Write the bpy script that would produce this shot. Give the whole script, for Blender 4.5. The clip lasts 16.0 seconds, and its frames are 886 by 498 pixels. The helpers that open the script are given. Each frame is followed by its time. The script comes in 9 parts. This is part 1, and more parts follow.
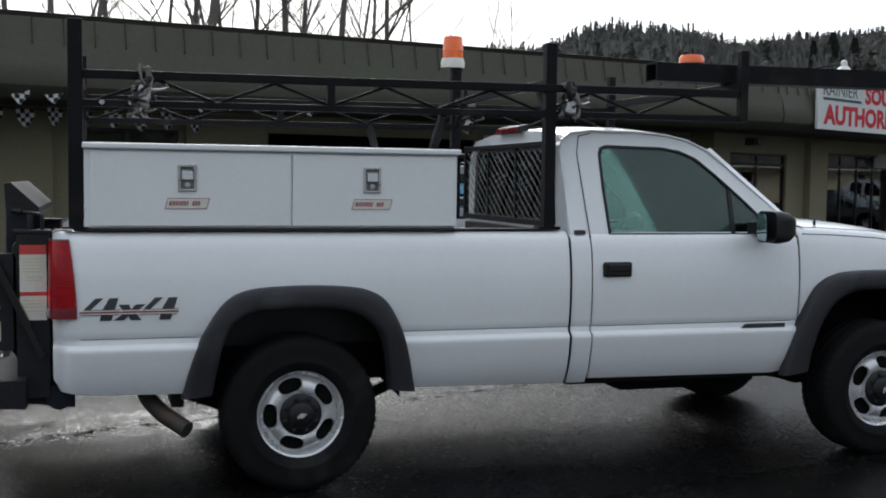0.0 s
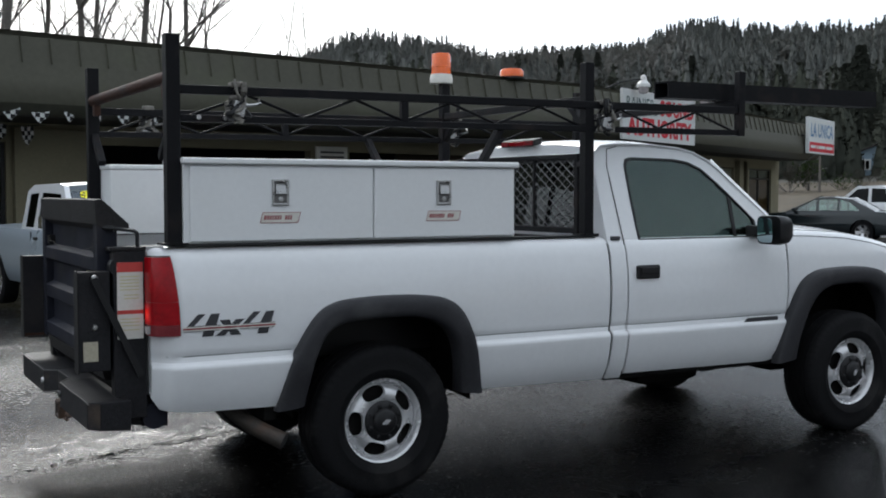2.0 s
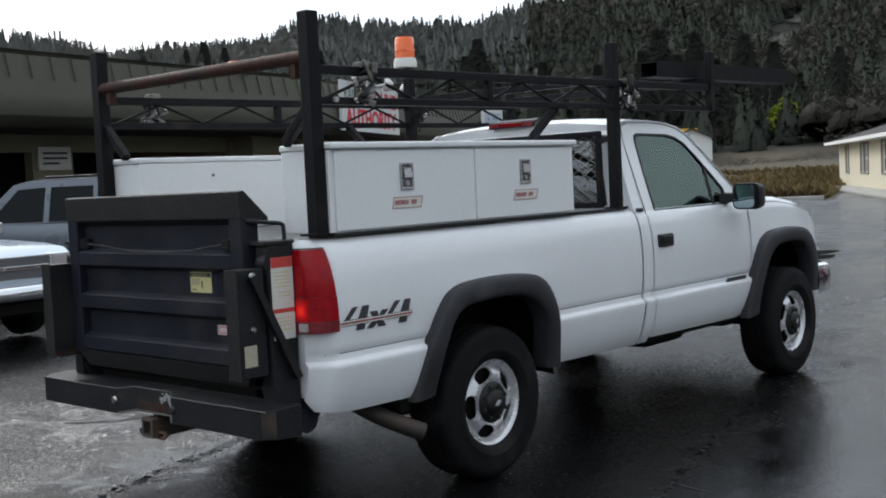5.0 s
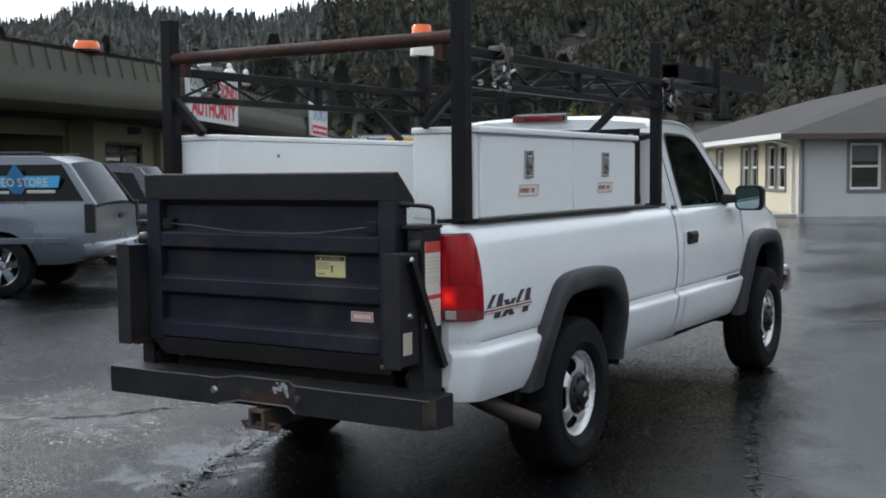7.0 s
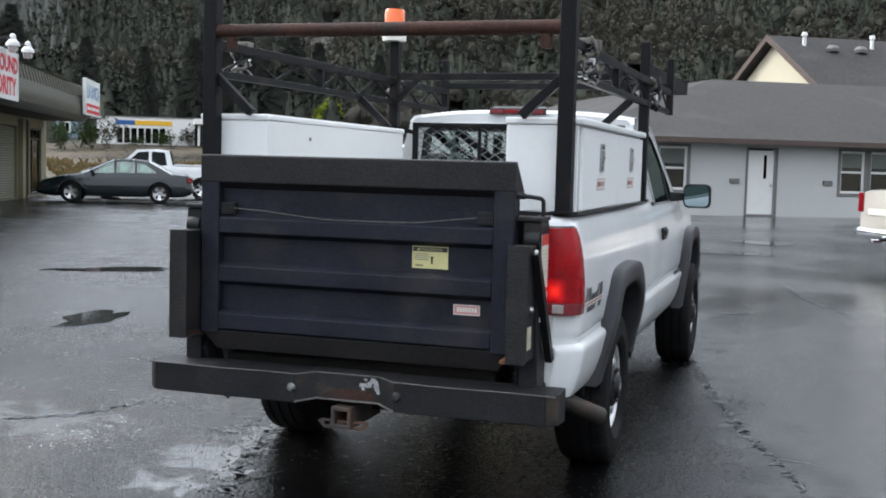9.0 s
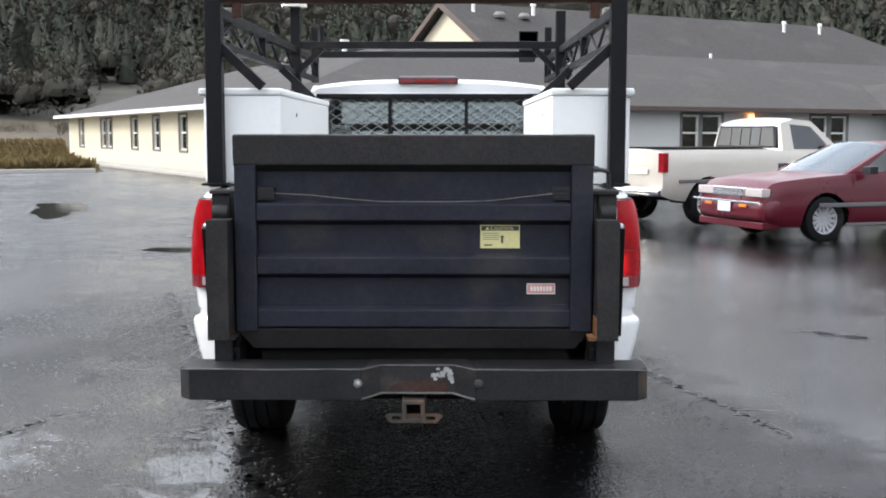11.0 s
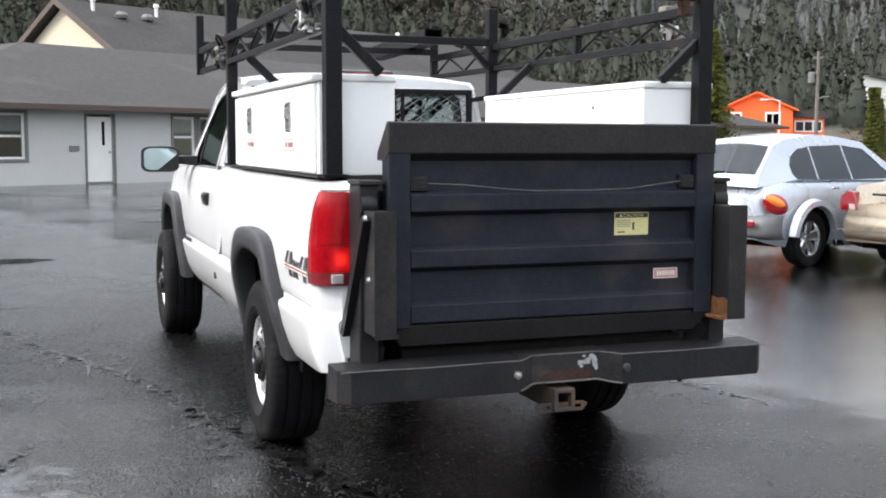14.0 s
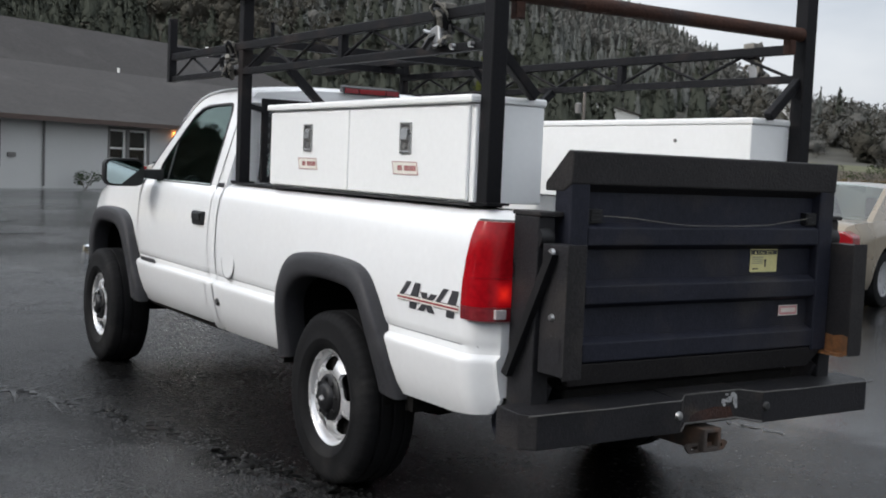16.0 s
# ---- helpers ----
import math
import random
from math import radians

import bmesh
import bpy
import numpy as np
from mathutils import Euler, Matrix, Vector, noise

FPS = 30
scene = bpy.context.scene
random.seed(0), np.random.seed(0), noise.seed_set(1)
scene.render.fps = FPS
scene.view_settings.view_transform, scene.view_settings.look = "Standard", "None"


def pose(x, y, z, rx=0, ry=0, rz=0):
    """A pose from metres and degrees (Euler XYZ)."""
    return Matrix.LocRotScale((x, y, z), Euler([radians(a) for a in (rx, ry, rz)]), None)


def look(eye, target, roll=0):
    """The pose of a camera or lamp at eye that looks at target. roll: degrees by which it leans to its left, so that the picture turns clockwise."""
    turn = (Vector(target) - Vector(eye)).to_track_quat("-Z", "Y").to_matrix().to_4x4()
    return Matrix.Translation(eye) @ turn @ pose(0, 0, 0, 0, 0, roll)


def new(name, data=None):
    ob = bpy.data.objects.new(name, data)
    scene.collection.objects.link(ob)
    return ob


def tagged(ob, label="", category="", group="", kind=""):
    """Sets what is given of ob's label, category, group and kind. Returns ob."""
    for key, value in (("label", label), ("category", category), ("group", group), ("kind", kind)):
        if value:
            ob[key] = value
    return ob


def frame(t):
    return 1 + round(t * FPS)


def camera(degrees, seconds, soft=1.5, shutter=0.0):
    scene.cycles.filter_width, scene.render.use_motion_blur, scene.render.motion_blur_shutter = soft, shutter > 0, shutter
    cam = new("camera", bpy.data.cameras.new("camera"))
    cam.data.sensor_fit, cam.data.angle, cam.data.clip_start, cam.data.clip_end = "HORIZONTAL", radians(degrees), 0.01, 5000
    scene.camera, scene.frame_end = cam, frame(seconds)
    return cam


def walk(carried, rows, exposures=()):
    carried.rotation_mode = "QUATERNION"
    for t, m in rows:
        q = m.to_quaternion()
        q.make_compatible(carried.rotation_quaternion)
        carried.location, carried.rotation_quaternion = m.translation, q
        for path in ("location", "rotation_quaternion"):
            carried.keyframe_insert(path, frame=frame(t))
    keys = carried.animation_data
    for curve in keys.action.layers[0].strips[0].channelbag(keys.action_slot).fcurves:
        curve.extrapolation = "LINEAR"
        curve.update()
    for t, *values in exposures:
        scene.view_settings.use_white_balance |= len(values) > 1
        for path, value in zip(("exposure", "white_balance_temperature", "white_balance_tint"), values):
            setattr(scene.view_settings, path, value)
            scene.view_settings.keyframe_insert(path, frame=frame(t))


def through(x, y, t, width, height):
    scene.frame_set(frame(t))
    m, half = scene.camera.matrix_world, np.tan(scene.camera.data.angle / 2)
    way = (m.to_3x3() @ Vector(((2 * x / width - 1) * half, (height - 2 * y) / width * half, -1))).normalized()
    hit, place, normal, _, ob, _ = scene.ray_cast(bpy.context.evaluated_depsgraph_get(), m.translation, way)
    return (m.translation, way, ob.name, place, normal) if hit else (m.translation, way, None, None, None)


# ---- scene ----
cam = camera(43.1, 16.0, 1.9)
PATH = [
    (0, (-0.934, -0.186, 1.542), (-0.352, 1.724, 1.421), 0.7),
    (0.5, (-1.325, -0.105, 1.533), (-0.653, 1.775, 1.42), 1.3),
    (1, (-1.728, -0.027, 1.549), (-0.976, 1.823, 1.437), 0.6),
    (1.5, (-2.121, 0.088, 1.549), (-1.269, 1.895, 1.453), 0.1),
    (2, (-2.498, 0.184, 1.542), (-1.52, 1.926, 1.441), 0.0),
    (2.5, (-2.846, 0.329, 1.553), (-1.773, 2.013, 1.436), 1.9),
    (3, (-3.174, 0.539, 1.557), (-2.013, 2.162, 1.443), 0.6),
    (3.5, (-3.521, 0.753, 1.549), (-2.273, 2.31, 1.416), -0.8),
    (4, (-3.79, 1.079, 1.548), (-2.502, 2.607, 1.448), 0.7),
    (4.2, (-3.903, 1.19, 1.531), (-2.581, 2.687, 1.415), -0.5),
    (6.3, (-4.896, 2.488, 1.516), (-3.254, 3.624, 1.421), -0.4),
    (6.5, (-4.986, 2.615, 1.52), (-3.331, 3.729, 1.387), -0.5),
    (7, (-5.174, 2.94, 1.506), (-3.463, 3.966, 1.37), -0.5),
    (7.5, (-5.34, 3.267, 1.501), (-3.573, 4.192, 1.359), 0.5),
    (8, (-5.511, 3.6, 1.52), (-3.706, 4.442, 1.334), 0.2),
    (8.5, (-5.621, 3.971, 1.501), (-3.778, 4.731, 1.337), 0.2),
    (9, (-5.68, 4.352, 1.492), (-3.781, 4.964, 1.342), 1.5),
    (9.2, (-5.683, 4.506, 1.502), (-3.767, 5.049, 1.315), 0.7),
    (11.3, (-5.732, 6.181, 1.509), (-3.741, 6.136, 1.323), 0.2),
    (11.5, (-5.716, 6.286, 1.472), (-3.726, 6.204, 1.291), 0.2),
    (12, (-5.757, 6.64, 1.467), (-3.775, 6.439, 1.285), 0.1),
    (12.5, (-5.635, 6.995, 1.463), (-3.667, 6.679, 1.297), 0.5),
    (13, (-5.52, 7.369, 1.466), (-3.579, 6.916, 1.304), 0.7),
    (13.5, (-5.463, 7.757, 1.448), (-3.565, 7.147, 1.267), 0.0),
    (14, (-5.319, 8.087, 1.434), (-3.45, 7.402, 1.245), 0.2),
    (14.5, (-5.144, 8.435, 1.441), (-3.332, 7.609, 1.258), 1.0),
    (15, (-4.98, 8.803, 1.426), (-3.207, 7.897, 1.242), -0.5),
    (15.5, (-4.74, 9.074, 1.4), (-3.008, 8.087, 1.243), 0.8),
    (16, (-4.43, 9.335, 1.437), (-2.75, 8.26, 1.289), 2.4),
]
EXPOSURES = [(0, 0.08, 6100, 8), (1, 0.15, 6100, 8), (2.5, 0.15, 6100, 8), (4.2, 0.25, 6150, 8), (6.5, 0.40, 6150, 8), (7.5, 0.55, 6150, 8), (9, 1.0, 6200, 9), (11.5, 1.38, 6400, 11), (12.5, 1.55, 6430, 11), (13.5, 1.45, 6450, 11), (14.5, 0.98, 6450, 11), (16, 0.25, 6350, 10)]
walk(cam, [(t, look(eye, target, roll)) for t, eye, target, roll in PATH], EXPOSURES)

# ---- light ----
SUN_AZ, SUN_EL = 82.0, 34.0  # direction towards the bright part of the sky
world = bpy.data.worlds.new("overcast_sky")
scene.world = world
world.use_nodes = True
_n, _l = world.node_tree.nodes, world.node_tree.links
_n.clear()
_out, _bg = _n.new("ShaderNodeOutputWorld"), _n.new("ShaderNodeBackground")
_sky = _n.new("ShaderNodeTexSky")
_sky.sky_type, _sky.sun_disc = "NISHITA", False
_sky.sun_elevation, _sky.sun_rotation = radians(SUN_EL), radians(90 - SUN_AZ)
_sky.air_density, _sky.dust_density, _sky.ozone_density = 1.0, 6.0, 1.0
_tc, _mp, _cl = _n.new("ShaderNodeTexCoord"), _n.new("ShaderNodeMapping"), _n.new("ShaderNodeTexNoise")
_mp.inputs["Scale"].default_value = (1.0, 1.0, 3.0)
_cl.inputs["Scale"].default_value, _cl.inputs["Detail"].default_value = 2.2, 6.0
_ramp = _n.new("ShaderNodeValToRGB")
_ramp.color_ramp.elements[0].position, _ramp.color_ramp.elements[0].color = 0.30, (5.2, 5.8, 6.6, 1)
_ramp.color_ramp.elements[1].position, _ramp.color_ramp.elements[1].color = 0.62, (9.5, 9.7, 9.9, 1)
_mix = _n.new("ShaderNodeMix")
_mix.data_type = "RGBA"
_mix.inputs[0].default_value = 0.82
_l.new(_tc.outputs["Generated"], _mp.inputs["Vector"])
_l.new(_mp.outputs["Vector"], _cl.inputs["Vector"])
_l.new(_cl.outputs["Fac"], _ramp.inputs["Fac"])
_l.new(_sky.outputs["Color"], _mix.inputs[6])
_l.new(_ramp.outputs["Color"], _mix.inputs[7])
# the cloud is brighter towards the veiled sun
_dot, _rng, _mul = _n.new("ShaderNodeVectorMath"), _n.new("ShaderNodeMapRange"), _n.new("ShaderNodeMix")
_dot.operation = "DOT_PRODUCT"
_dot.inputs[1].default_value = (math.cos(radians(SUN_AZ)) * math.cos(radians(SUN_EL)), math.sin(radians(SUN_AZ)) * math.cos(radians(SUN_EL)), math.sin(radians(SUN_EL)))
for _k, _v in (("From Min", -0.6), ("From Max", 1.0), ("To Min", 0.80), ("To Max", 1.75)):
    _rng.inputs[_k].default_value = _v
_mul.data_type, _mul.blend_type = "RGBA", "MULTIPLY"
_mul.inputs[0].default_value = 1.0
_l.new(_tc.outputs["Generated"], _dot.inputs[0])
_l.new(_dot.outputs["Value"], _rng.inputs["Value"])
_l.new(_mix.outputs[2], _mul.inputs[6])
_l.new(_rng.outputs["Result"], _mul.inputs[7])
_l.new(_mul.outputs[2], _bg.inputs["Color"])
_bg.inputs["Strength"].default_value = 0.1
_l.new(_bg.outputs["Background"], _out.inputs["Surface"])

_sun = bpy.data.lights.new("sun", "SUN")
_sun.energy, _sun.angle, _sun.color = 1.1, radians(16), (1.0, 0.97, 0.92)
sun = new("sun", _sun)
_a, _e = radians(SUN_AZ), radians(SUN_EL)
sun.matrix_world = look((40 * math.cos(_a) * math.cos(_e), 40 * math.sin(_a) * math.cos(_e), 40 * math.sin(_e)), (0, 0, 0))

# ---- materials ----
def mk(name, col, rough=0.5, metal=0.0, var=0.15, scale=6.0, fine=60.0, bump=0.1, bscale=150.0, coat=0.0, spec=0.5,
       stain=None, stain_amt=0.0, stain_scale=2.0, rvar=0.1, island=0.0, tint=None):
    """A surface with two scales of colour variation, fine relief and uneven gloss."""
    m = bpy.data.materials.new(name)
    m.use_nodes = True
    n, l = m.node_tree.nodes, m.node_tree.links
    b = n["Principled BSDF"]
    tc = n.new("ShaderNodeTexCoord")

    def noi(s, d=4.0):
        t = n.new("ShaderNodeTexNoise")
        t.inputs["Scale"].default_value, t.inputs["Detail"].default_value = s, d
        l.new(tc.outputs["Object"], t.inputs["Vector"])
        return t

    big, small = noi(scale), noi(fine)
    add = n.new("ShaderNodeMath")
    add.operation = "MULTIPLY_ADD"
    add.inputs[1].default_value = 0.5
    l.new(small.outputs["Fac"], add.inputs[0])
    half = n.new("ShaderNodeMath")
    half.operation = "MULTIPLY"
    half.inputs[1].default_value = 0.5
    l.new(big.outputs["Fac"], half.inputs[0])
    l.new(half.outputs[0], add.inputs[2])
    r = n.new("ShaderNodeMapRange")
    r.inputs["From Min"].default_value, r.inputs["From Max"].default_value = 0.3, 0.7
    l.new(add.outputs[0], r.inputs["Value"])
    mix = n.new("ShaderNodeMix")
    mix.data_type = "RGBA"
    lo = [max(0.0, c * (1 - var)) for c in col]
    hi = [min(1.0, c * (1 + var)) for c in (tint or col)]
    mix.inputs[6].default_value, mix.inputs[7].default_value = (*lo, 1), (*hi, 1)
    l.new(r.outputs["Result"], mix.inputs[0])
    last = mix.outputs[2]
    if island:
        g = n.new("ShaderNodeNewGeometry")
        hsv = n.new("ShaderNodeHueSaturation")
        mr = n.new("ShaderNodeMapRange")
        mr.inputs["To Min"].default_value, mr.inputs["To Max"].default_value = 1 - island, 1 + island
        l.new(g.outputs["Random Per Island"], mr.inputs["Value"])
        l.new(mr.outputs["Result"], hsv.inputs["Value"])
        l.new(last, hsv.inputs["Color"])
        last = hsv.outputs["Color"]
    if stain:
        s = noi(stain_scale, 8.0)
        sr = n.new("ShaderNodeMapRange")
        sr.inputs["From Min"].default_value, sr.inputs["From Max"].default_value = 0.55, 0.75
        sr.inputs["To Max"].default_value = stain_amt
        l.new(s.outputs["Fac"], sr.inputs["Value"])
        m2 = n.new("ShaderNodeMix")
        m2.data_type = "RGBA"
        m2.inputs[7].default_value = (*stain, 1)
        l.new(sr.outputs["Result"], m2.inputs[0])
        l.new(last, m2.inputs[6])
        last = m2.outputs[2]
    l.new(last, b.inputs["Base Color"])
    rr = n.new("ShaderNodeMapRange")
    rr.inputs["To Min"].default_value, rr.inputs["To Max"].default_value = max(0.02, rough - rvar), min(1, rough + rvar)
    l.new(big.outputs["Fac"], rr.inputs["Value"])
    l.new(rr.outputs["Result"], b.inputs["Roughness"])
    b.inputs["Metallic"].default_value = metal
    b.inputs["Specular IOR Level"].default_value = spec
    b.inputs["Coat Weight"].default_value = coat
    b.inputs["Coat Roughness"].default_value = 0.08
    if bump:
        bn = n.new("ShaderNodeBump")
        bn.inputs["Strength"].default_value, bn.inputs["Distance"].default_value = bump, 0.01
        t = noi(bscale)
        l.new(t.outputs["Fac"], bn.inputs["Height"])
        l.new(bn.outputs["Normal"], b.inputs["Normal"])
    return m


def glassy(name, col, rough=0.02, ior=1.65, sheen=(1.0, 1.0, 1.0)):
    """A thin pane: tinted see-through sheet with a mirror-like surface that strengthens at grazing angles."""
    m = bpy.data.materials.new(name)
    m.use_nodes = True
    n, l = m.node_tree.nodes, m.node_tree.links
    n.clear()
    out, mix, fr = n.new("ShaderNodeOutputMaterial"), n.new("ShaderNodeMixShader"), n.new("ShaderNodeFresnel")
    tr, gl = n.new("ShaderNodeBsdfTransparent"), n.new("ShaderNodeBsdfGlossy")
    tr.inputs["Color"].default_value = (*col, 1)
    gl.inputs["Roughness"].default_value = rough
    gl.inputs["Color"].default_value = (*sheen, 1)
    fr.inputs["IOR"].default_value = ior
    l.new(fr.outputs["Fac"], mix.inputs["Fac"])
    l.new(tr.outputs["BSDF"], mix.inputs[1])
    l.new(gl.outputs["BSDF"], mix.inputs[2])
    l.new(mix.outputs["Shader"], out.inputs["Surface"])
    return m


def glow(name, col, power, base=None):
    m = bpy.data.materials.new(name)
    m.use_nodes = True
    b = m.node_tree.nodes["Principled BSDF"]
    b.inputs["Base Color"].default_value = (*(base or col), 1)
    b.inputs["Emission Color"].default_value = (*col, 1)
    b.inputs["Emission Strength"].default_value = power
    b.inputs["Roughness"].default_value = 0.25
    return m


WHITE = mk("white_car_paint", (0.83, 0.84, 0.85), 0.22, 0, 0.03, 1.5, 30, 0.015, 300, coat=0.6, stain=(0.55, 0.54, 0.5), stain_amt=0.10, stain_scale=1.2, rvar=0.06)
BOXWHITE = mk("white_powder_coat", (0.82, 0.83, 0.83), 0.42, 0, 0.03, 2.0, 40, 0.05, 500, stain=(0.62, 0.58, 0.48), stain_amt=0.12, stain_scale=1.6)
GATESTEEL = mk("worn_black_lift_steel", (0.0160, 0.0172, 0.0255), 0.5, 0, 0.35, 3, 45, 0.2, 120, stain=(0.055, 0.049, 0.045), stain_amt=0.5, stain_scale=3.4, rvar=0.18, spec=0.17)
COLUMNSTEEL = mk("brown_black_column_steel", (0.0180, 0.0176, 0.0198), 0.55, 0, 0.4, 4, 55, 0.25, 110, stain=(0.055, 0.047, 0.041), stain_amt=0.5, stain_scale=3.6, spec=0.2)
RUST = mk("rusty_steel", (0.050, 0.024, 0.017), 0.7, 0, 0.5, 6, 50, 0.35, 90, stain=(0.03, 0.03, 0.033), stain_amt=0.9, stain_scale=4.0, spec=0.2)
RUSTEDGE = mk("orange_rust", (0.17, 0.072, 0.024), 0.8, 0, 0.5, 14, 60, 0.3, 90, stain=(0.04, 0.035, 0.03), stain_amt=0.8, stain_scale=9.0)
LIPSTEEL = mk("scuffed_brown_black_steel", (0.021, 0.0195, 0.020), 0.6, 0, 0.4, 5, 60, 0.3, 100, stain=(0.055, 0.048, 0.043), stain_amt=0.6, stain_scale=4.0, spec=0.25)
RACK = mk("flat_black_rack_steel", (0.008, 0.008, 0.0095), 0.55, 0, 0.3, 5, 60, 0.15, 140, stain=(0.07, 0.05, 0.04), stain_amt=0.30, stain_scale=5.0, rvar=0.15, spec=0.14)
RUBBER = mk("tyre_rubber", (0.008, 0.008, 0.0088), 0.75, 0, 0.25, 6, 60, 0.3, 120, stain=(0.06, 0.058, 0.055), stain_amt=0.3, stain_scale=5, spec=0.15)
RIM = mk("silver_painted_rim", (0.68, 0.68, 0.69), 0.28, 0.55, 0.08, 8, 80, 0.05, 200, stain=(0.25, 0.23, 0.2), stain_amt=0.3, stain_scale=8)
CHROME = mk("chrome", (0.75, 0.76, 0.78), 0.12, 1.0, 0.03, 4, 40, 0, rvar=0.06)
ALLOY = mk("bright_alloy", (0.66, 0.66, 0.67), 0.22, 0.9, 0.05, 6, 60, 0.02, 200)
FLARE = mk("grey_black_flare_plastic", (0.034, 0.034, 0.038), 0.5, 0, 0.18, 5, 60, 0.25, 260, stain=(0.13, 0.13, 0.13), stain_amt=0.35, stain_scale=4, spec=0.3)
PLASTIC = mk("black_plastic", (0.010, 0.010, 0.011), 0.42, 0, 0.2, 6, 60, 0.1, 250, spec=0.35)
UNDER = mk("dark_underbody", (0.010, 0.0095, 0.009), 0.8, 0, 0.4, 5, 40, 0.3, 60, spec=0.05)
GLASS = glassy("green_tinted_glass", (0.66, 0.78, 0.73), ior=1.95)
SKYGLASS = glassy("sloping_windscreen_glass", (0.5, 0.6, 0.58), ior=2.1, sheen=(0.85, 0.93, 1.0))
SIDEGLASS = glassy("green_side_glass", (0.70, 0.90, 0.84), ior=2.0, sheen=(0.58, 0.73, 0.68))
TINTGLASS = glassy("grey_tinted_glass", (0.16, 0.17, 0.18), ior=1.75, sheen=(0.80, 0.83, 0.86))
REARGLASS = glassy("reflecting_tinted_glass", (0.58, 0.72, 0.68), ior=2.1)
DARKGLASS = glassy("smoked_glass", (0.06, 0.07, 0.08), ior=1.4, sheen=(0.45, 0.48, 0.50))
SHADEGLASS = glassy("dark_windscreen_glass", (0.05, 0.06, 0.06), ior=1.3, sheen=(0.28, 0.31, 0.31))
PANE = glassy("window_glass", (0.85, 0.9, 0.9))
REDLENS = mk("red_lens", (0.22, 0.004, 0.008), 0.14, 0, 0.25, 9, 60, 0.08, 70, coat=0.6)
MIRRORGLASS = mk("blue_green_mirror", (0.30, 0.38, 0.40), 0.05, 1.0, 0.03, 4, 40, 0, rvar=0.02)
REVLENS = mk("smoked_reversing_lens", (0.19, 0.016, 0.022), 0.2, 0, 0.3, 20, 90, 0.2, 90, coat=0.3)
GRASS = mk("green_meadow", (0.036, 0.042, 0.021), 0.95, 0, 0.3, 0.08, 0.9, 0.2, 3)
PASTURE = mk("olive_pasture", (0.085, 0.088, 0.040), 0.95, 0, 0.3, 0.06, 0.9, 0.2, 3)
CLEARLENS = mk("clear_grey_lens", (0.42, 0.38, 0.38), 0.15, 0, 0.2, 20, 90, 0.2, 90, coat=0.8)
AMBER = mk("amber_lens", (0.75, 0.20, 0.02), 0.2, 0, 0.15, 20, 90, 0.1, 90, coat=0.5)
ORANGE = mk("orange_beacon_lens", (0.95, 0.16, 0.03), 0.22, 0, 0.1, 20, 80, 0.15, 120, coat=0.4)
LATCH = mk("stainless_latch", (0.45, 0.45, 0.45), 0.3, 0.9, 0.1, 20, 90, 0.05, 200)
LABELWHITE = mk("white_label", (0.72, 0.70, 0.64), 0.6, 0, 0.08, 9, 60, 0.02, 200, stain=(0.4, 0.36, 0.28), stain_amt=0.3, stain_scale=9)
LABELYELLOW = mk("yellow_label", (0.60, 0.55, 0.26), 0.6, 0, 0.1, 9, 60, 0.02, 200)
STICKER = mk("weathered_beige_sticker", (0.46, 0.42, 0.32), 0.7, 0, 0.2, 30, 90, 0.05, 200, stain=(0.2, 0.18, 0.15), stain_amt=0.6, stain_scale=30)
LABELRED = mk("red_label", (0.55, 0.06, 0.05), 0.6, 0, 0.1, 9, 60, 0.02, 200)
LABELPINK = mk("faded_pink_label", (0.55, 0.25, 0.25), 0.6, 0, 0.1, 9, 60, 0.02, 200)
INK = mk("dark_print", (0.03, 0.03, 0.03), 0.6, 0, 0.1, 9, 60, 0)
DECAL = mk("charcoal_decal", (0.045, 0.045, 0.05), 0.35, 0, 0.1, 9, 60, 0)
DECALRED = mk("maroon_decal", (0.30, 0.02, 0.03), 0.35, 0, 0.1, 9, 60, 0)
FADEDRED = mk("faded_red_print", (0.33, 0.11, 0.11), 0.5, 0, 0.15, 30, 90, 0)
SEATCLOTH = mk("grey_seat_cloth", (0.10, 0.105, 0.11), 0.9, 0, 0.2, 9, 90, 0.2, 300)
STRAP = mk("dirty_strap", (0.17, 0.16, 0.14), 0.8, 0, 0.4, 30, 120, 0.3, 200)
SIGNWHITE = mk("white_sign_board", (0.72, 0.74, 0.73), 0.5, 0, 0.06, 1.2, 30, 0.05, 200)
SIGNRED = mk("red_sign_paint", (0.62, 0.02, 0.04), 0.5, 0, 0.08, 3, 30, 0)
SIGNGREEN = mk("dark_green_sign_paint", (0.03, 0.08, 0.08), 0.5, 0, 0.08, 3, 30, 0)
SIGNBLUE = mk("blue_sign_paint", (0.05, 0.20, 0.42), 0.5, 0, 0.08, 3, 30, 0)
FASCIA = mk("olive_grey_fascia_metal", (0.078, 0.076, 0.056), 0.55, 0, 0.15, 0.7, 12, 0.1, 40, stain=(0.09, 0.10, 0.06), stain_amt=0.5, stain_scale=0.7, spec=0.25)
SOFFIT = mk("dark_soffit", (0.07, 0.066, 0.055), 0.8, 0, 0.2, 1, 20, 0.1, 50, spec=0.2)
STOREWALL = mk("beige_store_wall", (0.235, 0.21, 0.135), 0.8, 0, 0.12, 0.8, 20, 0.15, 60, stain=(0.17, 0.15, 0.1), stain_amt=0.4, stain_scale=1)
# unlit rooms: their shade is put into the near-black colour of plain sheets
ROOMSHADE = mk("room_shade_black", (0.02, 0.02, 0.02), 0.9, 0, 0.3, 1, 10, 0, spec=0.05)
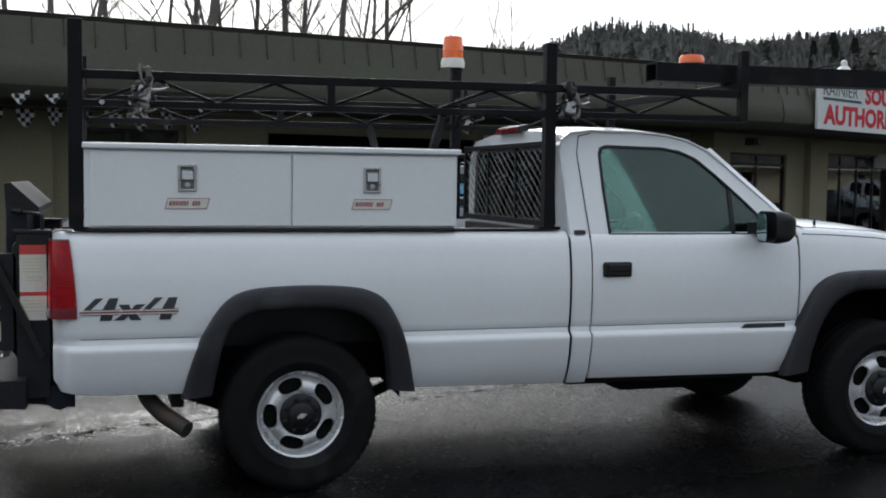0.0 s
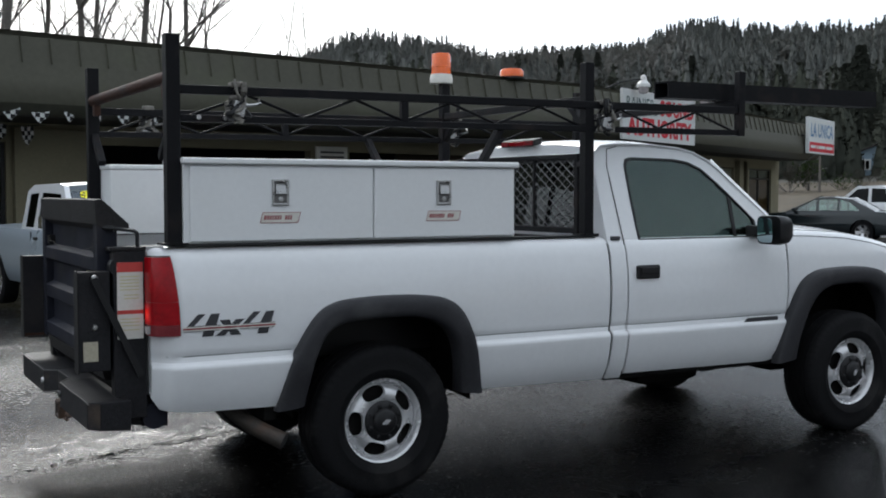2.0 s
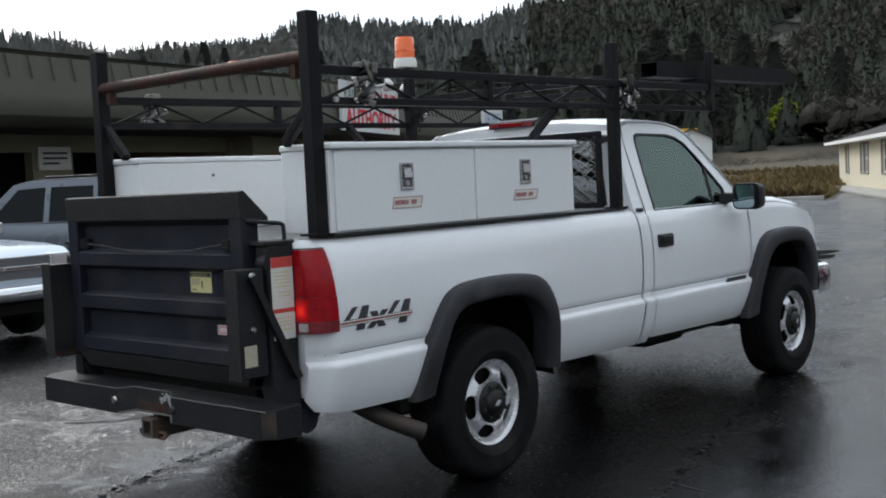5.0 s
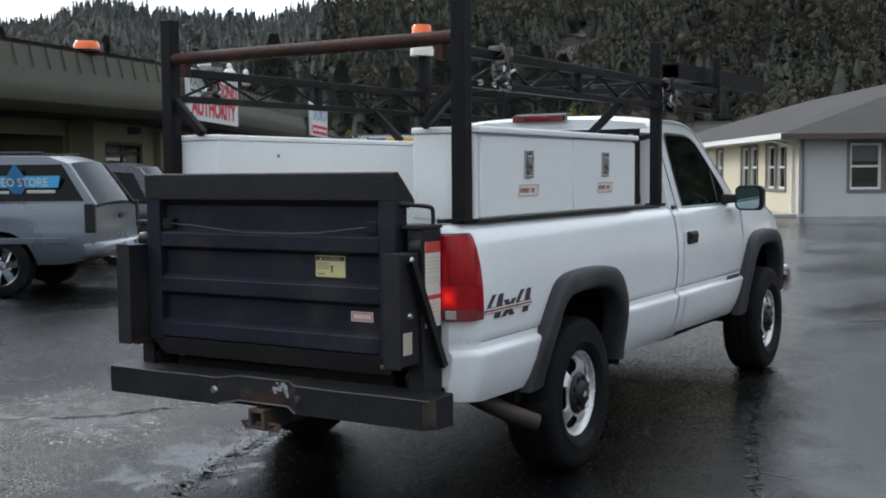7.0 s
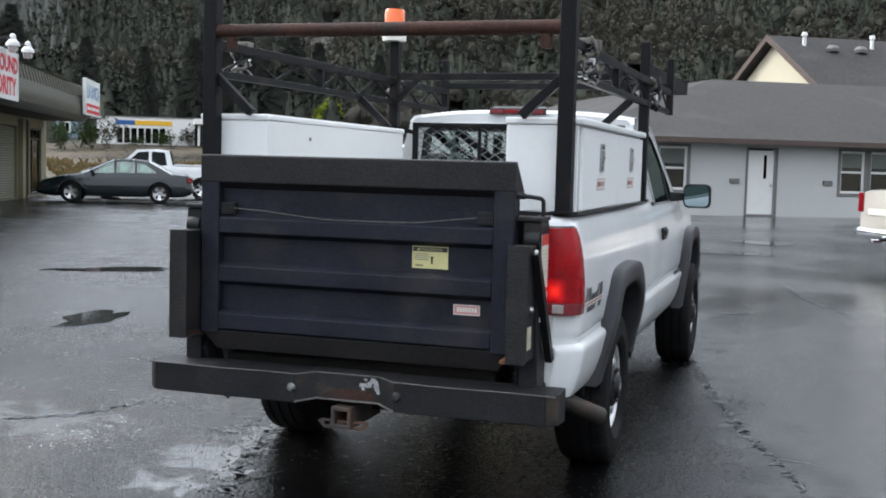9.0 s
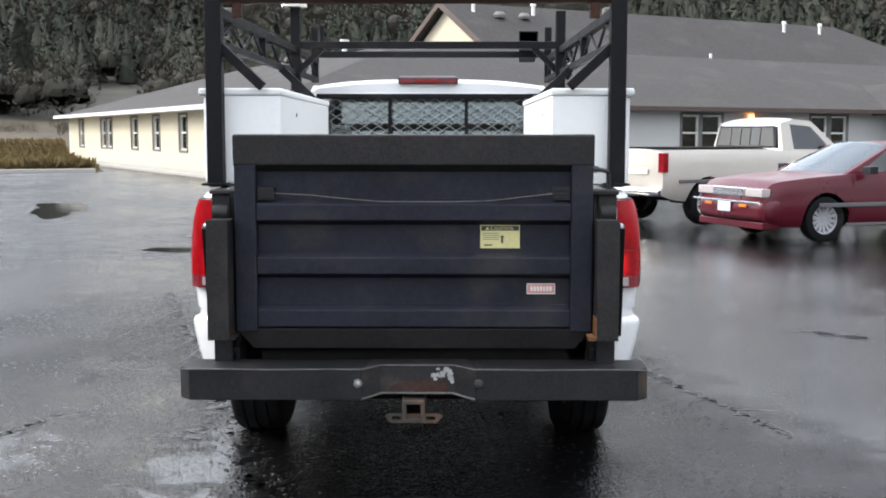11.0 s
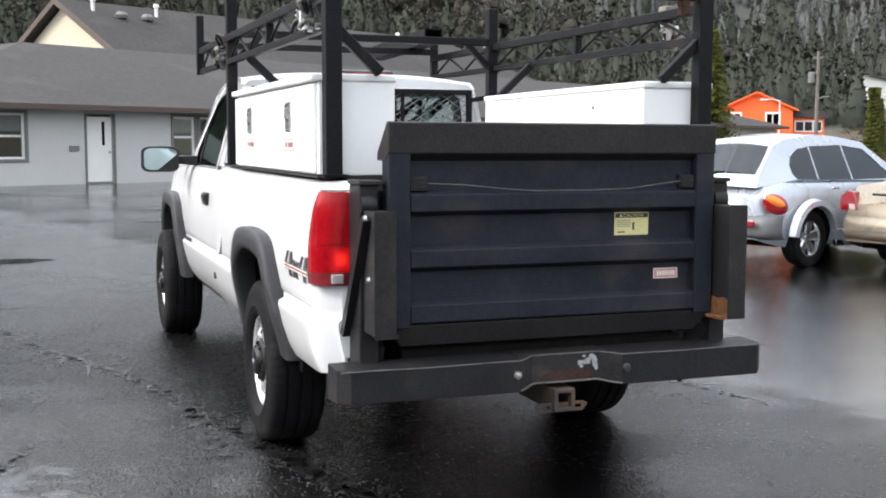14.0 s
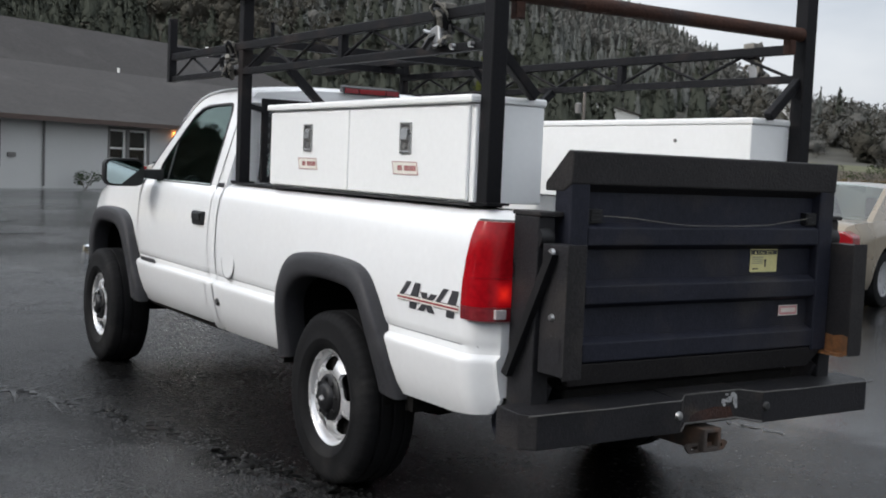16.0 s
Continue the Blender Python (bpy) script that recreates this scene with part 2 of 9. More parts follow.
SHUTTER = mk("olive_roller_door", (0.16, 0.155, 0.11), 0.6, 0, 0.12, 1, 20, 0.05, 60)
OFFICEWALL = mk("pale_grey_siding", (0.51, 0.515, 0.505), 0.75, 0, 0.05, 0.7, 20, 0.1, 60)
CREAMWALL = mk("cream_siding", (0.55, 0.505, 0.385), 0.75, 0, 0.05, 0.7, 20, 0.1, 60)
ROOF = mk("grey_brown_shingle", (0.053, 0.0495, 0.048), 0.85, 0, 0.25, 0.6, 5, 0.5, 9, stain=(0.10, 0.095, 0.09), stain_amt=0.4, stain_scale=0.4, spec=0.2)
TRIMBROWN = mk("dark_brown_trim", (0.08, 0.055, 0.045), 0.6, 0, 0.15, 3, 30, 0.05, 60)
TRIMWHITE = mk("white_trim", (0.74, 0.74, 0.72), 0.5, 0, 0.05, 3, 30, 0.03, 60)
FRAMEGREY = mk("grey_window_trim", (0.16, 0.155, 0.15), 0.6, 0, 0.1, 3, 30, 0.03, 60)
ORANGEWALL = mk("orange_house_paint", (0.80, 0.14, 0.03), 0.7, 0, 0.08, 1, 20, 0.05, 60)
STONE = mk("pale_stone", (0.36, 0.33, 0.29), 0.85, 0, 0.3, 4, 20, 0.3, 20)
CONCRETE = mk("pale_kerb_concrete", (0.36, 0.35, 0.32), 0.8, 0, 0.15, 2, 30, 0.2, 60)
BARK = mk("grey_bark", (0.15, 0.135, 0.12), 0.9, 0, 0.35, 1.2, 14, 0.5, 20)


def woods(name, lo, hi, through=0.45, lift=1.6):
    """Matt foliage that lets part of the light through; tone varies from tree to tree and slope to slope."""
    mt = mk(name, lo, 0.95, 0, 0.30, 0.02, 0.11, 0, tint=hi, spec=0.0)
    n, l = mt.node_tree.nodes, mt.node_tree.links
    b = n["Principled BSDF"]
    tr, mx = n.new("ShaderNodeBsdfTranslucent"), n.new("ShaderNodeMixShader")
    mx.inputs["Fac"].default_value = through
    # needles face every way, so a spray takes light mostly from above
    ge, up, nz = n.new("ShaderNodeNewGeometry"), n.new("ShaderNodeVectorMath"), n.new("ShaderNodeVectorMath")
    up.operation, nz.operation = "ADD", "NORMALIZE"
    up.inputs[1].default_value = (0, 0, lift)
    l.new(ge.outputs["Normal"], up.inputs[0])
    l.new(up.outputs["Vector"], nz.inputs[0])
    l.new(nz.outputs["Vector"], b.inputs["Normal"])
    l.new(nz.outputs["Vector"], tr.inputs["Normal"])
    l.new(b.inputs["Base Color"].links[0].from_socket, tr.inputs["Color"])
    l.new(b.outputs["BSDF"], mx.inputs[1])
    l.new(tr.outputs["BSDF"], mx.inputs[2])
    l.new(mx.outputs["Shader"], n["Material Output"].inputs["Surface"])
    return mt


# the far pair are paler copies, with the hill's haze put into their colour
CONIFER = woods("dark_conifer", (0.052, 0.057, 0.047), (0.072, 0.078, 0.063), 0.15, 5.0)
HAZECONIFER = woods("hazed_ridge_conifer", (0.125, 0.132, 0.124), (0.160, 0.166, 0.155), 0.2, 5.0)
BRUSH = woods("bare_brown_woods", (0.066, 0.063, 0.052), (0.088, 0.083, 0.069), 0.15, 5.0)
HAZEBRUSH = woods("hazed_leafless_woods", (0.140, 0.140, 0.130), (0.175, 0.172, 0.158), 0.2, 5.0)
SPRING = woods("fresh_green_leaves", (0.24, 0.30, 0.03), (0.32, 0.38, 0.06))
SHRUB = woods("dark_shrub_leaves", (0.035, 0.058, 0.022), (0.055, 0.075, 0.03))
CEDAR = woods("yellow_green_cedar", (0.10, 0.115, 0.03), (0.14, 0.15, 0.045))
STRAWGRASS = woods("dry_straw_grass", (0.14, 0.105, 0.050), (0.21, 0.16, 0.08))


def wet_asphalt():
    """Dark wet asphalt: bare stones of mixed tone in a damp film, glossier where water stands, coarser where it is worn."""
    m = bpy.data.materials.new("wet_asphalt")
    m.use_nodes = True
    n, l = m.node_tree.nodes, m.node_tree.links
    b = n["Principled BSDF"]
    tc = n.new("ShaderNodeTexCoord")

    def noi(s, d=5.0, dist=0.0):
        t = n.new("ShaderNodeTexNoise")
        t.inputs["Scale"].default_value, t.inputs["Detail"].default_value, t.inputs["Distortion"].default_value = s, d, dist
        l.new(tc.outputs["Object"], t.inputs["Vector"])
        return t.outputs["Fac"]

    def rng(v, a, c, lo, hi):
        r = n.new("ShaderNodeMapRange")
        for k, x in (("From Min", a), ("From Max", c), ("To Min", lo), ("To Max", hi)):
            r.inputs[k].default_value = x
        l.new(v, r.inputs["Value"])
        return r.outputs["Result"]

    def math2(op, u, v):
        k = n.new("ShaderNodeMath")
        k.operation = op
        for i, w in enumerate((u, v)):
            if isinstance(w, float):
                k.inputs[i].default_value = w
            else:
                l.new(w, k.inputs[i])
        return k.outputs[0]

    def stones(s):
        t = n.new("ShaderNodeTexVoronoi")
        t.inputs["Scale"].default_value = s
        l.new(tc.outputs["Object"], t.inputs["Vector"])
        sp = n.new("ShaderNodeSeparateColor")
        l.new(t.outputs["Color"], sp.inputs["Color"])
        return t.outputs["Distance"], sp.outputs["Red"]

    small, tone = stones(120.0)
    large, tone2 = stones(62.0)
    patches, mid = noi(0.30, 5.0, 0.8), noi(1.7, 7.0, 0.4)
    wet = rng(patches, 0.38, 0.62, 0.0, 1.0)
    # a worn stretch behind the truck where the stones stand bare
    sc, dl = n.new("ShaderNodeVectorMath"), n.new("ShaderNodeVectorMath")
    sc.operation, dl.operation = "MULTIPLY", "DISTANCE"
    sc.inputs[1].default_value = (0.50, 0.75, 0)
    dl.inputs[1].default_value = (-0.35, 6.15, 0)
    l.new(tc.outputs["Object"], sc.inputs[0])
    l.new(sc.outputs["Vector"], dl.inputs[0])
    worn = rng(math2("ADD", dl.outputs["Value"], rng(noi(1.6, 6.0, 0.5), 0.3, 0.7, -0.45, 0.45)), 0.35, 1.1, 1.0, 0.0)
    # less specular in a ragged zone round the truck's front half
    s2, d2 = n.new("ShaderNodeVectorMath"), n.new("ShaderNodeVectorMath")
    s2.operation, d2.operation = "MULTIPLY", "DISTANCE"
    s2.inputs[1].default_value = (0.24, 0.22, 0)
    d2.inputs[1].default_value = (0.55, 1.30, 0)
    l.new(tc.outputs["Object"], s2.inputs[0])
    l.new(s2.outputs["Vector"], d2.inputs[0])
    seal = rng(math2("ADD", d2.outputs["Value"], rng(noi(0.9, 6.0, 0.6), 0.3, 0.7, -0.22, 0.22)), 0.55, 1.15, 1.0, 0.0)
    # shade under and behind the truck put into the colour: stones and gloss dimmed
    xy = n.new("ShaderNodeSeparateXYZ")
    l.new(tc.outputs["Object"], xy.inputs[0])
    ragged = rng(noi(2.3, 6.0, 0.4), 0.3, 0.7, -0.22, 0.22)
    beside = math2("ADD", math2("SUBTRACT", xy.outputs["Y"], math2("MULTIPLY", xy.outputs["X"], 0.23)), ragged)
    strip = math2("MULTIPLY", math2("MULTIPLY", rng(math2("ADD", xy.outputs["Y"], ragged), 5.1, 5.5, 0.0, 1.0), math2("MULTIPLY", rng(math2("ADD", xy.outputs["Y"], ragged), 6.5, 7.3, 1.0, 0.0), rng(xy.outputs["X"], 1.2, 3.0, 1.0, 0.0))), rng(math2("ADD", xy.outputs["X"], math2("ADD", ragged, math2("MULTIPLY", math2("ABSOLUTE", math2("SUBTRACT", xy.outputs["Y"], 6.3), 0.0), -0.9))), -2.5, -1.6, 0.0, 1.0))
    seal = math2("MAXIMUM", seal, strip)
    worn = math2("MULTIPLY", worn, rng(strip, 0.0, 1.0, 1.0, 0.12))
    # thin standing films of water on the worn stretch
    s3, d3 = n.new("ShaderNodeVectorMath"), n.new("ShaderNodeVectorMath")
    s3.operation, d3.operation = "MULTIPLY", "DISTANCE"
    s3.inputs[1].default_value = (0.9, 1.7, 0)
    d3.inputs[1].default_value = (-0.60, 12.05, 0)
    l.new(tc.outputs["Object"], s3.inputs[0])
    l.new(s3.outputs["Vector"], d3.inputs[0])
    s4, d4 = n.new("ShaderNodeVectorMath"), n.new("ShaderNodeVectorMath")
    s4.operation, d4.operation = "MULTIPLY", "DISTANCE"
    s4.inputs[1].default_value = (1.5, 1.1, 0)
    d4.inputs[1].default_value = (-0.65, 9.25, 0)
    l.new(tc.outputs["Object"], s4.inputs[0])
    l.new(s4.outputs["Vector"], d4.inputs[0])
    film = rng(math2("ADD", math2("MINIMUM", d3.outputs["Value"], d4.outputs["Value"]), rng(noi(5.0, 7.0, 0.6), 0.3, 0.7, -0.5, 0.5)), 0.30, 0.55, 1.0, 0.0)
    sleek = rng(math2("ADD", beside, ragged), 3.9, 4.6, 1.0, 0.0)
    pale = math2("POWER", math2("MAXIMUM", tone, math2("MULTIPLY", tone2, 0.9)), 4.0)
    mix = n.new("ShaderNodeMix")
    mix.data_type = "RGBA"
    mix.inputs[6].default_value, mix.inputs[7].default_value = (0.0032, 0.0032, 0.0035, 1), (0.062, 0.061, 0.059, 1)
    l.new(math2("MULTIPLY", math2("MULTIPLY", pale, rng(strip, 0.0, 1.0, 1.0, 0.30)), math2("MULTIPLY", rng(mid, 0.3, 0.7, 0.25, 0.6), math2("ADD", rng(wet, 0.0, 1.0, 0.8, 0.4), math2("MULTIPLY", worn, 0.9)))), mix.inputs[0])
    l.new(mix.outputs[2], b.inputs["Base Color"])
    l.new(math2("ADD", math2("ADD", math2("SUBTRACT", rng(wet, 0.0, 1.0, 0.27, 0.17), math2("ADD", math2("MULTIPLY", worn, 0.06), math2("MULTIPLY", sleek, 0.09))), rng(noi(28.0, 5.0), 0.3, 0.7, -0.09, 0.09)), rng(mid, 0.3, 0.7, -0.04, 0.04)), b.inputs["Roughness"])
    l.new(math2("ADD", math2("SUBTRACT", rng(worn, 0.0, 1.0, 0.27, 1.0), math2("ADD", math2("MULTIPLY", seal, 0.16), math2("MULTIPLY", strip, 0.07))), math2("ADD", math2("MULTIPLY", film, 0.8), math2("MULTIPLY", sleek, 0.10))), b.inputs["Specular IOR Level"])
    bn = n.new("ShaderNodeBump")
    bn.inputs["Distance"].default_value = 0.006
    l.new(math2("MULTIPLY", math2("ADD", rng(wet, 0.0, 1.0, 0.46, 0.24), math2("MULTIPLY", worn, 0.66)), math2("MULTIPLY", rng(film, 0.0, 1.0, 1.0, 0.45), rng(sleek, 0.0, 1.0, 1.0, 0.35))), bn.inputs["Strength"])
    high = math2("ADD", math2("MULTIPLY", small, -1.0), math2("MULTIPLY", large, -1.3))
    l.new(math2("ADD", high, math2("MULTIPLY", noi(14.0, 8.0), 0.45)), bn.inputs["Height"])
    l.new(bn.outputs["Normal"], b.inputs["Normal"])
    return m


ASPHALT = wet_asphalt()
CRACKDARK = mk("wet_crack", (0.012, 0.012, 0.012), 0.3, 0, 0.3, 6, 40, 0.4, 60)
FIELD = mk("dry_grass_field", (0.066, 0.050, 0.028), 0.95, 0, 0.45, 0.12, 1.4, 0.3, 3, stain=(0.045, 0.038, 0.024), stain_amt=0.8, stain_scale=0.10)
HILLSOIL = mk("forest_floor", (0.066, 0.063, 0.052), 0.95, 0, 0.3, 0.02, 0.3, 0, stain=(0.08, 0.09, 0.03), stain_amt=0.25, stain_scale=0.012)


# ---- mesh helpers ----
class M:
    """A mesh in the making: corners and faces."""

    def __init__(self):
        self.v, self.f = [], []

    def add(self, verts, faces):
        k = len(self.v)
        self.v += [tuple(p) for p in verts]
        self.f += [tuple(i + k for i in q) for q in faces]
        return self

    def join(self, other, m=None):
        return self.add([m @ Vector(p) for p in other.v] if m else other.v, other.f)

    def box(self, x0, x1, y0, y1, z0, z1, m=None):
        p = [(x, y, z) for z in (z0, z1) for y in (y0, y1) for x in (x0, x1)]
        if m:
            p = [m @ Vector(q) for q in p]
        return self.add(p, [(0, 2, 3, 1), (4, 5, 7, 6), (0, 1, 5, 4), (2, 6, 7, 3), (0, 4, 6, 2), (1, 3, 7, 5)])

    def prism(self, poly, a, b, to):
        """A flat outline (u, v) drawn from w = a to w = b; to(u, v, w) gives the place."""
        n = len(poly)
        v = [to(u, w, a) for u, w in poly] + [to(u, w, b) for u, w in poly]
        return self.add(v, [tuple(range(n))[::-1], tuple(range(n, 2 * n))] + [(i, (i + 1) % n, (i + 1) % n + n, i + n) for i in range(n)])

    def grid(self, rows, close=False):
        n = len(rows[0])
        f = []
        for i in range(len(rows) - 1):
            for j in range(n if close else n - 1):
                f.append((i * n + j, i * n + (j + 1) % n, (i + 1) * n + (j + 1) % n, (i + 1) * n + j))
        return self.add([p for r in rows for p in r], f)

    def loft(self, rings, caps=True):
        n, k = len(rings[0]), len(self.v)
        self.grid(rings, True)
        if caps:
            self.f.append(tuple(range(k, k + n))[::-1])
            e = k + n * (len(rings) - 1)
            self.f.append(tuple(range(e, e + n)))
        return self

    def lathe(self, prof, n=32, axis="y", at=(0, 0, 0)):
        """A profile of (radius, along) turned round an axis."""
        rows = []
        for i in range(n):
            c, s = math.cos(2 * math.pi * i / n), math.sin(2 * math.pi * i / n)
            r = []
            for q, a in prof:
                p = {"y": (q * c, a, q * s), "z": (q * c, q * s, a), "x": (a, q * c, q * s)}[axis]
                r.append((p[0] + at[0], p[1] + at[1], p[2] + at[2]))
            rows.append(r)
        return self.grid(rows + [rows[0]])

    def rod(self, p, q, r, n=10, r2=None, square=False):
        """A round or square bar from p to q."""
        p, q = Vector(p), Vector(q)
        d = (q - p).normalized()
        up = Vector((0, 0, 1)) if abs(d.z) < 0.95 else Vector((1, 0, 0))
        a = d.cross(up).normalized()
        b = a.cross(d)
        n = 4 if square else n
        o = math.pi / 4 if square else 0
        k = math.sqrt(2) if square else 1
        rings = []
        for c, rad in ((p, r), (q, r if r2 is None else r2)):
            rings.append([c + (a * math.cos(2 * math.pi * i / n + o) + b * math.sin(2 * math.pi * i / n + o)) * rad * k for i in range(n)])
        return self.loft(rings)

    def pipe(self, pts, r, n=10):
        """A round bar along a bent line."""
        pts = [Vector(p) for p in pts]
        rings = []
        for i, p in enumerate(pts):
            d = (pts[min(i + 1, len(pts) - 1)] - pts[max(i - 1, 0)]).normalized()
            up = Vector((0, 0, 1)) if abs(d.z) < 0.9 else Vector((1, 0, 0))
            a = d.cross(up).normalized()
            b = a.cross(d)
            rings.append([p + (a * math.cos(2 * math.pi * k / n) + b * math.sin(2 * math.pi * k / n)) * r for k in range(n)])
        return self.loft(rings)

    def holed(self, outer, holes, t, to):
        """A plate with openings: outline and holes in (u, v), thickness t, placed by to(u, v, w)."""
        bm = bmesh.new()
        loops = []
        for loop in [outer] + list(holes):
            vs = [bm.verts.new((u, v, 0)) for u, v in loop]
            for i in range(len(vs)):
                bm.edges.new((vs[i], vs[(i + 1) % len(vs)]))
            loops.append(len(vs))
        bmesh.ops.triangle_fill(bm, use_beauty=True, edges=bm.edges[:], normal=(0, 0, 1))
        bm.verts.index_update()
        flat = [(v.co.x, v.co.y) for v in bm.verts]
        tri = [[v.index for v in f.verts] for f in bm.faces]
        bm.free()
        n = len(flat)
        faces = [tuple(q) for q in tri] + [tuple(i + n for i in q[::-1]) for q in tri]
        k = 0
        for c in loops:
            faces += [(k + i, k + i + n, k + (i + 1) % c + n, k + (i + 1) % c) for i in range(c)]
            k += c
        return self.add([to(u, v, 0) for u, v in flat] + [to(u, v, t) for u, v in flat], faces)

    def mirror(self):
        """The same, on the other side of y = 0."""
        o = M()
        o.v = [(x, -y, z) for x, y, z in self.v]
        o.f = [q[::-1] for q in self.f]
        return o


def mesh_of(name, m, mat, smooth=0.0):
    me = bpy.data.meshes.new(name)
    me.from_pydata([tuple(p) for p in m.v], [], m.f)
    bm = bmesh.new()
    bm.from_mesh(me)
    if len(bm.faces) < 60000:
        bmesh.ops.recalc_face_normals(bm, faces=bm.faces[:])
    bm.to_mesh(me)
    bm.free()
    me.materials.append(mat)
    if smooth:
        me.polygons.foreach_set("use_smooth", [True] * len(me.polygons))
        me.set_sharp_from_angle(angle=radians(smooth))
    return me


def part(name, m, mat, parent=None, label="", smooth=35.0, bevel=0.0, at=None):
    """One mesh object, under a thing or a part."""
    me = m if isinstance(m, bpy.types.Mesh) else mesh_of(name, m, mat, smooth)
    ob = new(name, me)
    if parent:
        ob.parent = parent
    if at is not None:
        ob.matrix_basis = at
    if bevel:
        b = ob.modifiers.new("bevel", "BEVEL")
        b.width, b.segments, b.limit_method, b.angle_limit = bevel, 2, "ANGLE", radians(40)
        b.harden_normals = False
    if label:
        tagged(ob, label)
    return ob


def thing(name, label, category, at=None, group="", kind=""):
    ob = new(name)
    ob.empty_display_size = 0.2
    if at is not None:
        ob.matrix_basis = at
    return tagged(ob, label, category, group, kind)


def lettering(name, words, w, h, mat, parent, at, label="", shear=0.0, depth=0.002, bold=0.0):
    """Letters w wide and h high, centred in the plane x, z of the pose at, facing -y."""
    cu = bpy.data.curves.new(name, "FONT")
    cu.body, cu.size, cu.extrude, cu.shear, cu.offset = words, 1.0, 0.0, shear, bold
    cu.resolution_u = 3
    tmp = new(name, cu)
    bpy.context.view_layer.update()
    src = tmp.evaluated_get(bpy.context.evaluated_depsgraph_get()).to_mesh()
    vs = [tuple(v.co) for v in src.vertices]
    fs = [tuple(p.vertices) for p in src.polygons]
    bpy.data.objects.remove(tmp)
    xs, ys = [v[0] for v in vs], [v[1] for v in vs]
    sx, sy = w / (max(xs) - min(xs)), h / (max(ys) - min(ys))
    cx, cy = (max(xs) + min(xs)) / 2, (max(ys) + min(ys)) / 2
    m = M()
    m.add([((x - cx) * sx, -depth, (y - cy) * sy) for x, y, _ in vs], fs)
    return part(name, m, mat, parent, label, 0, at=at)


def curve_through(pts, n):
    """n points on a smooth line through pts (2D or 3D)."""
    p = [Vector((*q, 0) if len(q) == 2 else q) for q in pts]
    p = [p[0] * 2 - p[1]] + p + [p[-1] * 2 - p[-2]]
    out = []
    for k in range(n):
        s = k * (len(p) - 3) / (n - 1)
        i = min(int(s), len(p) - 4)
        t = s - i
        a, b, c, d = p[i:i + 4]
        out.append(0.5 * ((2 * b) + (c - a) * t + (2 * a - 5 * b + 4 * c - d) * t * t + (3 * b - a - 3 * c + d) * t ** 3))
    return out


def table(x, rows):
    return float(np.interp(x, [r[0] for r in rows], [r[1] for r in rows]))


def steps(a, b, n):
    return [a + (b - a) * i / n for i in range(n + 1)]


# ---- ground and hills: one sheet ----
RIDGE = [(-180, 4), (-120, 3.5), (-75, 3.0), (-54, 2.2), (-51, 2.7), (-49, 3.1), (-47.5, 4.0), (-46, 5.1), (-43.4, 6.5), (-38, 8.4), (-30, 10.5), (0, 11.5), (20, 9.6), (28, 8.2), (33, 7.8), (37, 7.8), (40, 6.8), (43, 6.9), (48, 7.2), (51, 6.4), (56, 6.2), (58.5, 5.9), (62, 6.6), (65, 6.7), (68, 5.8), (74, 5.2), (80, 5.0), (100, 4.5), (130, 4), (180, 4)]
CX, CY = 0.0, 6.0


def smoothstep(x, a, b):
    t = min(1.0, max(0.0, (x - a) / (b - a)))
    return t * t * (3 - 2 * t)


def land(x, y):
    """Height of the ground: a flat lot, a low bank, then the wooded hills."""
    r, az = math.hypot(x - CX, y - CY), math.degrees(math.atan2(y - CY, x - CX))
    h = 400 * math.tan(radians(table(az, RIDGE)))
    z = 1.9 * smoothstep(r, 85, 150) + h * smoothstep(r, 125, 420) * (1.0 if r < 420 else 1.0 + 0.05 * smoothstep(r, 420, 700))
    if r > 130:
        z += 5.0 * smoothstep(r, 130, 260) * (noise.noise(Vector((x * 0.012, y * 0.012, 3))) + 0.5 * noise.noise(Vector((x * 0.04, y * 0.04, 7))))
    return z


def lot_edge(az):
    return 42.0 if 20 < az < 38.5 else 96.0 if -34 < az < 40 else (58.0 if -70 < az <= -34 else 70.0)


def meadow_at(r, az):
    """Green meadows on the slopes."""
    return (148 < r < 166 and 15.5 < az < 18.5) or (160 < r < 198 and -66 < az < -43)


def build_ground():
    radii = [0.0, 2, 4, 6, 8, 10, 13, 16, 20, 25, 30, 36, 42, 50, 58, 64, 70, 76, 82, 88, 96, 105, 115, 125, 135, 150, 165, 180, 200, 220, 240, 265, 290, 320, 350, 380, 410, 450, 520, 640, 900, 1500]
    n = 240
    m = M()
    rows, kinds = [], []
    for r in radii:
        rows.append([(CX + r * math.cos(2 * math.pi * i / n), CY + r * math.sin(2 * math.pi * i / n), 0.0 if r < 84 else land(CX + r * math.cos(2 * math.pi * i / n), CY + r * math.sin(2 * math.pi * i / n))) for i in range(n)])
    m.grid(rows, True)
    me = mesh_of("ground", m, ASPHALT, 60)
    me.materials.append(FIELD)
    me.materials.append(HILLSOIL)
    me.materials.append(GRASS)
    me.materials.append(PASTURE)
    for p in me.polygons:
        c = p.center
        r, az = math.hypot(c.x - CX, c.y - CY), math.degrees(math.atan2(c.y - CY, c.x - CX))
        p.material_index = (3 if az > 0 else 4) if meadow_at(r, az) else (0 if r < lot_edge(az) else (1 if r < (198 if -70 < az < -41 else 150) else 2))
    return tagged(new("ground", me), "wet dark asphalt lot running out to grass and hills", "ground", kind="structure")


ground = build_ground()


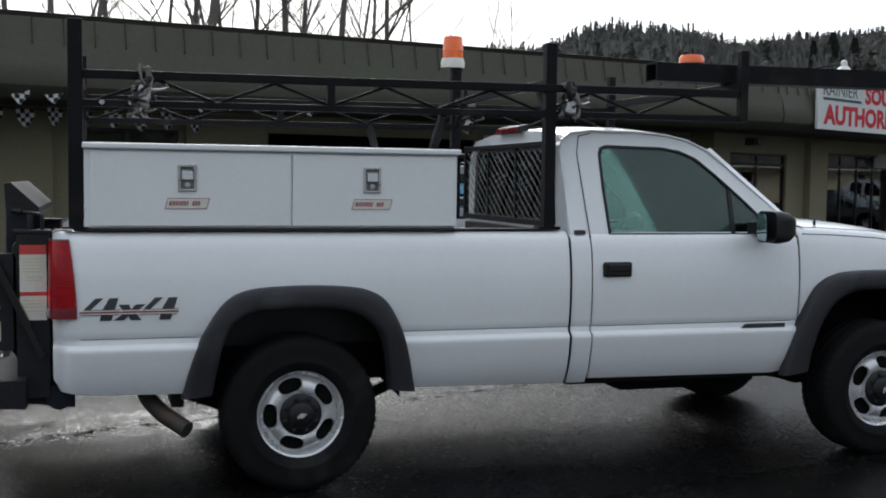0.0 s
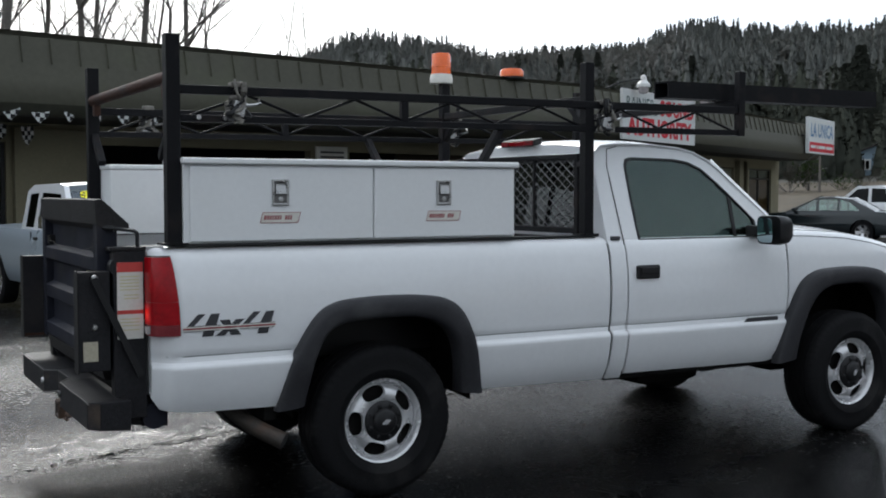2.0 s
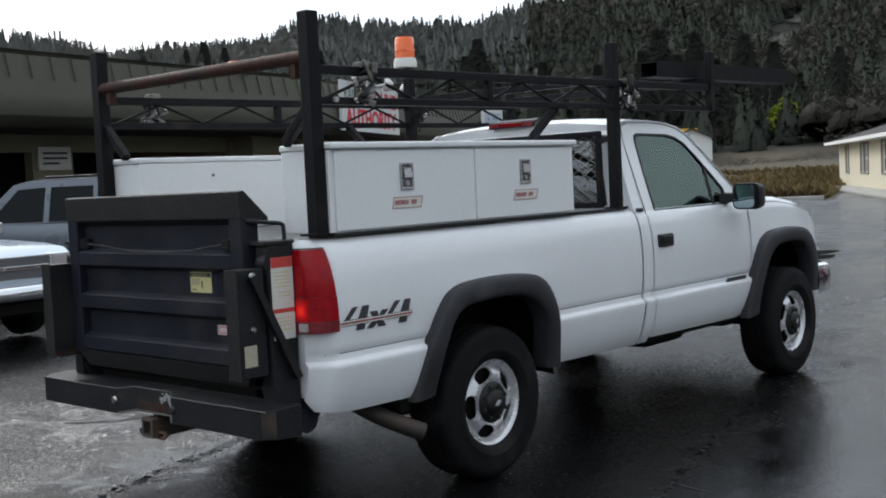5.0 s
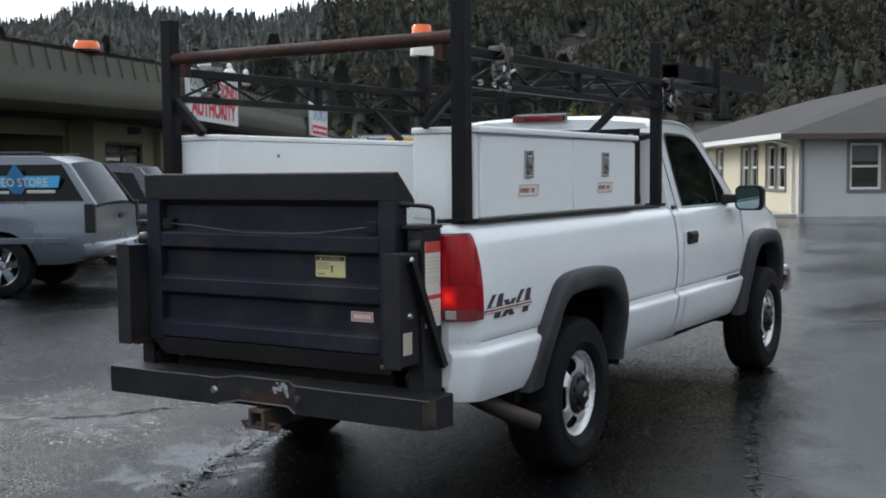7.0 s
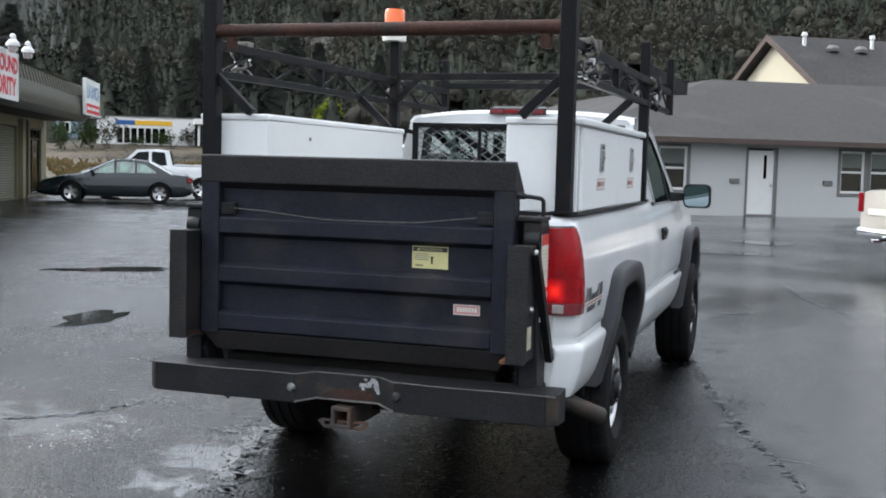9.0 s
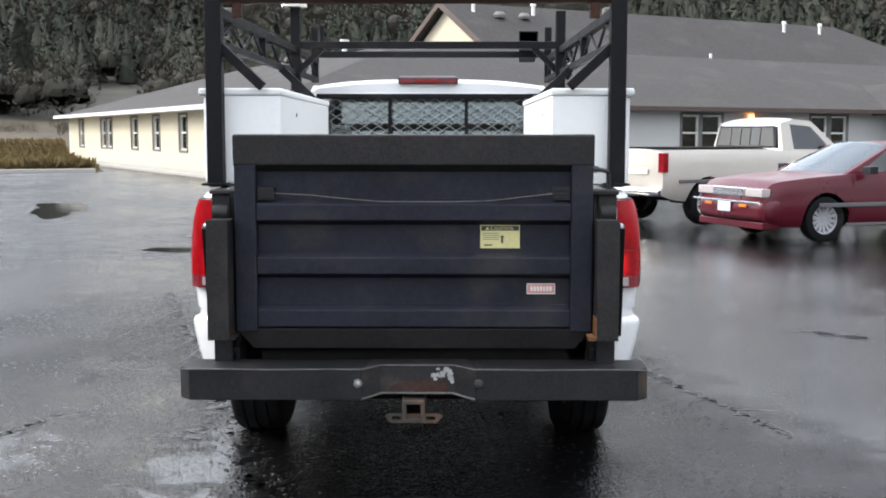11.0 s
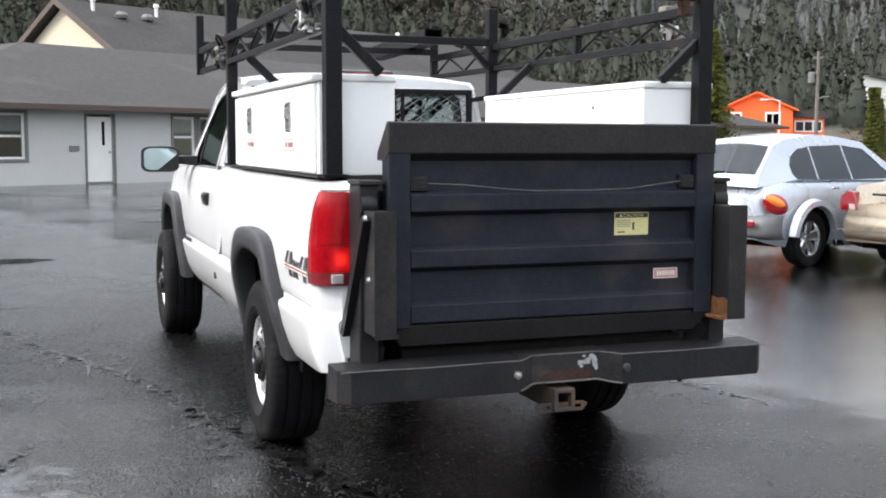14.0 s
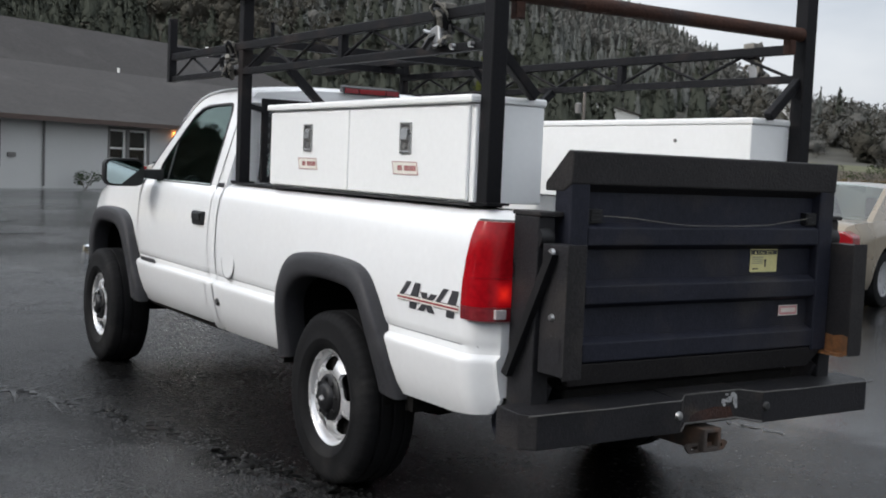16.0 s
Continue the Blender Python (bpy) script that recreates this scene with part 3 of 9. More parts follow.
def frame_of(p, q):
    """A pose whose x runs from p to q along the ground and whose -y faces the lot."""
    d = Vector((q[0] - p[0], q[1] - p[1]))
    return Matrix.Translation((p[0], p[1], 0)) @ Matrix.Rotation(math.atan2(d.y, d.x), 4, "Z"), d.length


def rect(u0, u1, z0, z1):
    return [(u0, z0), (u1, z0), (u1, z1), (u0, z1)]


def flat(y):
    """Places (u, v, w) of an outline in a wall whose face lies at y; w goes inward."""
    return lambda u, v, w: (u, y + w, v)


# ---- shop row with a leaning metal fascia ----
def shop_wing(name, p, q, back, openings, label, u0=0.0):
    pos, length = frame_of(p, q)
    wing = thing(name, label, "shop building", pos)
    part("wall", M().holed(rect(u0, length, 0, 2.82), [rect(a, b, 0.02 + s, t) for a, b, s, t, _ in openings], 0.22, flat(back)), STOREWALL, wing, smooth=0)
    prof = [(-0.10, 4.05), (-0.16, 4.06), (-0.18, 3.98), (-0.08, 3.96), (0.02, 3.55), (0.10, 3.28), (0.14, 3.08), (0.10, 2.92), (-0.02, 2.80), (-0.14, 2.74), (-0.3, 2.76)]
    part("fascia", M().grid([[(u, -o, z) for o, z in prof] for u in (u0, length)]), FASCIA, wing, "olive grey leaning metal fascia with seams", 30)
    k = u0 + 0.3
    while k < length:
        m = M().add([(k - 0.012, -o - 0.0, z) for o, z in prof[3:5]] + [(k, -o - 0.035, z) for o, z in prof[3:5]] + [(k + 0.012, -o, z) for o, z in prof[3:5]],
              [(0, 1, 3, 2), (2, 3, 5, 4)])
        part("seam", m, FASCIA, wing, smooth=0)
        k += 0.47
    part("soffit", M().box(u0, length, 0.3, back - 0.002, 2.74, 2.80), SOFFIT, wing, smooth=0)
    part("roof", M().box(u0, length, 0.2, 14.0, 3.55, 3.7), SOFFIT, wing, smooth=0)
    part("back_wall", M().box(u0, length, 13.8, 14.0, 0, 3.54), STOREWALL, wing, smooth=0)
    part("end_wall", M().box(u0 - 0.2, u0, back, 14, 0, 3.54), STOREWALL, wing, smooth=0)
    part("end_wall", M().box(length, length + 0.2, back, 14, 0, 3.54), STOREWALL, wing, smooth=0)
    part("interior", M().box(u0 + 0.1, length - 0.1, back + 3.2, back + 3.3, 0.01, 2.64).box(u0 + 0.1, length - 0.1, back + 0.23, back + 3.2, 2.6, 2.64), ROOMSHADE, wing, smooth=0)
    for a, b, s, t, kind in openings:
        if kind == "glass":
            w = b - a
            nb = max(2, round(w / 1.1))
            fr = M()
            for i in range(nb + 1):
                x = a + 0.03 + (w - 0.06) * i / nb
                fr.box(x - 0.03, x + 0.03, back + 0.06, back + 0.12, s + 0.02, t)
            fr.box(a, b, back + 0.062, back + 0.118, t - 0.06, t - 0.001).box(a, b, back + 0.062, back + 0.118, s + 0.02, s + 0.1).box(a, b, back + 0.062, back + 0.118, 2.0, 2.06)
            part("window_frame", fr, PLASTIC, wing, smooth=0)
            g = part("pane", M().box(a, b, back + 0.085, back + 0.093, s + 0.03, t - 0.01), PANE, wing, smooth=0)
            g.visible_shadow = False
        elif kind == "shutter":
            door = part("roller_door", M().box(a, b, back + 0.102, back + 0.115, s + 0.01, t - 0.03), SHUTTER, wing, smooth=0)
            z = s + 0.03
            while z < t - 0.05:
                part("slat", M().add([(a, back + 0.10, z), (b, back + 0.10, z), (b, back + 0.075, z + 0.04), (a, back + 0.075, z + 0.04), (b, back + 0.10, z + 0.08), (a, back + 0.10, z + 0.08)], [(0, 1, 2, 3), (3, 2, 4, 5)]), SHUTTER, door, smooth=0)
                z += 0.08
    return wing, pos, length


wing_a, posa, lena = shop_wing("shop_wing", (-16.0, 15.1), (13.3, 21.35), 2.0,
                               [(3.0, 8.0, 0.0, 2.35, "glass"), (9.2, 13.2, 0.0, 2.35, "shutter"), (15.4, 17.2, 0.9, 2.4, "glass"), (18.9, 23.5, 0.0, 2.4, "open"), (24.5, 29.1, 0.0, 2.4, "open")],
                               "low olive grey shop row with dark open bays", -8.0)
wing_b, posb, lenb = shop_wing("shop_wing", (13.3, 21.35), (30.5, 30.2), 1.5,
                               [(0.5, 3.1, 0.0, 2.3, "glass"), (5.1, 9.0, 0.0, 2.4, "glass"), (10.3, 14.4, 0.0, 2.4, "shutter"), (15.9, 18.6, 0.0, 2.4, "glass")],
                               "low olive grey shop row with glass shop fronts")
for u, wd in ((9.1, 0.35), (14.5, 0.4), (4.0, 0.9), (15.2, 0.3)):
    part("pier", M().box(u, u + wd, 1.32, 1.498, 0, 2.64), STOREWALL, wing_b, smooth=0, bevel=0.01)
for u, wd in ((17.3, 1.5), (29.15, 0.7), (13.6, 1.4)):
    part("pier", M().box(u, u + wd, 1.86, 1.998, 0, 2.64), STOREWALL, wing_a, smooth=0, bevel=0.01)
part("downspout", M().rod((15.15, 1.28, 0.1), (15.15, 1.28, 2.6), 0.045), STOREWALL, wing_b)
part("floodlight", M().box(-0.13, 0.13, 0.5, 0.75, 2.42, 2.58).box(-0.1, 0.1, 0.44, 0.5, 2.45, 2.56), PLASTIC, wing_b, smooth=0, bevel=0.01)
# notice board and window unit of the open bays
part("notice", M().box(23.6, 24.4, 1.93, 1.99, 2.05, 2.5), LABELWHITE, wing_a, smooth=0, bevel=0.005)
part("notice_print", M().box(23.7, 24.3, 1.922, 1.928, 2.36, 2.4).box(23.7, 24.3, 1.922, 1.928, 2.26, 2.3).box(23.7, 24.1, 1.922, 1.928, 2.16, 2.2), INK, wing_a, smooth=0)
part("air_conditioner", M().box(8.2, 8.9, 1.25, 1.6, 2.05, 2.45), LABELWHITE, wing_b, smooth=0, bevel=0.02)


# ---- shop signs ----
def sign_board(u, w, z0, z1, y=-0.22):
    s = thing("shop_sign", "white shop sign with red capital letters on the fascia", "sign", posb)
    part("board", M().box(u, u + w, y, y + 0.06, z0, z1), SIGNWHITE, s, smooth=0, bevel=0.008)
    part("board_edge", M().holed(rect(u - 0.03, u + w + 0.03, z0 - 0.03, z1 + 0.03), [rect(u + 0.002, u + w - 0.002, z0 + 0.002, z1 - 0.002)], 0.065, flat(y - 0.003)), TRIMWHITE, s, smooth=0)
    c = u + w / 2
    h = z1 - z0
    lettering("rainier_letters", "RAINIER", w * 0.36, h * 0.24, SIGNGREEN, s, pose(u + 0.2 + w * 0.18, y - 0.003, z1 - h * 0.24))
    part("underline", M().box(u + 0.2, u + w * 0.44, y - 0.006, y - 0.003, z1 - 0.53, z1 - 0.47), SIGNGREEN, s, smooth=0)
    lettering("sound_letters", "SOUND", w * 0.50, h * 0.36, SIGNRED, s, pose(u + w * 0.73, y - 0.003, z1 - h * 0.27), bold=0.045)
    lettering("authority_letters", "AUTHORITY", w * 0.90, h * 0.40, SIGNRED, s, pose(c, y - 0.003, z0 + h * 0.27), bold=0.045)
    return s


sign_board(1.35, 4.75, 2.86, 4.03)
# end sign in blue and red, its small words too faint to read
sg = thing("shop_sign", "white sign with blue lettering above a red band", "sign", posb)
part("board", M().box(17.1, 20.6, -0.30, -0.18, 2.95, 4.25), SIGNWHITE, sg, smooth=0, bevel=0.01)
part("red_band", M().box(17.2, 20.5, -0.306, -0.302, 3.02, 3.36), SIGNRED, sg, smooth=0)
lettering("blue_letters", "LA UNICA", 3.0, 0.50, SIGNBLUE, sg, pose(18.85, -0.304, 3.80), bold=0.01)
for a, b in ((17.35, 18.0), (18.1, 18.3), (18.4, 19.3), (19.4, 20.3)):
    part("white_bar", M().box(a, b, -0.31, -0.3065, 3.14, 3.25), SIGNWHITE, sg, smooth=0)
part("bracket", M().rod((16.6, -0.1, 2.5), (18.6, -0.24, 3.0), 0.02).rod((17.0, 0.3, 3.6), (17.3, -0.2, 3.6), 0.03), PLASTIC, sg)


def gooseneck(u):
    g = thing("sign_lamp", "white dome lamp on a bent arm above the shop sign", "lamp", posb @ pose(u, 0, 0), group="lamps over the shop sign")
    part("arm", M().pipe([(-0.9, 0.16, 4.05), (-0.5, 0.0, 4.22), (-0.2, -0.3, 4.3), (0, -0.42, 4.3)], 0.018), PLASTIC, g)
    part("shade", M().lathe([(0.03, 4.42), (0.07, 4.38), (0.08, 4.28), (0.16, 4.2), (0.17, 4.12), (0.16, 4.12), (0.15, 4.19), (0.0, 4.24)], 20, "z", (0, -0.42, 0)), TRIMWHITE, g)
    part("jar", M().lathe([(0.0, 3.95), (0.1, 3.97), (0.13, 4.05), (0.12, 4.13)], 16, "z", (0, -0.42, 0)), CLEARLENS, g)
    return g


for u in (2.1, 4.5, 6.3):
    gooseneck(u)
bl = thing("roof_beacon", "small amber beacon on the shop roof edge", "beacon", posa @ pose(27.6, 0.2, 4.04))
part("dome", M().lathe([(0.26, 0.0), (0.26, 0.14), (0.22, 0.2), (0.0, 0.22)], 20, "z"), ORANGE, bl)
part("base", M().lathe([(0.0, -0.02), (0.28, -0.02), (0.28, 0.03), (0.0, 0.03)], 20, "z"), PLASTIC, bl)

# chequered pennants hung under the fascia
CHECK = bpy.data.materials.new("chequered_cloth")
CHECK.use_nodes = True
_t = CHECK.node_tree.nodes.new("ShaderNodeTexChecker")
_t.inputs["Scale"].default_value = 14.0
_t.inputs["Color1"].default_value, _t.inputs["Color2"].default_value = (0.7, 0.7, 0.68, 1), (0.02, 0.02, 0.02, 1)
_tc2 = CHECK.node_tree.nodes.new("ShaderNodeTexCoord")
_off = CHECK.node_tree.nodes.new("ShaderNodeMapping")
_off.inputs["Location"].default_value = (0, 0.03, 0)
CHECK.node_tree.links.new(_tc2.outputs["Object"], _off.inputs["Vector"])
CHECK.node_tree.links.new(_off.outputs["Vector"], _t.inputs["Vector"])
CHECK.node_tree.links.new(_t.outputs["Color"], CHECK.node_tree.nodes["Principled BSDF"].inputs["Base Color"])
CHECK.node_tree.nodes["Principled BSDF"].inputs["Roughness"].default_value = 0.8
_flag = None
for row, (y, z, a, b) in enumerate(((0.02, 2.96, 8.0, 19.2), (1.2, 2.66, 12.0, 17.6))):
    bt = thing("pennant_string", "string of black and white chequered pennants", "bunting", posa)
    part("cord", M().pipe([(a + (b - a) * i / 12, y, z + 0.01 - 0.05 * math.sin(math.pi * (i % 4) / 4)) for i in range(13)], 0.006, 5), PLASTIC, bt)
    k, j = a + 0.1, 0
    while k < b:
        if _flag is None:
            _flag = mesh_of("pennant", M().add([(-0.14, 0, 0), (0.14, 0, 0), (0.145, 0.012, -0.16), (0.02, 0.02, -0.30), (-0.02, 0.02, -0.30), (-0.13, -0.01, -0.16),
                                                (-0.14, 0.004, 0), (0.14, 0.004, 0), (0.145, 0.016, -0.16), (0.02, 0.024, -0.30), (-0.02, 0.024, -0.30), (-0.13, -0.006, -0.16)],
                                               [(0, 1, 2, 5), (5, 2, 3, 4), (6, 11, 8, 7), (11, 10, 9, 8), (0, 6, 7, 1), (1, 7, 8, 2), (2, 8, 9, 3), (3, 9, 10, 4), (4, 10, 11, 5), (5, 11, 6, 0)]), CHECK, 0)
        part("pennant", _flag, None, bt, at=pose(k, y, z - 0.03 * (j % 2), 0, 4 * math.sin(j * 2.1), 25 * math.sin(j * 1.3)))
        k += 0.47
        j += 1


# ---- office building: two long walls that meet in a corner, hipped roofs, a gabled upper roof ----
OC, OG, OW = Vector((31.3, 11.6)), Vector((0.49, -0.872)), Vector((0.872, 0.49))
office = thing("office_building", "long pale office building with a grey shingle hip roof", "building", Matrix.Translation((OC.x, OC.y, 0)))
GL_, CL_ = 60.0, 36.0


def gwall(u, v, w):
    p = OG * u + OW * (w)
    return (p.x, p.y, v)


def cwall(u, v, w):
    p = OW * u + OG * (w)
    return (p.x, p.y, v)


GWIN = [(1.6, 2.6), (2.8, 3.85), (9.55, 10.5), (10.7, 11.7), (17.0, 17.9), (18.05, 19.1), (24.2, 25.2), (25.4, 26.4), (29.2, 30.2), (39.6, 40.6), (42.0, 43.0), (43.2, 44.2)]
CWIN = [(1.5, 2.6), (2.8, 3.9), (5.2, 6.3), (6.5, 7.6), (10.9, 12.0), (15.2, 16.3), (19.2, 20.4), (24.6, 25.8), (26.0, 27.2), (31.8, 33.0)]
DOORS = [(6.05, 7.1)]
ENTRY = [(31.2, 34.0)]
part("wall_grey", M().holed(rect(0, GL_, 0, 2.62), [rect(a, b, 0.85, 2.33) for a, b in GWIN] + [rect(a, b, 0.06, 2.32) for a, b in DOORS] + [rect(a, b, 0.06, 2.3) for a, b in ENTRY], 0.2, gwall), OFFICEWALL, office, "pale grey painted wall", 0)
part("wall_cream", M().holed(rect(0.203, CL_, 0, 2.62), [rect(a, b, 0.85, 2.33) for a, b in CWIN], 0.2, cwall), CREAMWALL, office, "cream painted wall", 0)
part("back_wall", M().prism(rect(16.8, CL_, 0, 2.62), 16.8, 17.0, cwall).prism(rect(16.8, GL_, 0, 2.62), 16.8, 17.0, gwall).prism(rect(0, 17, 0, 2.62), GL_, GL_ + 0.2, lambda u, v, w: ((OG * w + OW * u).x, (OG * w + OW * u).y, v)).prism(rect(0, 17, 0, 2.62), CL_, CL_ + 0.2, lambda u, v, w: ((OW * w + OG * u).x, (OW * w + OG * u).y, v)), OFFICEWALL, office, smooth=0)
part("interior", M().prism(rect(0.5, GL_, 0.02, 2.58), 1.6, 1.7, gwall).prism(rect(1.75, CL_, 0.02, 2.58), 1.6, 1.7, cwall), ROOMSHADE, office, smooth=0)


def office_roof():
    e, d, ze, zr = 0.75, 8.5, 2.60, 5.35

    def at(a, b, z):
        p = OG * a + OW * b
        return (p.x, p.y, z)

    m = M()
    # wing along the grey wall: a from -e to GL_, ridge at b = d
    v = [at(-e, -e, ze), at(GL_ + e, -e, ze), at(GL_ - d, d, zr), at(d, d, zr), at(GL_ + e, 17 + e, ze), at(d, CL_ - d, zr), at(-e, CL_ + e, ze), at(17 + e, CL_ + e, ze), at(17.0 + e, 17 + e, ze)]
    m.add(v, [(0, 1, 2, 3), (1, 4, 2), (2, 4, 8, 3), (0, 3, 5, 6), (6, 5, 7), (5, 3, 8, 7)])
    k = [(x, y, z - 0.16) for x, y, z in v]
    m.add(k, [(0, 1, 2, 3), (1, 4, 2), (2, 4, 8, 3), (0, 3, 5, 6), (6, 5, 7), (5, 3, 8, 7)])
    return m, at


_rm, office_at = office_roof()
part("roof", _rm, ROOF, office, "weathered grey brown shingle roof", 0)
part("fascia_board", M().add([office_at(-0.78, -0.78, 2.62), office_at(GL_ + 0.78, -0.78, 2.62), office_at(GL_ + 0.78, -0.78, 2.44), office_at(-0.78, -0.78, 2.44), office_at(-0.70, -0.70, 2.62), office_at(GL_ + 0.7, -0.70, 2.62), office_at(GL_ + 0.7, -0.70, 2.44), office_at(-0.7, -0.70, 2.44)], [(0, 1, 2, 3), (4, 7, 6, 5), (0, 4, 5, 1), (3, 2, 6, 7)]), TRIMBROWN, office, smooth=0)
part("gutter", M().add([office_at(-0.80, -0.80, 2.64), office_at(-0.80, CL_ + 0.78, 2.64), office_at(-0.80, CL_ + 0.78, 2.46), office_at(-0.80, -0.80, 2.46), office_at(-0.70, -0.79, 2.64), office_at(-0.7, CL_ + 0.7, 2.64), office_at(-0.7, CL_ + 0.7, 2.46), office_at(-0.7, -0.79, 2.46)], [(0, 1, 2, 3), (4, 7, 6, 5), (0, 4, 5, 1), (3, 2, 6, 7)]), TRIMWHITE, office, "white gutter", 0)
part("soffit", M().add([office_at(-0.72, -0.72, 2.45), office_at(GL_ + 0.7, -0.72, 2.45), office_at(GL_ + 0.7, 0.0, 2.47), office_at(0, 0, 2.47), office_at(0, CL_, 2.47), office_at(-0.72, CL_ + 0.7, 2.45)], [(0, 1, 2, 3), (0, 3, 4, 5)]), TRIMWHITE, office, smooth=0)
# upper roof: its gable end looks along the grey wall, its long slope to the lot
UA, UB, UZ, US = 17.1, 19.6, 8.75, 0.55  # gable plane, ridge, ridge height, slope
UE = 6.8  # half span
_ue = UZ - US * UE
_uv = [office_at(UA - 0.5, UB, UZ), office_at(47.0, UB, UZ), office_at(UA - 0.5, UB - UE, _ue), office_at(53.0, UB - UE, _ue), office_at(UA - 0.5, UB + UE, _ue), office_at(53.0, UB + UE, _ue)]
part("upper_roof", M().add(_uv + [(x, y, z - 0.22) for x, y, z in _uv], [(0, 2, 3, 1), (0, 1, 5, 4), (1, 3, 5), (6, 7, 9, 8), (6, 10, 11, 7), (7, 11, 9), (0, 6, 8, 2), (0, 4, 10, 6), (2, 8, 9, 3), (3, 9, 11, 5)]), ROOF, office, "weathered grey brown shingle roof", 0)
for sg in (1, -1):
    q = [office_at(UA - 0.54, UB, UZ + 0.03), office_at(UA - 0.54, UB + sg * UE, _ue + 0.03), office_at(UA - 0.54, UB + sg * UE, _ue - 0.30), office_at(UA - 0.54, UB, UZ - 0.30)]
    part("barge_board", M().add(q + [(x + 0.05 * OG.x, y + 0.05 * OG.y, z) for x, y, z in q], [(0, 1, 2, 3), (4, 7, 6, 5), (0, 4, 5, 1), (3, 2, 6, 7)]), TRIMBROWN, office, smooth=0)
part("gable_wall", M().prism([(UB - UE + 0.3, _ue - 0.3), (UB + UE - 0.3, _ue - 0.3), (UB, UZ - 0.35)], UA, UA + 0.2, lambda u, v, w: office_at(w, u, v)), CREAMWALL, office, "cream gable wall", 0)
part("upper_wall", M().prism(rect(UA + 0.2, 52, 2.6, _ue + 0.1), UB - UE + 0.3, UB - UE + 0.5, lambda u, v, w: office_at(u, w, v)), CREAMWALL, office, smooth=0)


def plumbing_vent(a, b, z, kind):
    if kind:
        part("roof_vent", M().rod(office_at(a, b, z - 0.3), office_at(a, b, z + 0.5), 0.10).rod(office_at(a, b, z + 0.5), office_at(a, b, z + 0.68), 0.17, 10, 0.12), TRIMWHITE, office)
    else:
        x, y, _ = office_at(a, b, z)
        part("roof_vent", M().lathe([(0.0, 0.35), (0.2, 0.33), (0.34, 0.16), (0.3, 0.0)], 14, "z", (x, y, z)), FRAMEGREY, office)


def roof_z(b):
    return UZ - US * abs(b - UB)


for a, b, k in ((18.2, 18.6, 1), (19.5, 18.0, 0), (21.1, 18.0, 0), (22.1, 18.6, 1), (41.2, 18.4, 1), (44.4, 18.4, 1)):
    plumbing_vent(a, b, roof_z(b), k)
part("roof_vent", M().rod(office_at(26.3, 8.7, 5.2), office_at(26.3, 8.7, 5.6), 0.07), TRIMWHITE, office)
part("roof_vent", M().rod(office_at(16, 6.5, 4.4), office_at(16, 6.5, 5.3), 0.08), FRAMEGREY, office)
part("roof_vent", M().rod(office_at(8.5, 14.0, 5.3), office_at(8.5, 14, 5.75), 0.12).rod(office_at(8.5, 14, 5.75), office_at(8.5, 14, 5.95), 0.22), TRIMWHITE, office)
part("downspout", M().rod(office_at(0.10, -0.07, 0.1), office_at(0.10, -0.07, 2.45), 0.05), FRAMEGREY, office)
part("downspout", M().rod(office_at(13.7, -0.07, 0.1), office_at(13.7, -0.07, 2.45), 0.045), FRAMEGREY, office)
part("downspout", M().rod(office_at(-0.75, 0.5, 2.45), office_at(-0.06, 0.5, 2.2), 0.05).rod(office_at(-0.07, 0.5, 2.2), office_at(-0.07, 0.5, 0.1), 0.05), TRIMWHITE, office)


def office_window(to, a, b, trim):
    w = part("window", M().holed(rect(a - 0.09, b + 0.09, 0.76, 2.42), [rect(a + 0.002, b - 0.002, 0.852, 2.328)], 0.05, lambda u, v, k: to(u, v, k - 0.045)), trim, office, smooth=0)
    part("sash", M().holed(rect(a + 0.004, b - 0.004, 0.856, 2.324), [rect(a + 0.08, b - 0.08, 0.93, 1.555), rect(a + 0.08, b - 0.08, 1.63, 2.25)], 0.05, lambda u, v, k: to(u, v, k + 0.06)), TRIMWHITE, w, smooth=0)
    g = part("pane", M().prism(rect(a + 0.07, b - 0.07, 0.92, 2.26), 0.08, 0.088, to), PANE, w, smooth=0)
    g.visible_shadow = False
    part("blind", M().prism(rect(a + 0.05, b - 0.05, 1.75, 2.3), 0.16, 0.17, to), FRAMEGREY, w, smooth=0)


for a, b in GWIN:
    office_window(gwall, a, b, FRAMEGREY)
for a, b in CWIN:
    office_window(cwall, a, b, FRAMEGREY)
for a, b in DOORS:
    dr = part("door", M().holed(rect(a + 0.05, b - 0.05, 0.07, 2.26), [rect(a + 0.62, a + 0.74, 1.3, 2.1)], 0.05, lambda u, v, k: gwall(u, v, k + 0.05)), TRIMWHITE, office, "white steel door with a narrow glass slot", 0)
    part("door_frame", M().holed(rect(a - 0.06, b + 0.06, 0.0, 2.36), [rect(a + 0.002, b - 0.002, 0.064, 2.316)], 0.05, lambda u, v, k: gwall(u, v, k - 0.045)), FRAMEGREY, dr, smooth=0)
    part("slot_pane", M().prism(rect(a + 0.61, a + 0.75, 1.29, 2.11), 0.07, 0.08, gwall), DARKGLASS, dr, smooth=0)
    part("handle", M().prism(rect(b - 0.18, b - 0.1, 1.02, 1.12), 0.0, 0.04, gwall), LATCH, dr, smooth=0)
for a in (5.4, 8.9, 12.1):
    part("wall_box", M().prism(rect(a, a + 0.35, 1.12, 1.28), -0.06, -0.004, gwall), FRAMEGREY, office, smooth=0)
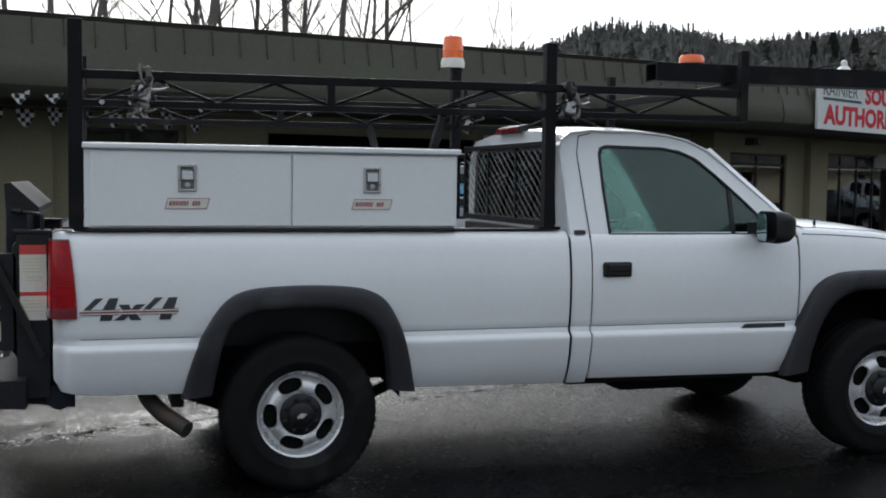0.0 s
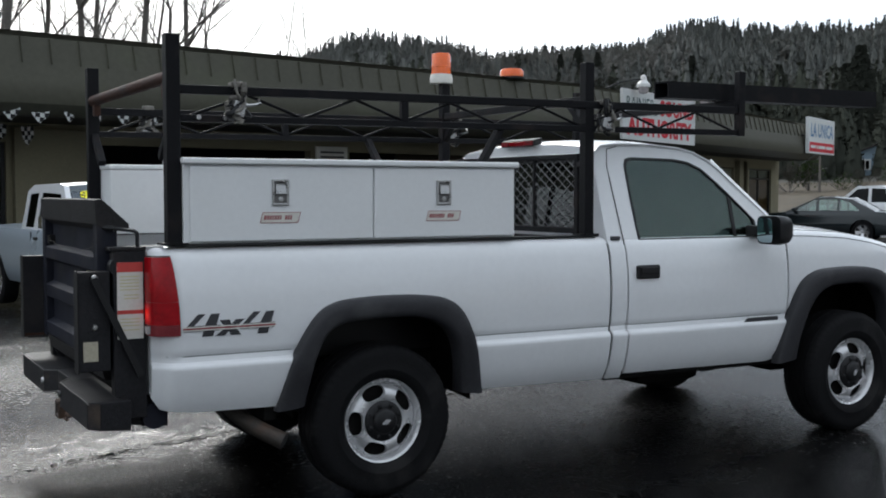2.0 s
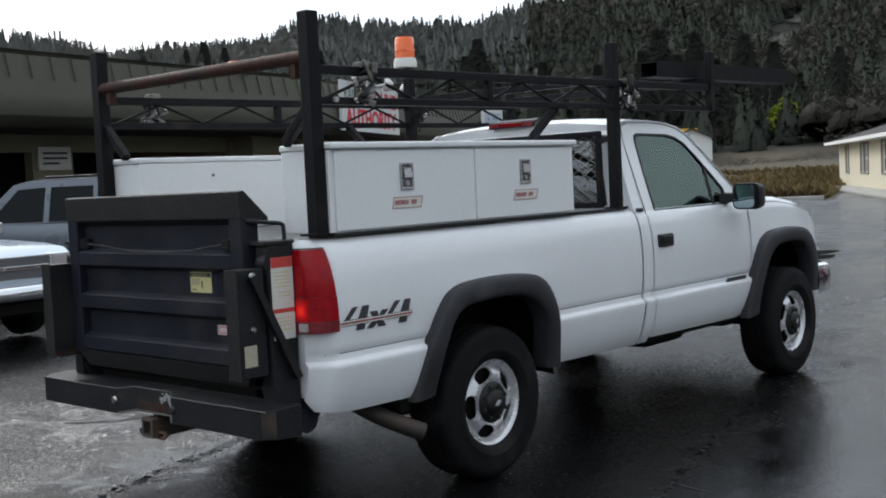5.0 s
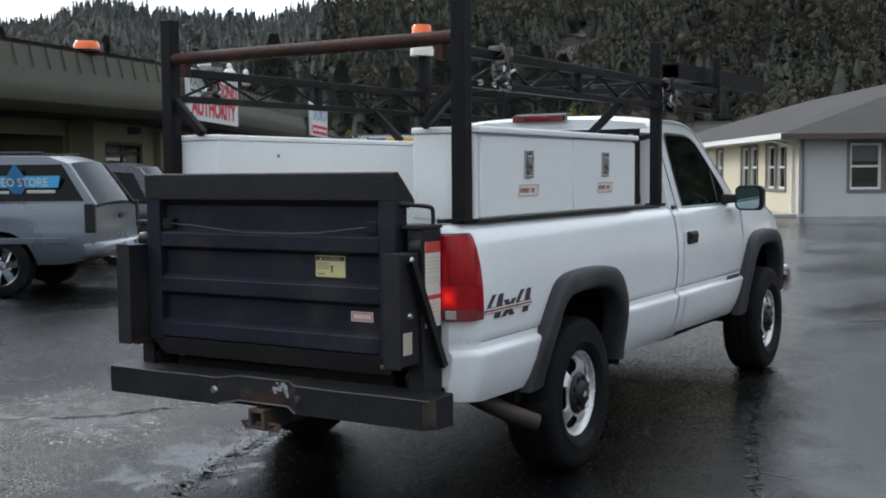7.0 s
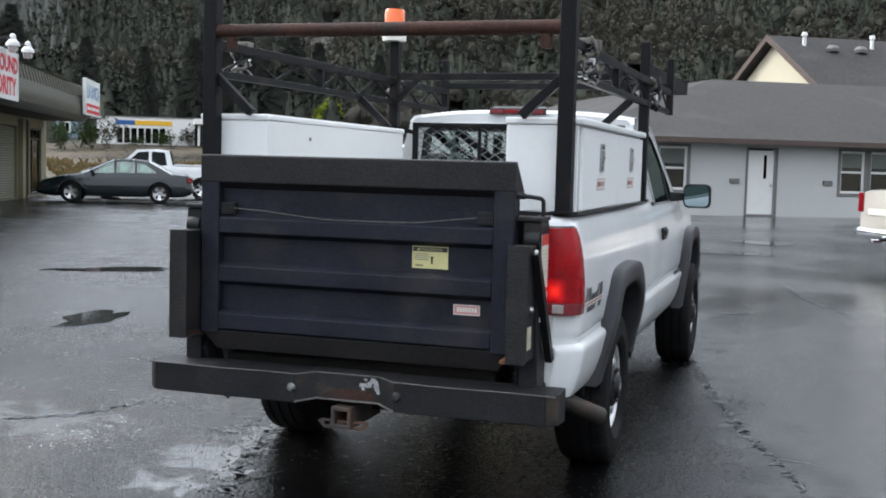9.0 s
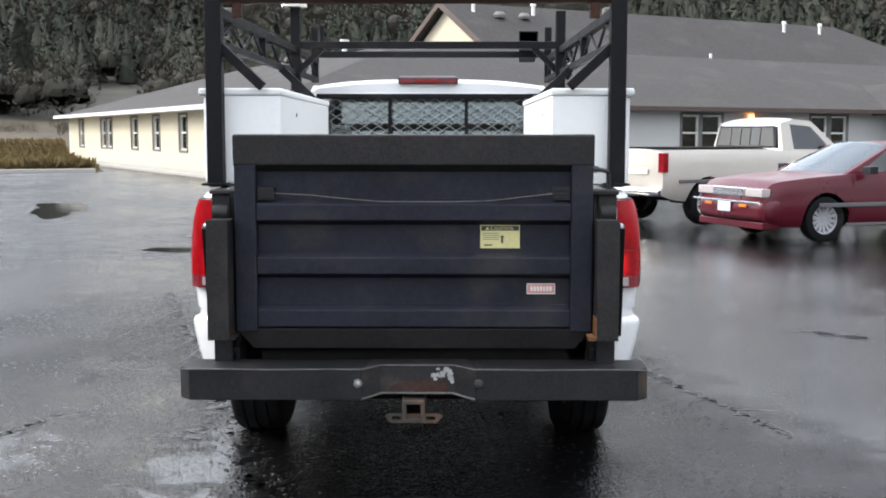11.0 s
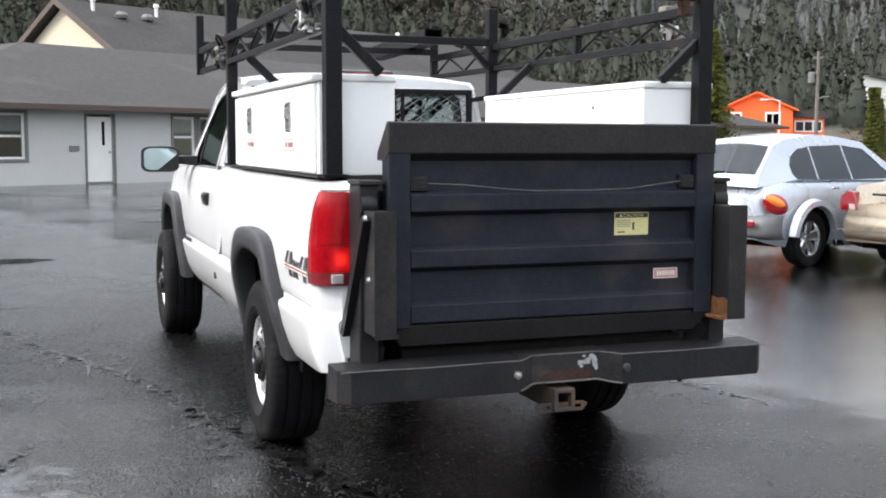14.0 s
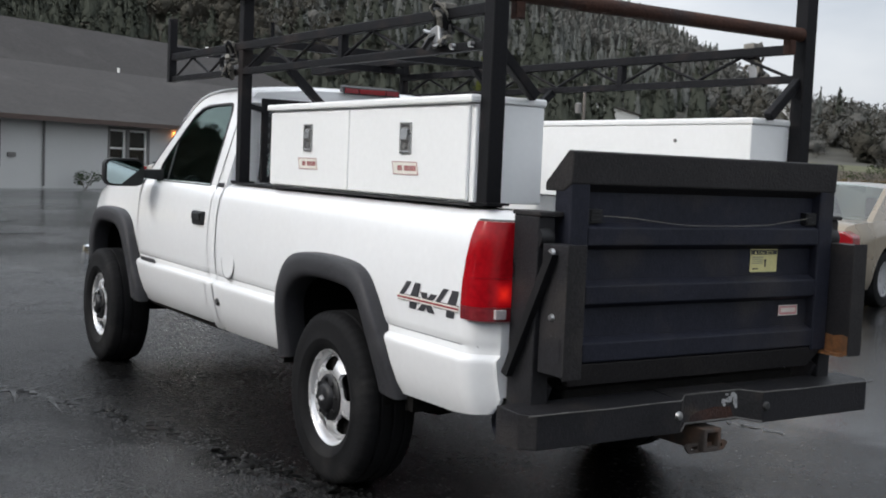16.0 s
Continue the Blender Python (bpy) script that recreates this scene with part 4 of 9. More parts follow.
# entrance porch with its own gable
part("porch_roof", M().add([office_at(31.6, -4.2, 3.95), office_at(28.0, -4.2, 2.55), office_at(28.0, 1.0, 2.55), office_at(31.6, 6.0, 3.95), office_at(35.2, -4.2, 2.55), office_at(35.2, 1.0, 2.55),
                          office_at(31.6, -4.2, 3.75), office_at(28.0, -4.2, 2.38), office_at(28.0, 1.0, 2.38), office_at(31.6, 6.0, 3.75), office_at(35.2, -4.2, 2.38), office_at(35.2, 1.0, 2.38)],
                         [(0, 1, 2, 3), (0, 3, 5, 4), (6, 9, 8, 7), (6, 10, 11, 9), (0, 6, 7, 1), (0, 4, 10, 6), (1, 7, 8, 2), (4, 5, 11, 10)]), ROOF, office, smooth=0)
part("porch_gable", M().prism([(28.6, 2.5), (34.6, 2.5), (31.6, 3.68)], -3.95, -3.85, lambda u, v, w: office_at(u, w, v)), TRIMWHITE, office, smooth=0)
part("porch_sign_bar", M().prism(rect(30.6, 32.6, 2.95, 3.1), -3.99, -3.96, lambda u, v, w: office_at(u, w, v)), FRAMEGREY, office, smooth=0)
for a in (31.0, 37.3):
    part("porch_post", M().prism(rect(a - 0.12, a + 0.22, 0, 2.45), -3.98, -3.66, lambda u, v, w: office_at(u, w, v)), TRIMBROWN, office, smooth=0)
for a, b in ((30.3, 31.0), (34.2, 35.4)):
    part("stone_pier", M().prism(rect(a, b, 0, 2.42), -0.22, -0.005, lambda u, v, w: office_at(u, w, v)), STONE, office, smooth=0)
_ed = part("entrance_glass", M().prism(rect(31.25, 33.95, 0.07, 2.28), 0.08, 0.09, gwall), PANE, office, smooth=0)
_ed.visible_shadow = False
part("entrance_frame", M().holed(rect(31.21, 33.99, 0.062, 2.295), [rect(31.3, 32.1, 0.15, 2.2), rect(32.2, 33.0, 0.15, 2.2), rect(33.1, 33.9, 0.15, 2.2)], 0.06, lambda u, v, k: gwall(u, v, k + 0.02)), TRIMWHITE, office, smooth=0)
part("wall_lamp", M().prism(rect(20.6, 20.75, 2.15, 2.35), -0.14, -0.01, gwall), glow("amber_wall_lamp", (1.0, 0.35, 0.08), 4.0), office, smooth=0)
# pale path along the foot of the cream wall
kerb = part("pavement", M().add([office_at(-0.1, -0.2, 0.0), office_at(-0.1, CL_, 0.0), office_at(-1.6, CL_, 0.0), office_at(-1.6, -0.2, 0.0), office_at(-0.1, -0.2, 0.09), office_at(-0.1, CL_, 0.09), office_at(-1.6, CL_, 0.09), office_at(-1.6, -0.2, 0.09)], [(4, 5, 6, 7), (0, 3, 7, 4), (3, 2, 6, 7), (1, 0, 4, 5), (2, 1, 5, 6)]), CONCRETE, None, smooth=0, at=Matrix.Translation((OC.x, OC.y, 0)))
tagged(kerb, "pale concrete path along the cream wall", "pavement", kind="structure")


# ---- the white pickup: x forward, y to its left, origin under the rear axle ----
TY = 6.15
truck = thing("pickup_truck", "white single-cab four-wheel-drive work pickup with grey wheel flares", "pickup truck", Matrix.Translation((0, TY, 0)))
SIDE = [(0.46, 0.845), (0.50, 0.872), (0.56, 0.903), (0.64, 0.926), (0.70, 0.936), (0.722, 0.940), (0.736, 0.940), (0.747, 0.933), (0.757, 0.913), (0.784, 0.909), (0.796, 0.918), (0.82, 0.921), (0.92, 0.929), (1.03, 0.928), (1.12, 0.921), (1.19, 0.909), (1.235, 0.896), (1.262, 0.880), (1.278, 0.862), (1.285, 0.84)]
REAR_ARCH = [(-0.50, 0.45), (-0.475, 0.68), (-0.41, 0.84), (-0.29, 0.94), (-0.12, 0.965), (0.12, 0.965), (0.31, 0.93), (0.42, 0.84), (0.48, 0.68), (0.50, 0.45)]
FRONT_ARCH = [(2.84, 0.45), (2.87, 0.70), (2.95, 0.86), (3.08, 0.95), (3.25, 0.985), (3.48, 0.985), (3.61, 0.94), (3.70, 0.84), (3.76, 0.70), (3.79, 0.45)]


def side_y(z):
    return table(z, SIDE)


def body_sheet(xs, low, top, shape, rows=None):
    """A skin of the body's side, column by column, from low(x) to top(x); shape(x, z) gives its y."""
    levels = [s[0] for s in SIDE] + [0.60, 0.86, 0.97]
    levels = sorted(set(levels))
    m = M()
    grid = []
    for x in xs:
        a, b = low(x), top(x)
        col = []
        for z in levels:
            zz = 0.46 + (z - 0.46) * (b - 0.46) / (1.285 - 0.46)
            zz = max(zz, a)
            col.append((x, shape(x, zz), zz))
        grid.append(col)
    m.grid(grid)
    return m


def arch_low(arch, base):
    def low(x):
        if x <= arch[0][0] or x >= arch[-1][0]:
            return base(x)
        return max(base(x), table(x, arch))
    return low


def thick(m, d):
    """The same skin with an inner skin d further in, closed at its rim by the flare and seams around it."""
    o = M()
    o.add(m.v, m.f)
    o.add([(x, y - d if y > 0 else y + d, z) for x, y, z in m.v], m.f)
    return o


def both(name, m, mat, label="", smooth=35.0, parent=None, bevel=0.0):
    a = part(name, m, mat, parent or truck, label, smooth, bevel)
    b = part(name, m.mirror(), mat, parent or truck, label, smooth, bevel)
    return a, b


# bed sides
def bed_base(x):
    return table(x, [(-1.16, 0.60), (-1.12, 0.535), (-0.95, 0.515), (1.41, 0.475)])


def bed_shape(x, z):
    y = side_y(z)
    return y - 0.10 * smoothstep(-x, 1.03, 1.16) ** 2.2 * 1.0


_xs = [-1.155, -1.15, -1.14, -1.12, -1.10, -1.07, -1.03, -0.95, -0.85, -0.75, -0.62] + steps(-0.51, 0.51, 44) + steps(0.6, 1.412, 8)
bed_skin = body_sheet(_xs, arch_low(REAR_ARCH, bed_base), lambda x: 1.285, bed_shape)
both("bed_side", thick(bed_skin, 0.012), WHITE, smooth=40)
_rail = M().grid([[(x, bed_shape(x, 1.285), 1.285), (x, bed_shape(x, 1.285) - 0.02, 1.290), (x, 0.78, 1.290), (x, 0.772, 1.28), (x, 0.772, 1.00), (x, 0.50, 0.995)] for x in (-1.155, -1.0, 0.0, 1.412)])
both("bed_rail", _rail, WHITE, smooth=40)
both("rail_cap", M().box(-1.06, 1.38, 0.775, 0.862, 1.2915, 1.300), PLASTIC, "thin black bed rail cap", 0, bevel=0.003)
part("bed_floor", M().box(-1.12, 1.40, -0.49, 0.49, 0.68, 0.72).box(-1.12, 1.40, -0.51, -0.495, 0.68, 0.99).box(-1.12, 1.40, 0.495, 0.51, 0.68, 0.99).box(1.385, 1.41, -0.77, 0.77, 0.72, 1.28), PLASTIC, truck, smooth=0)
# rear corner posts beside the tail lamps and the lower corner
both("corner_panel", M().grid([[(-1.155, bed_shape(-1.155, z), z), (-1.158, 0.74, z)] for z in (0.60, 0.66, 0.74, 0.752, 0.86, 1.0, 1.15, 1.24, 1.285)]), WHITE)
part("rear_panel", M().box(-1.15, -1.12, -0.74, 0.74, 0.66, 1.25), PLASTIC, truck, smooth=0)
# fuel filler lid and a hole on the left side
part("body_plug", M().lathe([(0.0, 0.002), (0.019, 0.002), (0.021, -0.01)], 16, "y", (1.36, 0.934, 0.645)), INK, truck, "small round dark hole in the side")


# shade of the crease where the side panels step out, as a thin grey strip
def crease(xa, xb, shape):
    return M().grid([[(x, shape(x, 0.7835) + 0.0022, 0.7835), (x, shape(x, 0.7865) + 0.0022, 0.7865)] for x in steps(xa, xb, 8)])


# one grey for the crease's painted shade and the fuel lid's real gap
CREASEGAP = mk("crease_shade_and_gap_grey", (0.10, 0.105, 0.115), 0.6, 0, 0.2, 9, 60, 0)
part("fuel_lid", M().lathe([(0.0, 0.0015), (0.080, 0.0015), (0.085, -0.004), (0.0, -0.004)], 40, "y", (1.235, side_y(0.87) + 0.002, 0.87)), WHITE, truck, "round fuel filler lid")
part("fuel_lid_gap", M().lathe([(0.086, 0.001), (0.089, 0.001), (0.089, -0.01), (0.086, -0.01)], 40, "y", (1.235, side_y(0.87) + 0.001, 0.87)), CREASEGAP, truck)
both("crease_shade", crease(-1.10, -0.50, bed_shape), CREASEGAP)
both("crease_shade", crease(0.50, 1.41, bed_shape), CREASEGAP)
both("crease_shade", crease(1.55, 2.76, lambda x, z: side_y(z)), CREASEGAP)


# wheel flares
def flare(outer, inner, tuck):
    """A moulded arch with a square outer shoulder; its feet draw in by tuck."""
    n = 48
    o, i = curve_through(outer, n), curve_through(inner, n)
    rings = []
    for a, b in zip(o, i):
        r = []
        for t, out in ((0.0, -0.012), (0.0, 0.034), (0.025, 0.050), (0.09, 0.058), (0.35, 0.064), (0.72, 0.064), (0.93, 0.056), (1.0, 0.040), (1.02, -0.03), (0.98, -0.05)):
            p = a.lerp(b, t)
            r.append((p.x, 0.927 + out - tuck * (1 - smoothstep(p.y, 0.40, 0.86)), p.y))
        rings.append(r)
    return M().grid(rings)


flare_r = flare([(-0.575, 0.485), (-0.53, 0.66), (-0.475, 0.80), (-0.38, 0.945), (-0.27, 1.006), (-0.10, 1.024), (0.06, 1.026), (0.20, 1.020), (0.325, 1.0), (0.415, 0.945), (0.485, 0.83), (0.535, 0.69), (0.585, 0.475)],
                [(-0.43, 0.50), (-0.405, 0.64), (-0.385, 0.74), (-0.345, 0.835), (-0.26, 0.897), (-0.10, 0.915), (0.06, 0.917), (0.18, 0.908), (0.30, 0.868), (0.385, 0.79), (0.425, 0.68), (0.440, 0.60), (0.452, 0.49)], 0.075)
flare_f = flare([(2.715, 0.475), (2.755, 0.65), (2.82, 0.83), (2.905, 0.975), (3.03, 1.043), (3.20, 1.062), (3.46, 1.060), (3.64, 1.015), (3.745, 0.885), (3.80, 0.70), (3.82, 0.56)],
                [(2.875, 0.50), (2.895, 0.64), (2.945, 0.79), (3.03, 0.895), (3.14, 0.945), (3.26, 0.955), (3.44, 0.955), (3.57, 0.915), (3.65, 0.81), (3.69, 0.68), (3.70, 0.56)], 0.04)
both("rear_flare", flare_r, FLARE, "grey textured plastic wheel flare", 50)
both("front_flare", flare_f, FLARE, "grey textured plastic wheel flare", 50)
for arch in (REAR_ARCH, FRONT_ARCH):
    c = curve_through([(p[0], p[1]) for p in arch], 24)
    both("wheel_well", M().grid([[(p.x, 0.92, p.y), (p.x, 0.50, p.y + 0.03)] for p in c]).prism([(p.x, p.y + 0.03) for p in c], 0.48, 0.50, lambda u, v, w: (u, w, v)), UNDER)

# tail lamps, wrapped round the corner; the bulb glows through the lens from one spot
def lit_lens():
    """Red lens; the lamp behind it lights one squarish field of its rear face."""
    m = mk("red_lens_over_lit_bulb", (0.31, 0.0035, 0.008), 0.2, 0, 0.30, 14, 60, 0.05, 70, coat=0.12, spec=0.22)
    n, l = m.node_tree.nodes, m.node_tree.links
    tc, sx = n.new("ShaderNodeTexCoord"), n.new("ShaderNodeSeparateXYZ")
    l.new(tc.outputs["Object"], sx.inputs[0])

    def node(op, u, v=None):
        k = n.new("ShaderNodeMath")
        k.operation = op
        for i, w in enumerate((u, v)):
            if isinstance(w, float):
                k.inputs[i].default_value = w
            elif w is not None:
                l.new(w, k.inputs[i])
        return k.outputs[0]

    dy = node("DIVIDE", node("ABSOLUTE", node("SUBTRACT", node("ABSOLUTE", sx.outputs["Y"]), 0.832)), 0.046)
    dz = node("DIVIDE", node("ABSOLUTE", node("SUBTRACT", sx.outputs["Z"], 0.985)), 0.050)
    dx = node("DIVIDE", node("MAXIMUM", node("ADD", sx.outputs["X"], 1.166), 0.0), 0.02)
    d = node("ADD", node("POWER", node("ADD", node("POWER", dy, 4.0), node("POWER", dz, 4.0)), 0.25), dx)
    rg = n.new("ShaderNodeMapRange")
    rg.interpolation_type = "SMOOTHSTEP"
    for k, v in (("From Min", 0.0), ("From Max", 1.2), ("To Min", 0.46), ("To Max", 0.0)):
        rg.inputs[k].default_value = v
    l.new(d, rg.inputs["Value"])
    b = n["Principled BSDF"]
    cr = n.new("ShaderNodeValToRGB")
    cr.color_ramp.elements[0].position, cr.color_ramp.elements[0].color = 0.10, (1.0, 0.032, 0.013, 1)
    cr.color_ramp.elements[1].position, cr.color_ramp.elements[1].color = 0.70, (0.80, 0.008, 0.010, 1)
    l.new(d, cr.inputs["Fac"])
    l.new(cr.outputs["Color"], b.inputs["Emission Color"])
    l.new(rg.outputs["Result"], b.inputs["Emission Strength"])
    return m


LITLENS = lit_lens()
_plan = [(-1.045, 0.0), (-1.08, 0.0), (-1.11, -0.004), (-1.14, -0.02), (-1.162, -0.05), (-1.172, -0.10), (-1.172, -0.15)]


def lamp_band(z0, z1, out):
    rows = []
    for z in steps(z0, z1, 6):
        rows.append([(x - (0.0 if i < 2 else out * 0.4) - 0.034 * (max(0.0, z - 0.885) / 0.36) ** 1.7 * max(0.0, 1 - i / 3), side_y(z) + dy + out, z) for i, (x, dy) in enumerate(_plan)])
    rows = [[(x, y - 0.02, z) for x, y, z in rows[0]]] + rows + [[(x, y - 0.02, z) for x, y, z in rows[-1]]]
    return M().grid(rows)


for sgn in (1, -1):
    def side(m):
        return m if sgn > 0 else m.mirror()
    tl = part("tail_lamp", side(lamp_band(1.041, 1.245, 0.006)), LITLENS, truck, "red tail lamp with a clear reversing lens", 50)
    part("reversing_lens", side(lamp_band(0.885, 0.935, 0.006)), REVLENS, tl, smooth=50)
    part("brake_lens", side(lamp_band(0.936, 1.04, 0.0065)), LITLENS, tl, smooth=50)
    part("clear_window", side(M().box(-1.184, -1.168, 0.825, 0.872, 0.894, 0.930)), CLEARLENS, tl, "small clear reversing lens", 0, bevel=0.003)
    part("lens_rim", side(lamp_band(1.246, 1.252, 0.003)), INK, tl, smooth=50)
    part("side_marker", side(M().box(-1.19, -1.176, 0.775, 0.80, 1.05, 1.11)), CLEARLENS, tl, smooth=0, bevel=0.003)

# cab lower sides and doors
both("cab_corner", thick(body_sheet([1.428, 1.45, 1.50, 1.536], lambda x: 0.475, lambda x: 1.285, lambda x, z: side_y(z)), 0.012), WHITE, smooth=40)
door_skin = body_sheet(steps(1.545, 2.80, 20), lambda x: table(x, [(1.5, 0.50), (2.70, 0.485), (2.80, 0.52)]), lambda x: 1.285, lambda x, z: side_y(z))
doors = both("door", thick(door_skin, 0.012), WHITE, "white front door", 40)
both("sill", M().box(1.43, 2.80, 0.78, 0.85, 0.462, 0.49), UNDER, smooth=0, bevel=0.01)
part("inner_shell", M().box(1.44, 2.84, -0.85, 0.85, 0.50, 0.60).box(1.44, 1.50, -0.84, 0.84, 0.6, 1.25).box(2.80, 2.84, -0.85, 0.85, 0.6, 1.24).box(1.50, 2.80, 0.83, 0.85, 0.6, 1.23).box(1.50, 2.80, -0.85, -0.83, 0.6, 1.23), PLASTIC, truck, smooth=0)
for d, sgn in zip(doors, (1, -1)):
    def side(m):
        return m if sgn > 0 else m.mirror()
    part("handle", side(M().box(1.60, 1.765, 0.915, 0.945, 1.045, 1.125)), PLASTIC, d, "black door handle", 0, bevel=0.012)
    part("handle_flap", side(M().box(1.62, 1.745, 0.945, 0.953, 1.075, 1.112)), PLASTIC, d, smooth=0, bevel=0.004)
    part("moulding_badge", side(M().prism([(2.44, 0.752), (2.47, 0.775), (2.715, 0.775), (2.715, 0.752)], 0.922, 0.932, lambda u, v, w: (u, w, v))), DECAL, d, "dark maker's badge bar", 0)

# cab upper sides with the window opening
CAB_OUT = [(1.432, 1.265), (1.418, 1.55), (1.412, 1.70), (1.43, 1.775), (1.48, 1.812), (1.60, 1.826), (1.85, 1.826), (2.05, 1.812), (2.18, 1.785), (2.29, 1.735), (2.40, 1.655), (2.60, 1.485), (2.80, 1.315), (2.835, 1.265)]
WIN = [(1.655, 1.262), (1.638, 1.50), (1.632, 1.70), (1.645, 1.735), (1.685, 1.748), (2.02, 1.742), (2.13, 1.725), (2.225, 1.685), (2.34, 1.595), (2.50, 1.455), (2.59, 1.37), (2.605, 1.262)]


def upper_y(z):
    return 0.872 - (z - 1.265) * 0.262


both("cab_upper_side", M().holed(CAB_OUT, [WIN], -0.03, lambda u, v, w: (u, upper_y(v) + w, v)), WHITE, smooth=30)
_wi = [((p[0] - 2.1) * 0.965 + 2.1, (p[1] - 1.5) * 0.945 + 1.5) for p in WIN]
sidewin = both("window_seal", M().holed(WIN, [_wi], -0.02, lambda u, v, w: (u, upper_y(v) + 0.003 + w, v)), PLASTIC, "black window seal", 30)
for w, sgn in zip(sidewin, (1, -1)):
    g = M().prism(_wi, -0.012, -0.007, lambda u, v, k: (u, sgn * (upper_y(v) + k), v))
    g = part("pane", g, SIDEGLASS, w, "green tinted side glass", 0)
    g.visible_shadow = False
    part("quarter_bar", M().prism([(2.40, 1.268), (2.425, 1.268), (2.425, 1.50), (2.40, 1.522)], -0.006, -0.001, lambda u, v, k: (u, sgn * (upper_y(v) + k), v)), PLASTIC, w, smooth=0)
# seam between door and cab over the B pillar
both("door_seam", M().prism([(1.541, 0.5), (1.546, 0.5), (1.546, 1.26), (1.512, 1.70), (1.53, 1.79), (1.60, 1.808), (1.60, 1.812), (1.525, 1.795), (1.506, 1.70), (1.541, 1.26)], -0.002, 0.001, lambda u, v, w: (u, (upper_y(v) if v > 1.265 else side_y(v)) + w, v)), INK, smooth=0)
both("cab_badge", M().box(1.455, 1.515, 0.868, 0.885, 1.268, 1.292), DECAL, "small dark badge", 0, bevel=0.003)

# roof
_top = CAB_OUT[3:10]


def roof_edge(x):
    return table(x, [(1.412, 1.74)] + _top)


_rows = []
for x in [1.412, 1.43, 1.48, 1.56, 1.70, 1.85, 1.98, 2.08, 2.18, 2.26, 2.31]:
    r = []
    for y in steps(-1, 1, 20):
        ze = roof_edge(min(x, 2.29))
        yy = upper_y(ze) * y
        r.append((x + 0.05 * (1 - y * y) * smoothstep(x, 2.05, 2.3), yy, ze + 0.042 * (1 - abs(y) ** 3.2) * smoothstep(x, 1.39, 1.5)))
    _rows.append(r)
part("roof", M().grid(_rows), WHITE, truck, smooth=60)
both("drip_rail", M().pipe([(x, upper_y(z) + 0.004, z - 0.004) for x, z in CAB_OUT[3:11]], 0.008, 6), WHITE)
# rear wall, window and brake lamp
_rw = [(-0.862, 1.25), (0.862, 1.25), (0.80, 1.55), (0.745, 1.75), (0.70, 1.80), (0.4, 1.83), (0, 1.842), (-0.4, 1.83), (-0.70, 1.80), (-0.745, 1.75), (-0.80, 1.55)]
_rh = [(-0.66, 1.33), (0.66, 1.33), (0.615, 1.70), (0.56, 1.73), (-0.56, 1.73), (-0.615, 1.70)]
part("rear_wall", M().holed(_rw, [_rh], 0.03, lambda u, v, w: (1.425 + w, u, v)), WHITE, truck, smooth=0)
_rs = part("rear_window_seal", M().holed([(u * 1.04, 1.53 + (v - 1.53) * 1.08) for u, v in _rh], [[(u * 0.97, 1.53 + (v - 1.53) * 0.95) for u, v in _rh]], 0.015, lambda u, v, w: (1.413 + w, u, v)), PLASTIC, truck, smooth=0)
_rg = part("pane", M().prism([(u * 0.975, 1.53 + (v - 1.53) * 0.96) for u, v in _rh], 1.424, 1.43, lambda u, v, w: (w + 0.10 * (v - 1.53), u, v)), REARGLASS, _rs, smooth=0)
_rg.visible_shadow = False
part("sill_wall", M().box(1.42, 1.43, -0.86, 0.86, 0.6, 1.26), WHITE, truck, smooth=0)
hm = part("high_brake_lamp", M().loft([[(1.385, -0.19, 1.825), (1.385, 0.19, 1.825), (1.395, 0.19, 1.868), (1.395, -0.19, 1.868)], [(1.46, -0.175, 1.84), (1.46, 0.175, 1.84), (1.46, 0.175, 1.882), (1.46, -0.175, 1.882)]]), PLASTIC, truck, "high brake lamp in a black housing", 0, bevel=0.006)
part("red_lens", M().box(1.380, 1.392, -0.085, 0.085, 1.833, 1.860), REDLENS, hm, smooth=0, bevel=0.002)
both("cargo_lens", M().box(1.380, 1.392, 0.095, 0.175, 1.833, 1.860), REVLENS, "", 0, hm)

# windscreen and pillars
_ws = []
for t in steps(0, 1, 8):
    r = []
    for y in steps(-1, 1, 14):
        a = Vector((2.31 + 0.05 * (1 - y * y), y * 0.70, 1.735 + 0.042 * (1 - abs(y) ** 3.2)))
        b = Vector((2.81 + 0.14 * (1 - y * y), y * 0.825, 1.30))
        r.append(a.lerp(b, t))
    _ws.append(r)
wsc = part("windscreen", M().grid(_ws), GLASS, truck, "green tinted windscreen")
wsc.visible_shadow = False
both("pillar", M().grid([[Vector((2.29, 0.762, 1.735)).lerp(Vector((2.80, 0.866, 1.31)), t), Vector((2.325, 0.745, 1.745)).lerp(Vector((2.835, 0.845, 1.315)), t), Vector((2.33, 0.67, 1.74)).lerp(Vector((2.86, 0.775, 1.31)), t)] for t in steps(0, 1, 4)]), WHITE, smooth=60)
part("cowl", M().grid([[(2.79 + 0.14 * (1 - (y / 0.86) ** 2), y, 1.295), (2.87 + 0.10 * (1 - (y / 0.86) ** 2), y, 1.305)] for y in steps(-0.86, 0.86, 12)]), PLASTIC, truck)
both("wiper", M().pipe([(2.93, 0.10, 1.315), (2.88, 0.38, 1.335), (2.84, 0.62, 1.33)], 0.008, 6), PLASTIC)
part("aerial", M().rod((3.02, -0.74, 1.29), (3.02, -0.74, 1.345), 0.012, 8, 0.006), PLASTIC, truck)

# front wings and bonnet
WING_TOP = [(2.81, 1.305), (3.0, 1.30), (3.33, 1.282), (3.60, 1.245), (3.88, 1.185), (3.98, 1.14), (4.03, 1.06)]


